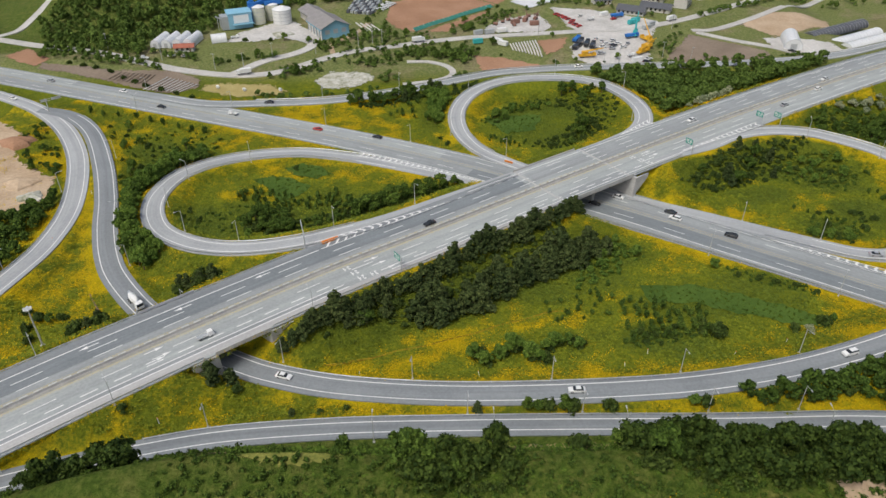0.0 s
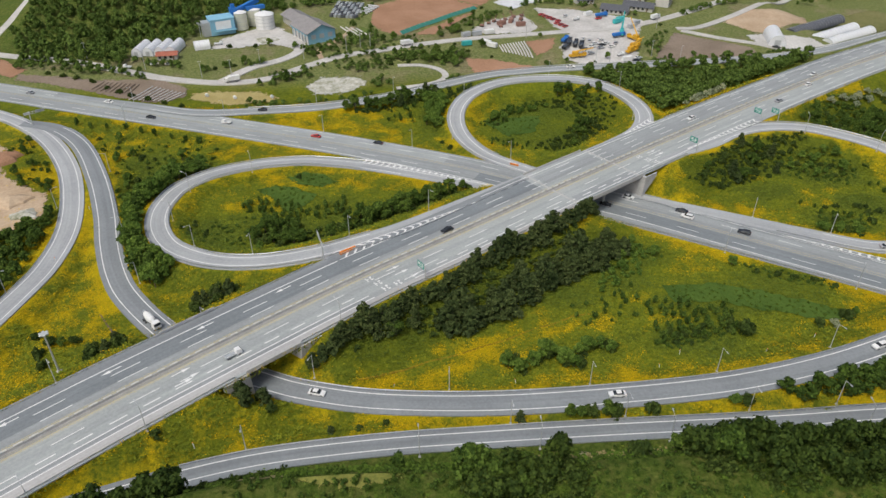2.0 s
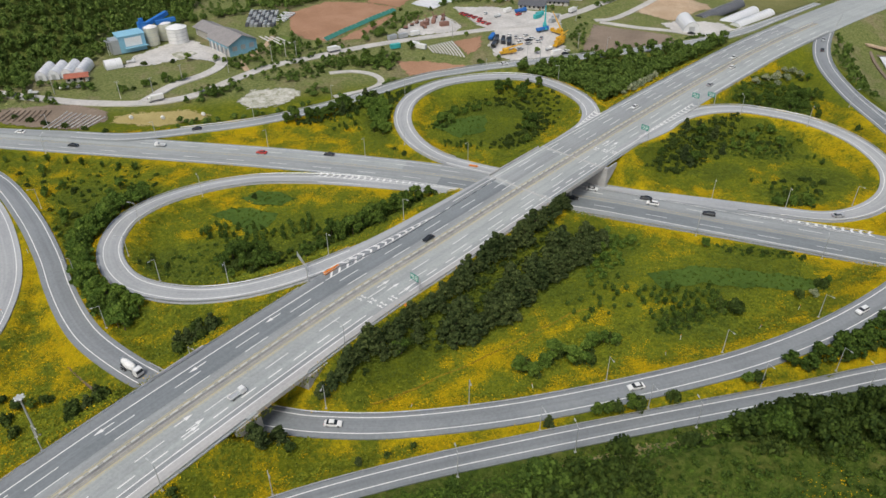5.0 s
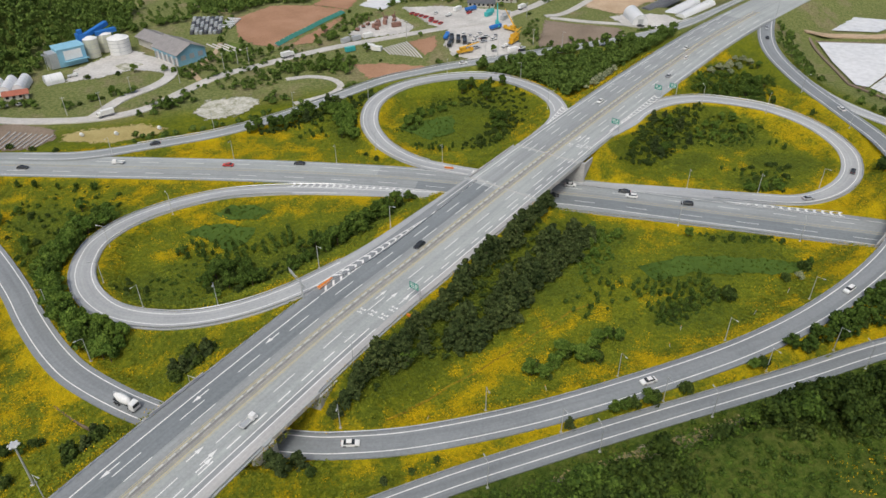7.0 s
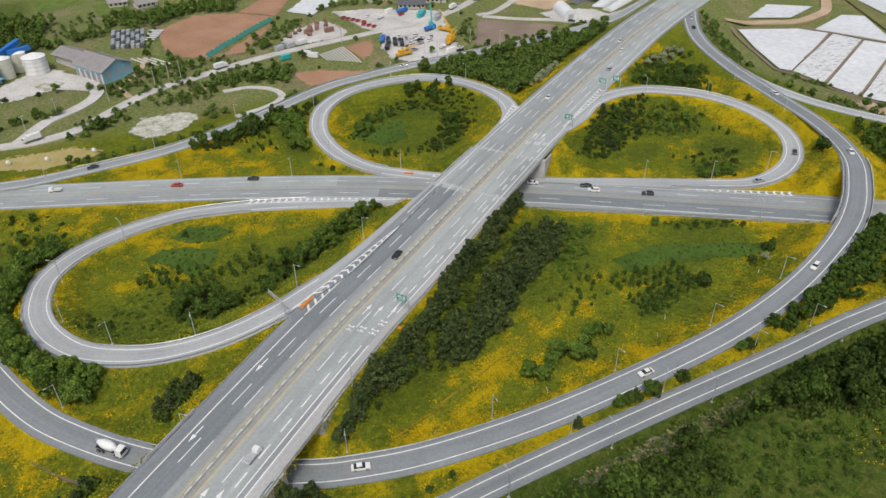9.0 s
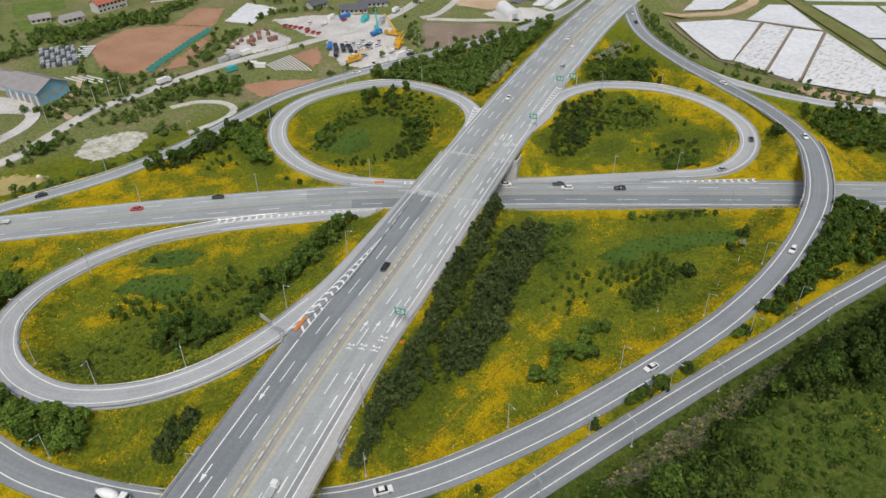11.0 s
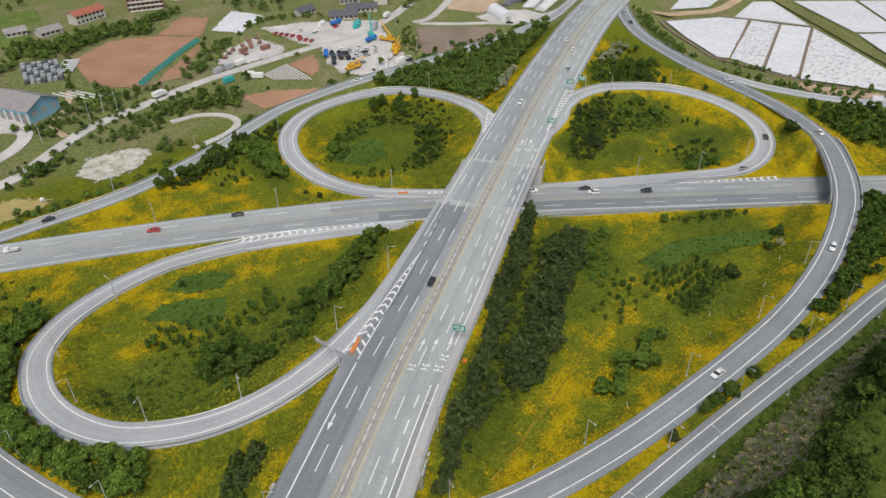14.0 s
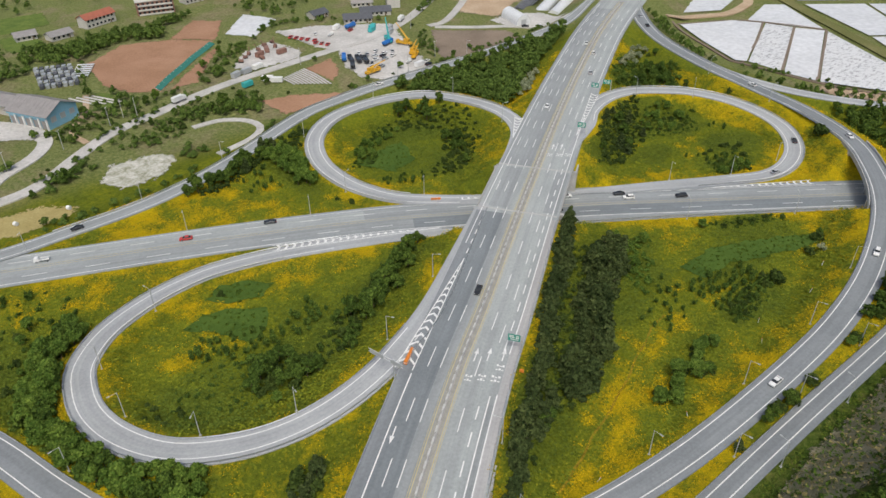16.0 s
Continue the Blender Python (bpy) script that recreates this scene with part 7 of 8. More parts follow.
on_road("white", "rampd", arc_near("rampd", -222, 350), 0.2)
on_road("white", "back", arc_near("back", 75, 385), 0.2)
put("box", pose(-110, 384, ground_at(-110, 384) + 0.62, 0, 0, 200))


# ---------------------------------------------------------------- the works behind the interchange
def silo(x, y, r, h, material, label):
    root = tagged(new("silo"), label, "silo", "storage silos")
    root.matrix_basis = pose(x, y, ground_at(x, y) + 0.3)
    bm = bmesh.new()
    bmesh.ops.create_cone(bm, cap_ends=True, segments=28, radius1=r, radius2=r, depth=h, matrix=pose(0, 0, h / 2))
    part("shell", bm, material, root)
    bm = bmesh.new()
    bmesh.ops.create_cone(bm, cap_ends=True, segments=28, radius1=r * 1.02, radius2=r * 0.25, depth=r * 0.28, matrix=pose(0, 0, h + r * 0.14))
    part("roof_cone", bm, M_WHITE, root)
    for k in (0.25, 0.5, 0.75, 0.98):
        bm = bmesh.new()
        bmesh.ops.create_cone(bm, cap_ends=False, segments=28, radius1=r + 0.06, radius2=r + 0.06, depth=0.22, matrix=pose(0, 0, h * k))
        part("hoop", bm, M_SIGN_BACK, root)
    bm = bmesh.new()
    for k in (-0.3, 0.3):
        tube(bm, (k, -r - 0.25, 0), (k, -r - 0.25, h), 0.05, 0.05, 5)
    part("ladder", bm, M_SIGN_BACK, root)


silo(-104, 471, 6.0, 8.8, M_WHITE, "large white cylindrical storage silo at the works")
silo(-118.5, 469, 4.0, 10.5, M_CREAM, "cream cylindrical storage silo at the works")
silo(-111.5, 477, 4.2, 10.0, M_CREAM, "cream cylindrical storage silo at the works")


def batching_plant():
    root = tagged(new("batching_plant"), "pale blue concrete batching plant with white panels", "factory")
    root.matrix_basis = pose(-130, 463, ground_at(-130, 463) + 0.3, 0, 0, 24)
    box_part("tower", (15, 9, 9.5), pose(0, 0, 4.75), M_SKYBLUE, root, "", 0.1)
    box_part("white_panel", (9.5, 0.3, 5.0), pose(0.5, -4.6, 6.0), M_WHITE, root, "large white cladding panel")
    box_part("canopy", (13, 3.2, 0.4), pose(1.5, -5.8, 3.0, -8, 0, 0), M_SKYBLUE, root, "pale blue canopy")
    box_part("roof", (15.6, 9.6, 0.5), pose(0, 0, 9.9, 4, 0, 0), M_SKYBLUE, root)
    box_part("side_hopper", (4.5, 8, 8.2), pose(-9.6, 0, 4.1), M_SIGN_BACK, root, "grey steel hopper")
    box_part("blue_tower", (4.2, 5, 13.5), pose(9.5, 4, 6.75), M_BLUE, root, "dark blue steel tower", 0.1)
    box_part("tower_cap", (2.4, 2.4, 2.2), pose(9.5, 4, 14.6), M_BLUE, root, "", 0.1)
    bm = bmesh.new()
    for i in range(4):
        tube(bm, (-14 + i * 1.2, -3, 0), (-14 + i * 1.2, -3, 9 - i), 0.18, 0.18, 6)
    tube(bm, (-15, -3, 9), (-9, -3, 5), 0.5, 0.5, 6)
    part("steel_frame", bm, M_SIGN_BACK, root)
    bm = bmesh.new()
    bm_box(bm, (21, 2.6, 2.4), pose(18, 8, 12.2, 0, -11, 20))
    part("conveyor_gallery", bm, M_BLUE, root, "bright blue conveyor gallery")
    bm = bmesh.new()
    bm_box(bm, (12, 2.8, 2.2), pose(24, 5, 11.4, 0, 0, 6))
    part("conveyor_gallery", bm, M_BLUE, root, "bright blue conveyor gallery")
    for x, y in ((16, 8), (24, 10.5), (28, 6), (20, 5)):
        bm = bmesh.new()
        tube(bm, (x, y, 0), (x, y, 11.2), 0.2, 0.2, 6)
        part("gallery_leg", bm, M_BLUE, root)


batching_plant()


def gable(name, root, length, width, eave, rise, wall, roof, overhang=0.6, m=Matrix()):
    """Walls with a gable at both ends and a two-pitch roof with thickness; the ridge runs along x."""
    h, w = length / 2, width / 2
    prof = [(-w, 0), (w, 0), (w, eave), (0, eave + rise), (-w, eave)]
    v = [m @ Vector((x, y, z)) for x in (-h, h) for y, z in prof]
    f = [(4, 3, 2, 1, 0), (5, 6, 7, 8, 9)] + [(i, (i + 1) % 5, 5 + (i + 1) % 5, 5 + i) for i in range(5) if i not in (2, 3)]
    mesh_ob("wall", v, f, wall, root)
    for sgn in (-1, 1):
        a, b = (0, eave + rise + 0.06), (sgn * (w + overhang), eave - rise * overhang / w + 0.06)
        q = [(x, *p) for x in (-h - overhang, h + overhang) for p in (a, b)]
        v = [m @ Vector(p) for p in q] + [m @ Vector((x, y, z + 0.22)) for x, y, z in q]
        f = [(0, 1, 3, 2), (4, 6, 7, 5), (0, 4, 5, 1), (2, 3, 7, 6), (1, 5, 7, 3), (0, 2, 6, 4)]
        ob = mesh_ob("roof_slope", v, f, roof, root)
        n = max(3, int(length / 2.2))
        for i in range(n):   # standing seams
            x = -h + length * (i + 0.5) / n
            mm = m @ Matrix.Translation((x, sgn * w * 0.5, eave + rise * 0.5 + 0.3)) @ Matrix.Rotation(-sgn * math.atan2(rise, w), 4, "X")
            box_part("seam", (0.14, math.hypot(w, rise), 0.1), mm, roof, ob)
    return root


def works_hall():
    root = tagged(new("works_hall"), "large blue shed with a grey sheet roof and open bays", "shed")
    turn = math.degrees(math.atan2(26, -15))
    root.matrix_basis = pose(-71.5, 451.5, ground_at(-74, 452) + 0.2, 0, 0, turn)
    gable("hall", root, 24, 18, 7.0, 4.0, M_SKYBLUE, M_ROOFGREY, 1.2)
    for i in range(5):
        # solid grey panel whose colour stands in for the shade inside a bay
        box_part("painted_bay_shade", (3.4, 0.2, 4.2), pose(-9.6 + i * 4.8, 9.05, 2.1), M_ROOFGREY, root, "shaded open bay")
        box_part("column", (0.7, 0.7, 5.6), pose(-12 + i * 4.8, 9.6, 2.8), M_WHITE, root, "white column")
    box_part("fascia", (24.4, 0.5, 1.4), pose(0, 9.6, 6.2), M_SKYBLUE, root)
    for k in (-5.5, 0, 5.5):
        box_part("end_window", (0.2, 3.0, 2.6), pose(-12.05, k, 4.2), M_SIGN_BACK, root, "grey translucent end panel")
    box_part("annex", (26, 12, 5.6), pose(25.5, -2, 2.8), M_PLASTER, root, "", 0.05)
    gable("annex_roof", root, 27, 13, 0.2, 2.6, M_PLASTER, M_ROOFGREY, 0.8, pose(25.5, -2, 5.6))


works_hall()


def tunnel(x, y, turn, length, width, high, material, label, group):
    root = tagged(new("tunnel_shed"), label, "greenhouse", group)
    root.matrix_basis = pose(x, y, ground_at(x, y) + 0.3, 0, 0, turn)
    rows, n = [], 12
    k = max(2, int(length / 3))
    for i in range(k + 1):
        u = -length / 2 + length * i / k
        rows.append([(u, -math.cos(a) * width / 2, 0.8 + math.sin(a) * (high - 0.8) if 0 < j < n else 0) for j, a in enumerate(np.linspace(0, math.pi, n + 1))])
    loft("cover", rows, material, root)
    for i in range(k + 1):
        u = -length / 2 + length * i / k
        bm = bmesh.new()
        pts = [Vector((u, -math.cos(a) * (width / 2 + 0.04), 0.8 + math.sin(a) * (high - 0.74))) for a in np.linspace(0, math.pi, 9)]
        for p, q in zip(pts, pts[1:]):
            tube(bm, p, q, 0.06, 0.06, 5)
        part("hoop", bm, M_SIGN_BACK, root)
    box_part("door", (0.1, width * 0.35, high * 0.55), pose(-length / 2 - 0.06, 0, high * 0.28), M_SIGN_BACK, root, "grey end door")


for i in range(4):
    tunnel(-171 + i * 6.4, 431 + i * 0.6, 84, 17, 6.0, 5.0, M_FILMWHITE, "white round-roofed storage tent", "storage tents")
tunnel(-137, 436, 20, 9, 7, 4.6, M_FILMWHITE, "small white round-roofed shed", "storage tents")
tunnel(258, 443, 30, 50, 8.5, 4.6, M_FILMWHITE, "long white plastic greenhouse tunnel", "greenhouse tunnels")
tunnel(263, 432, 29, 46, 8.5, 4.6, M_FILMWHITE, "long white plastic greenhouse tunnel", "greenhouse tunnels")
tunnel(252, 454, 30, 54, 9, 4.2, M_ROOFDARK, "long dark shade-net greenhouse tunnel", "greenhouse tunnels")
tunnel(210, 423, 74, 22, 10, 6.2, M_FILMWHITE, "white round-roofed barn tent", "greenhouse tunnels")


def house(x, y, turn, length, width, storeys, wall, roof, label, flat=False):
    root = tagged(new("house"), label, "house", "village houses")
    root.matrix_basis = pose(x, y, ground_at(x, y) + 0.1, 0, 0, turn)
    e = storeys * 2.9
    if flat:
        box_part("wall", (length, width, e), pose(0, 0, e / 2), wall, root, "", 0.05)
        box_part("roof", (length + 0.6, width + 0.6, 0.4), pose(0, 0, e + 0.2), roof, root)
        for k in range(storeys):
            box_part("balcony", (length * 0.9, 1.0, 0.9), pose(0, -width / 2 - 0.5, k * 2.9 + 0.6), M_PLASTER, root, "pale balcony band")
    else:
        gable("house", root, length, width, e, width * 0.26, wall, roof, 0.7)
    for k in range(storeys):
        for i in range(int(length / 3)):
            xx = -length / 2 + 1.6 + i * 3
            for sgn in (-1, 1):
                win = box_part("window", (1.5, 0.12, 1.3), pose(xx, sgn * (width / 2 + 0.03), k * 2.9 + 1.7), M_GLASS_DARK, root, "dark window pane")
                box_part("sill", (1.7, 0.22, 0.12), pose(xx, sgn * (width / 2 + 0.08), k * 2.9 + 0.98), M_PLASTER, win)
    box_part("door", (1.0, 0.12, 2.1), pose(length * 0.32, -width / 2 - 0.05, 1.05), M_WOOD, root)


for args in ((-6, 588, 22, 22, 9, 2, M_PLASTER, M_ROOFRED, "white house with a red tiled roof"), (33, 590, -14, 24, 11, 3, M_BRICK, M_PLASTER, "brown brick three-storey house with pale bands", True), (-33, 574, 15, 14, 8, 1, M_PLASTER, M_ROOFGREY, "low white farmhouse with a grey roof"),
             (128, 486, -28, 18, 9, 1, M_PLASTER, M_ROOFDARK, "low workshop with a dark roof"), (146, 492, -28, 20, 9, 1, M_PLASTER, M_ROOFDARK, "low workshop with a dark roof"), (166, 500, 60, 13, 9, 2, M_PLASTER, M_ROOFGREY, "pale two-storey house with a grey roof"),
             (150, 515, -25, 14, 9, 1, M_PLASTER, M_ROOFGREY, "pale farmhouse with a grey roof"), (186, 520, 30, 16, 9, 1, M_PLASTER, M_ROOFGREY, "pale farmhouse with a grey roof"), (205, 535, 30, 14, 9, 1, M_BRICK, M_ROOFDARK, "brick farmhouse with a dark roof"), (112, 510, 10, 12, 8, 1, M_PLASTER, M_ROOFDARK, "low farmhouse with a dark roof"),
             (-50, 585, 0, 12, 8, 1, M_PLASTER, M_ROOFGREY, "low farmhouse with a grey roof"), (62, 600, 10, 14, 9, 2, M_PLASTER, M_ROOFGREY, "pale two-storey house with a grey roof"), (-153, 419, 6, 11, 5, 1, M_PLASTER, M_ROOFRED, "low shed with a faded red roof"), (-292, 452, 25, 16, 8, 1, M_SKYBLUE, M_NET, "low shed with a pale green roof"), (240, 556, 25, 16, 9, 1, M_PLASTER, M_ROOFGREY, "pale farmhouse with a grey roof")):
    house(*args)


# ---------------------------------------------------------------- yards: trucks, cranes, containers, stacks
def yard_truck(material, colour):
    root = tagged(new("dump_truck"), f"{colour} heavy truck parked in the yard", "truck", "yard trucks")
    profile_part("cab", [(2.6, 0.7), (4.4, 0.7), (4.45, 1.6), (4.2, 2.8), (2.65, 2.85)], 1.2, material, root, 0.1)
    profile_part("windscreen", [(4.25, 1.7), (4.5, 1.68), (4.3, 2.55), (4.1, 2.58)], 1.05, M_GLASS_DARK, root, 0.06, "dark windscreen")
    profile_part("bed", [(-4.2, 1.0), (2.3, 1.0), (2.4, 2.4), (-4.4, 2.4)], 1.25, material, root)
    box_part("chassis", (8.4, 1.0, 0.35), pose(0, 0, 0.8), M_BLACK, root)
    for x in (-3.0, -1.8, 3.4):
        for y in (-1.02, 1.02):
            wheel(root, x, y, 0.5, 0.3)
    return root


def crane_truck(material, colour, boom):
    root = tagged(new("crane_truck"), f"{colour} mobile crane truck parked in the yard", "crane", "yard cranes")
    box_part("carrier", (10, 2.5, 1.1), pose(0, 0, 1.2), material, root, "", 0.1)
    profile_part("cab", [(3.6, 1.0), (5.2, 1.0), (5.25, 1.8), (5.0, 2.6), (3.65, 2.6)], 1.15, material, root, 0.1)
    box_part("turret", (3.2, 2.4, 1.7), pose(-1.5, 0, 2.6), material, root, "", 0.1)
    bm = bmesh.new()
    a = Vector((-2.4, 0, 3.2))
    b = a + Vector((math.cos(boom) * 12, 0, math.sin(boom) * 12))
    tube(bm, a, a.lerp(b, 0.6), 0.55, 0.5, 4)
    tube(bm, a.lerp(b, 0.55), b, 0.38, 0.32, 4)
    part("boom", bm, material, root)
    for x in (-3.8, -2.6, 2.4, 3.8):
        for y in (-1.05, 1.05):
            wheel(root, x, y, 0.55, 0.32)
    return root


def container(material, colour):
    root = tagged(new("container"), f"{colour} steel container standing on the ground", "container", "containers")
    box_part("box", (6.0, 2.4, 2.5), pose(0, 0, 1.25), material, root, "", 0.04)
    for i in range(9):
        for sgn in (-1, 1):
            box_part("rib", (0.16, 0.08, 2.2), pose(-2.7 + i * 0.675, sgn * 1.22, 1.25), material, root)
    box_part("door", (0.06, 2.1, 2.2), pose(3.02, 0, 1.25), M_SIGN_BACK, root)
    return root


KIND = {"red": yard_truck(M_RED, "red"), "dark": yard_truck(M_BLACK, "dark blue-black"), "blue": yard_truck(M_BLUE, "blue"), "teal_crane": crane_truck(M_TEAL, "teal", 1.0), "yellow_crane": crane_truck(M_YELLOWPAINT, "yellow", 0.12), "yellow_crane_up": crane_truck(M_YELLOWPAINT, "yellow", 0.9),
        "grey_box": container(M_SIGN_BACK, "grey"), "white_box": container(M_WHITE, "white"), "teal_box": container(M_TEAL, "teal"), "rust_box": container(M_BRICK, "rusty brown")}
SEEN = set()


def stand(kind, x, y, turn, lift=0.55):
    m = pose(x, y, ground_at(x, y) + lift, 0, 0, turn)
    if kind in CARS:
        return put(kind, m)
    if kind in SEEN:
        return copy_thing(KIND[kind], m)
    SEEN.add(kind)
    KIND[kind].matrix_basis = m


for kind, x, y, turn in (("red", 79, 479, 40), ("red", 81, 475.5, 40), ("red", 83, 472, 40), ("red", 77, 482.5, 40), ("red", 85.5, 468, 40), ("red", 88, 457, 42), ("dark", 90, 419, 70), ("dark", 80, 417, 60), ("white", 106, 424, 15), ("black", 103, 421, 15), ("white", 108, 418, 20), ("silver", 112, 424, 60), ("red", 84, 464, 42), ("red", 86, 460.5, 42), ("red", 113, 471, 30), ("blue", 116, 476, 20), ("white_box", 108, 480, 30), ("teal_box", 126, 466, 30), ("teal_box", 123, 462, 30), ("blue", 117, 436, 20), ("teal_crane", 120, 440, 70), ("dark", 84, 425, 70), ("dark", 87, 422, 70), ("blue", 82, 429, 60),
                         ("yellow_crane", 121, 416, 40), ("yellow_crane", 118, 410, 40), ("yellow_crane_up", 125, 430, 120), ("yellow_crane", 84, 403, 10), ("grey_box", 23, 444, 30), ("grey_box", 30, 446, 20), ("white_box", 38, 449, 18), ("white_box", 34, 429, -40), ("white_box", 37, 424, -40), ("teal_box", 22, 428, 15), ("rust_box", 48, 466, 30), ("rust_box", 55, 471, 70), ("rust_box", 60, 462, 10), ("white_box", 112, 398, 15), ("grey_box", 130, 452, 35), ("grey_box", 134, 458, 35),
                         ("white", 94, 432, 60), ("silver", 97, 428, 70), ("black", 92, 427, 60), ("white_suv", 99, 423, 20), ("white", 96, 418, 15), ("silver", 101, 416, 10), ("black", 91, 414, 60), ("white", 104, 430, 40), ("white_suv", 88, 410, 20), ("silver", 93, 408, 15), ("dark_suv", 117, 396, 10), ("white", 119, 400, 20), ("pickup", 110, 405, 30), ("pickup", 98, 470, 30), ("white", 92, 478, 60), ("black", 205, 409, -35), ("white", 214, 404, -35), ("box", 150, 468, 35), ("pickup", -128, 440, 20), ("white_suv", -158, 409, 10), ("silver", -150, 409, 30), ("pickup", -172, 405, 160), ("box", -14, 430, 20)):
    stand(kind, x, y, turn)


def scrap(x, y, turn, s):
    root = tagged(new("scrap_machine"), "rusty brown disused drilling machine in the yard", "machine", "scrap machines")
    root.matrix_basis = pose(x, y, ground_at(x, y) + 0.4, 0, 0, turn)
    box_part("body", (2.6 * s, 1.6 * s, 1.4 * s), pose(0, 0, 0.9 * s), M_BRICK, root, "", 0.08)
    bm = bmesh.new()
    tube(bm, (1.0 * s, 0, 1.2 * s), (1.8 * s, 0, 4.2 * s), 0.22 * s, 0.18 * s, 6)
    tube(bm, (1.8 * s, 0, 4.2 * s), (3.2 * s, 0.2, 3.0 * s), 0.16 * s, 0.14 * s, 6)
    part("arm", bm, M_BRICK, root)
    for y0 in (-0.8, 0.8):
        box_part("track", (2.8 * s, 0.4 * s, 0.6 * s), pose(0, y0 * s, 0.3 * s), M_RUBBER, root, "", 0.1)


for i, (x, y) in enumerate(((40, 468), (44, 472), (47, 461), (52, 476), (58, 480), (62, 474), (64, 482), (35, 463))):
    scrap(x, y, i * 47, 0.9 + 0.12 * (i % 3))


# crate stacks and frames below the ploughed field
for i in range(7):
    for j in range(6):
        x, y = -63 + i * 2.7 + j * 0.7, 492 + j * 5.4 - i * 0.8
        root = tagged(new("crate_stack"), "grey stacked crates on the ground", "crates", "crate stacks")
        root.matrix_basis = pose(x, y, ground_at(x, y), 0, 0, -20)
        for k in range(2):
            box_part("crate", (2.0, 3.4, 0.9), pose(0, 0, 0.5 + k * 1.0), M_SIGN_BACK if (i + j) % 3 else M_ROOFDARK, root, "", 0.05)
for i in range(6):
    x, y = -43 + i * 1.5, 496 + i * 3
    root = tagged(new("growing_bench"), "pale framed growing bench with plants", "bench", "growing benches")
    root.matrix_basis = pose(x, y, ground_at(x, y), 0, 0, -30)
    box_part("top", (9, 1.6, 0.2), pose(0, 0, 1.0), M_FILMWHITE, root)
    for a in (-4, 0, 4):
        box_part("leg", (0.15, 1.4, 1.0), pose(a, 0, 0.5), M_SIGN_BACK, root)


def net_fence(pts, high):
    root = tagged(new("net_fence"), "green mesh fence along the ploughed field", "fence")
    for (x0, y0), (x1, y1) in zip(pts, pts[1:]):
        n = max(1, int(math.hypot(x1 - x0, y1 - y0) / 4))
        for i in range(n):
            a, b = (x0 + (x1 - x0) * i / n, y0 + (y1 - y0) * i / n), (x0 + (x1 - x0) * (i + 1) / n, y0 + (y1 - y0) * (i + 1) / n)
            za, zb = ground_at(*a) + 0.3, ground_at(*b) + 0.3
            rows = [[(p[0] + k * 0.05, p[1], z), (p[0] + k * 0.05 - 2.2, p[1] + 2.0, z + high)] for p, z in ((a, za), (b, zb)) for k in (0, 1)]
            v = rows[0] + rows[2] + rows[1] + rows[3]
            mesh_ob("net_panel", v, [(0, 2, 3, 1), (4, 5, 7, 6), (0, 1, 5, 4), (2, 6, 7, 3), (1, 3, 7, 5), (0, 4, 6, 2)], M_NET, root)
            bm = bmesh.new()
            tube(bm, (a[0], a[1], za - 0.6), (a[0] - 2.2, a[1] + 2.0, za + high + 0.2), 0.08, 0.08, 5)
            part("post", bm, M_POLE, root)


net_fence([(-16, 450), (-3, 464), (16, 483), (36, 501)], 1.5)


def film_rows(name, rows, material, label, width=0.9):
    """Raised ridges, each its own part of one plot."""
    root = tagged(new(name), label, "crop rows")
    for (x0, y0), (x1, y1) in rows:
        n = max(2, int(math.hypot(x1 - x0, y1 - y0) / 3))
        d = Vector((y0 - y1, x1 - x0)).normalized() * width / 2
        rings = []
        for i in range(n + 1):
            x, y = x0 + (x1 - x0) * i / n, y0 + (y1 - y0) * i / n
            z = ground_at(x, y) + 0.45
            rings.append([(x - d.x, y - d.y, z), (x - d.x * 0.5, y - d.y * 0.5, z + 0.35), (x + d.x * 0.5, y + d.y * 0.5, z + 0.35), (x + d.x, y + d.y, z)])
        loft("ridge", rings, material, root)


film_rows("mulch_rows", [((41.5 + i * 1.75, 426 + i * 0.62), (42.5 + i * 1.75, 414.5 - i * 1.15)) for i in range(10)], M_FILM, "rows of pale plastic film over soil ridges")
film_rows("field_rows", [((-160 + i * 2.6, 364.5 - i * 0.5), (-152 + i * 2.4, 381 - i * 1.3)) for i in range(9)], M_FILM, "pale ridged rows of a vegetable plot", 0.5)
film_rows("field_rows", [((-184 + i * 2.6, 379 - i * 0.9), (-180 + i * 2.5, 388 - i * 0.5)) for i in range(9)], M_BROWN, "brown ridged rows of a vegetable plot", 0.8)
film_rows("field_rows", [((-47 + i * 3.4, 452 - i * 1.0), (-56 + i * 3.4, 470 - i * 1.4)) for i in range(4)], M_PLASTER, "pale raised garden beds in rows", 1.2)


def bale(x, y, r=0.85):
    root = tagged(new("hay_bale"), "white wrapped round hay bale", "hay bale", "hay bales")
    root.matrix_basis = pose(x, y, ground_at(x, y) + 0.4, 0, 0, 30)
    bm = bmesh.new()
    bmesh.ops.create_cone(bm, cap_ends=True, segments=18, radius1=r, radius2=r, depth=1.5, matrix=pose(0, 0, r, 90, 0, 0))
    bmesh.ops.bevel(bm, geom=bm.edges[:], offset=0.1, segments=2, affect="EDGES")
    part("wrapping", bm, M_WHITE, root)


for x, y in ((-120, 365), (-105, 361.5), (-86, 362)):
    bale(x, y)


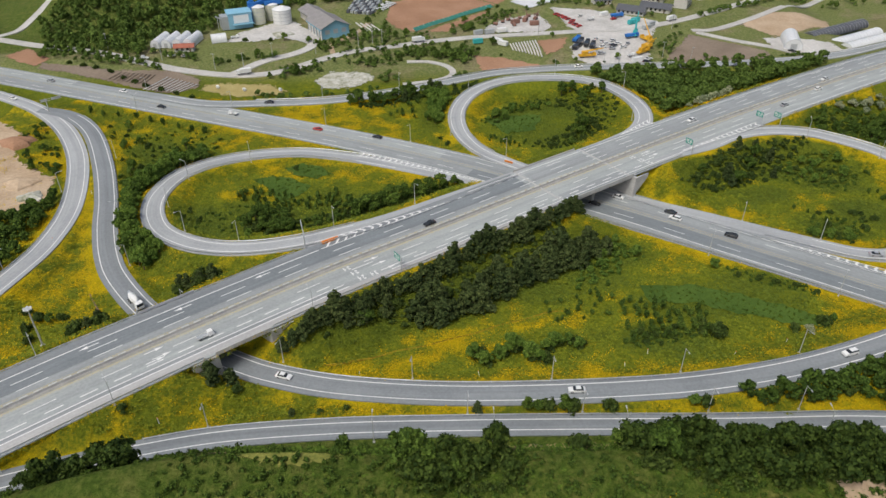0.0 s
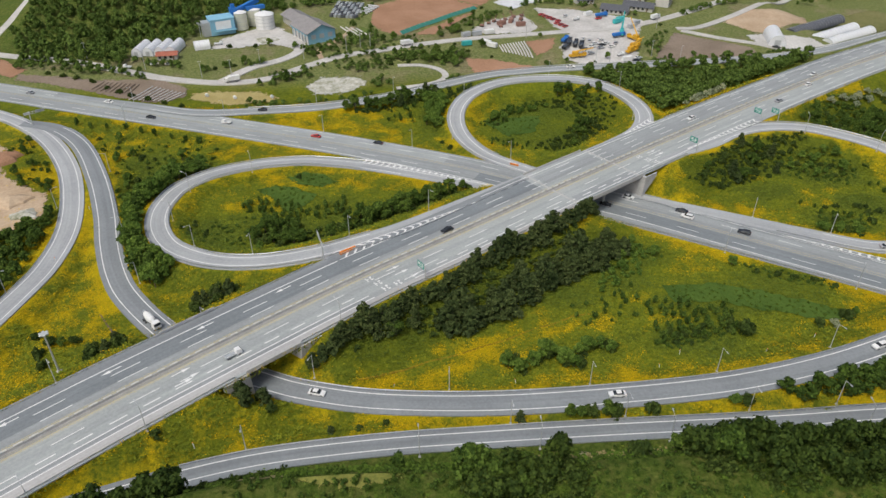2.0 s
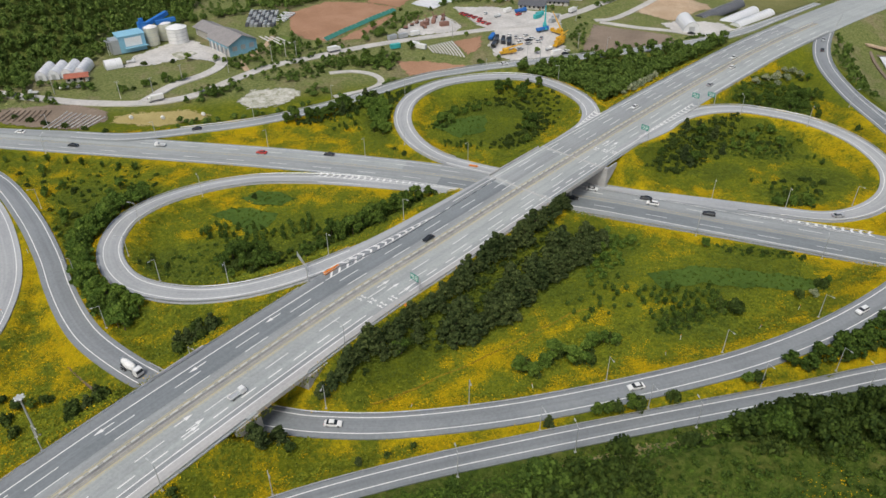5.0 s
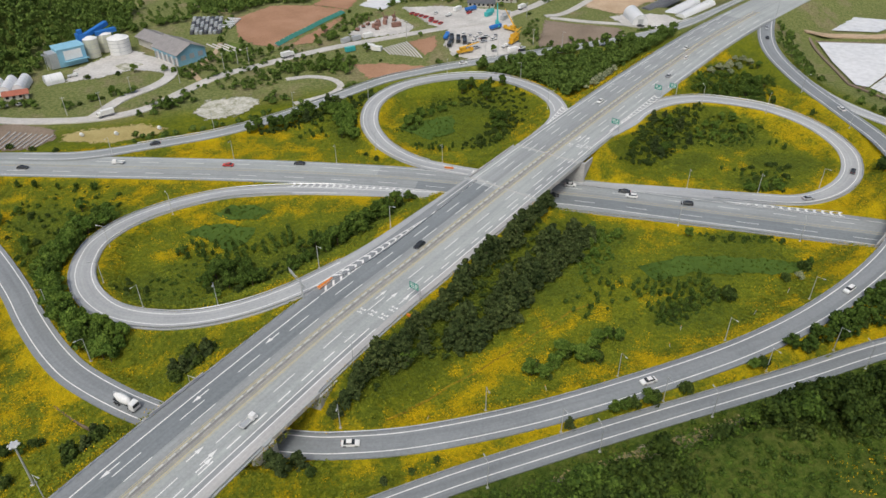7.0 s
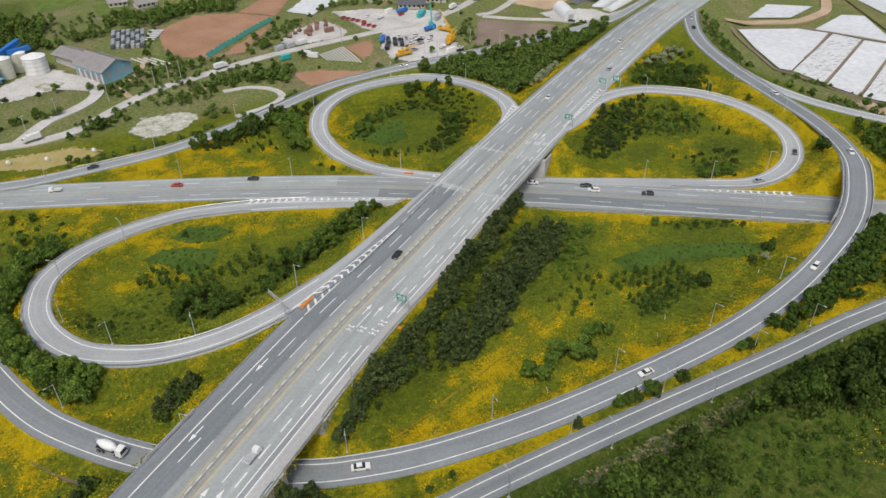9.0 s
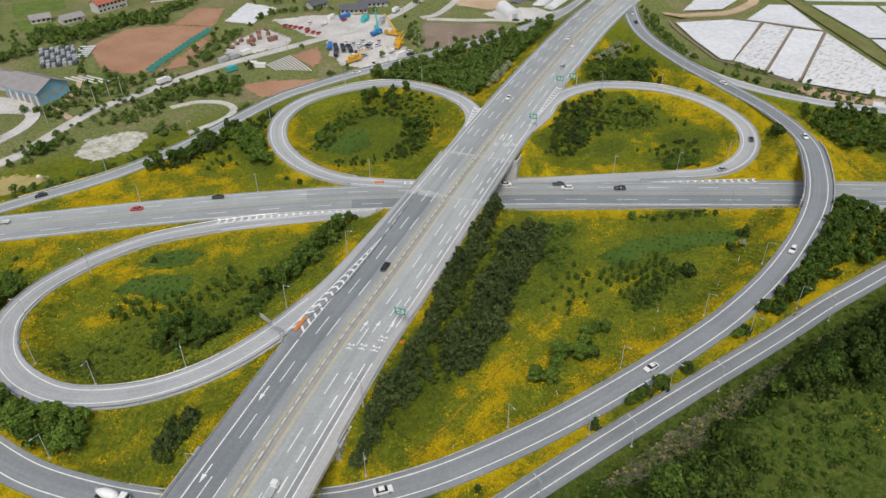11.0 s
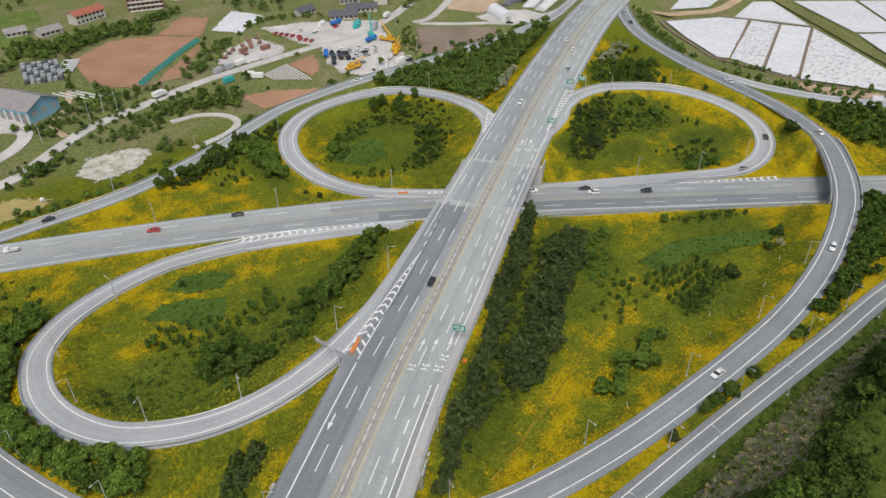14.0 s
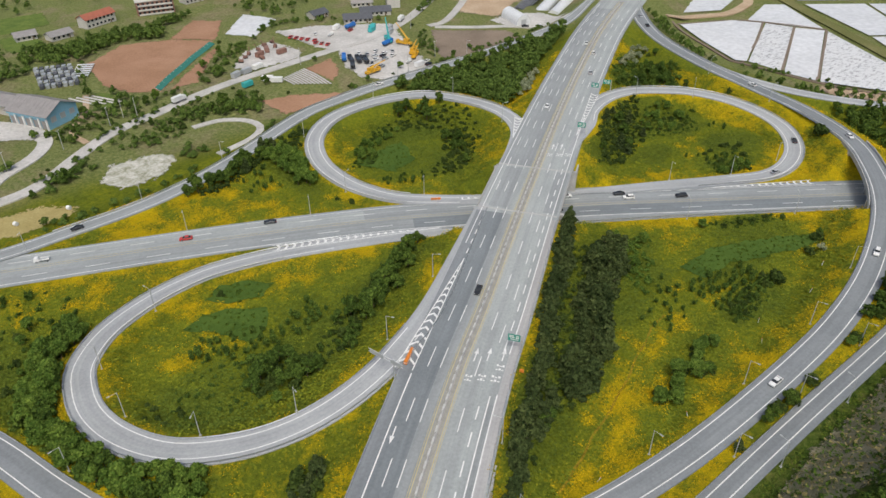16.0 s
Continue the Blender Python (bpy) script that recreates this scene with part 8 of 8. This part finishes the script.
# rubble and tarpaulin in the excavation, ditch lining in the meadow
def heap(x, y, r, h, material, label, name="soil_mound"):
    v, f = [], []
    n = 14
    for i in range(6):
        k = i / 5
        for j in range(n):
            a = 2 * math.pi * j / n
            rr = r * k * (1 + 0.18 * math.sin(3 * a + x) + 0.1 * math.sin(7 * a + y))
            v.append((x + rr * math.cos(a), y + rr * math.sin(a) * 0.8, ground_at(x, y) + 0.2 + h * (1 - k * k) - (1.2 if i == 5 else 0)))
    f = [(i * n + j, (i + 1) * n + j, (i + 1) * n + (j + 1) % n, i * n + (j + 1) % n) for i in range(5) for j in range(n)]
    tagged(mesh_ob(name, v, f, material), label, "heap")


heap(-166, 250, 6, 1.8, M_GRAVEL, "heap of pale rubble beside the ramp")
heap(-176, 262, 8, 2.2, M_SAND, "heap of bare sandy soil")
heap(-196, 300, 9, 2.6, M_TILLED, "heap of orange soil in the excavation")
heap(-205, 280, 10, 2.0, M_SAND, "heap of bare sandy soil")
heap(-100, 447, 8, 1.4, M_GRAVEL, "low heap of aggregate in the works yard")
M_DITCH = speckled("dry_ditch", (0.08, 0.075, 0.012), (0.4, 0.27, 0.02), 0.9, 2.5, 0.95)
M_DRYBANK = speckled("dry_bank", (0.16, 0.155, 0.075), (0.36, 0.31, 0.2), 0.25, 1.6, 0.95, bump=0.7, dist=0.4)
M_STRAWGRASS = speckled("yellowing_grass", (0.11, 0.135, 0.028), (0.25, 0.24, 0.06), 0.2, 1.6, 0.95, bump=0.7, dist=0.4)
ragged(M_DRYBANK, 0.6)
ragged(M_STRAWGRASS, 0.35)
patch("clearing", [(-6, 117.5), (16, 120), (60, 120), (100, 119), (98, 115.5), (62, 113), (34, 107), (6, 101), (-4, 106)], M_DRYBANK, "dry brown grass on the cut bank", "clearing", 0.2)
patch("clearing", [(-44, 107), (-30, 109), (-17, 108), (-13, 99), (-30, 93), (-46, 96)], M_STRAWGRASS, "yellowing grass on the bank", "clearing", 0.2)
patch("clearing", [(-60, 110), (-48, 110), (-44, 103), (-58, 102)], M_HAY, "tawny dry grass on the bank", "clearing", 0.26)
patch("clearing", [(78, 94), (84, 96), (93, 94), (96, 88), (88, 86), (80, 89)], M_SAND, "bare eroded soil on the cut bank", "clearing", 0.25)
patch("clearing", [(-52, 195), (-47, 199), (-38, 204), (-37, 202), (-44, 195), (-50, 191), (-56, 189)], M_GRAVEL, "pale gravel patch beside the loop ramp", "clearing", 0.25)
lane("ditch", [(-37, 150), (-31, 151.1), (-26, 153.2), (-20, 154.8), (-14, 157.6), (-6, 159.6), (3, 163.2), (10, 165.4), (18, 169.3), (25, 171.4), (32, 174.7), (40, 176)], 0.6, M_DITCH, "narrow dry earth ditch in the meadow", 0.1)
lane("ditch", [(-117, 187), (-112, 180), (-106, 172), (-102, 166)], 0.5, M_WOOD, "narrow dark ditch beside the highway", 0.15)
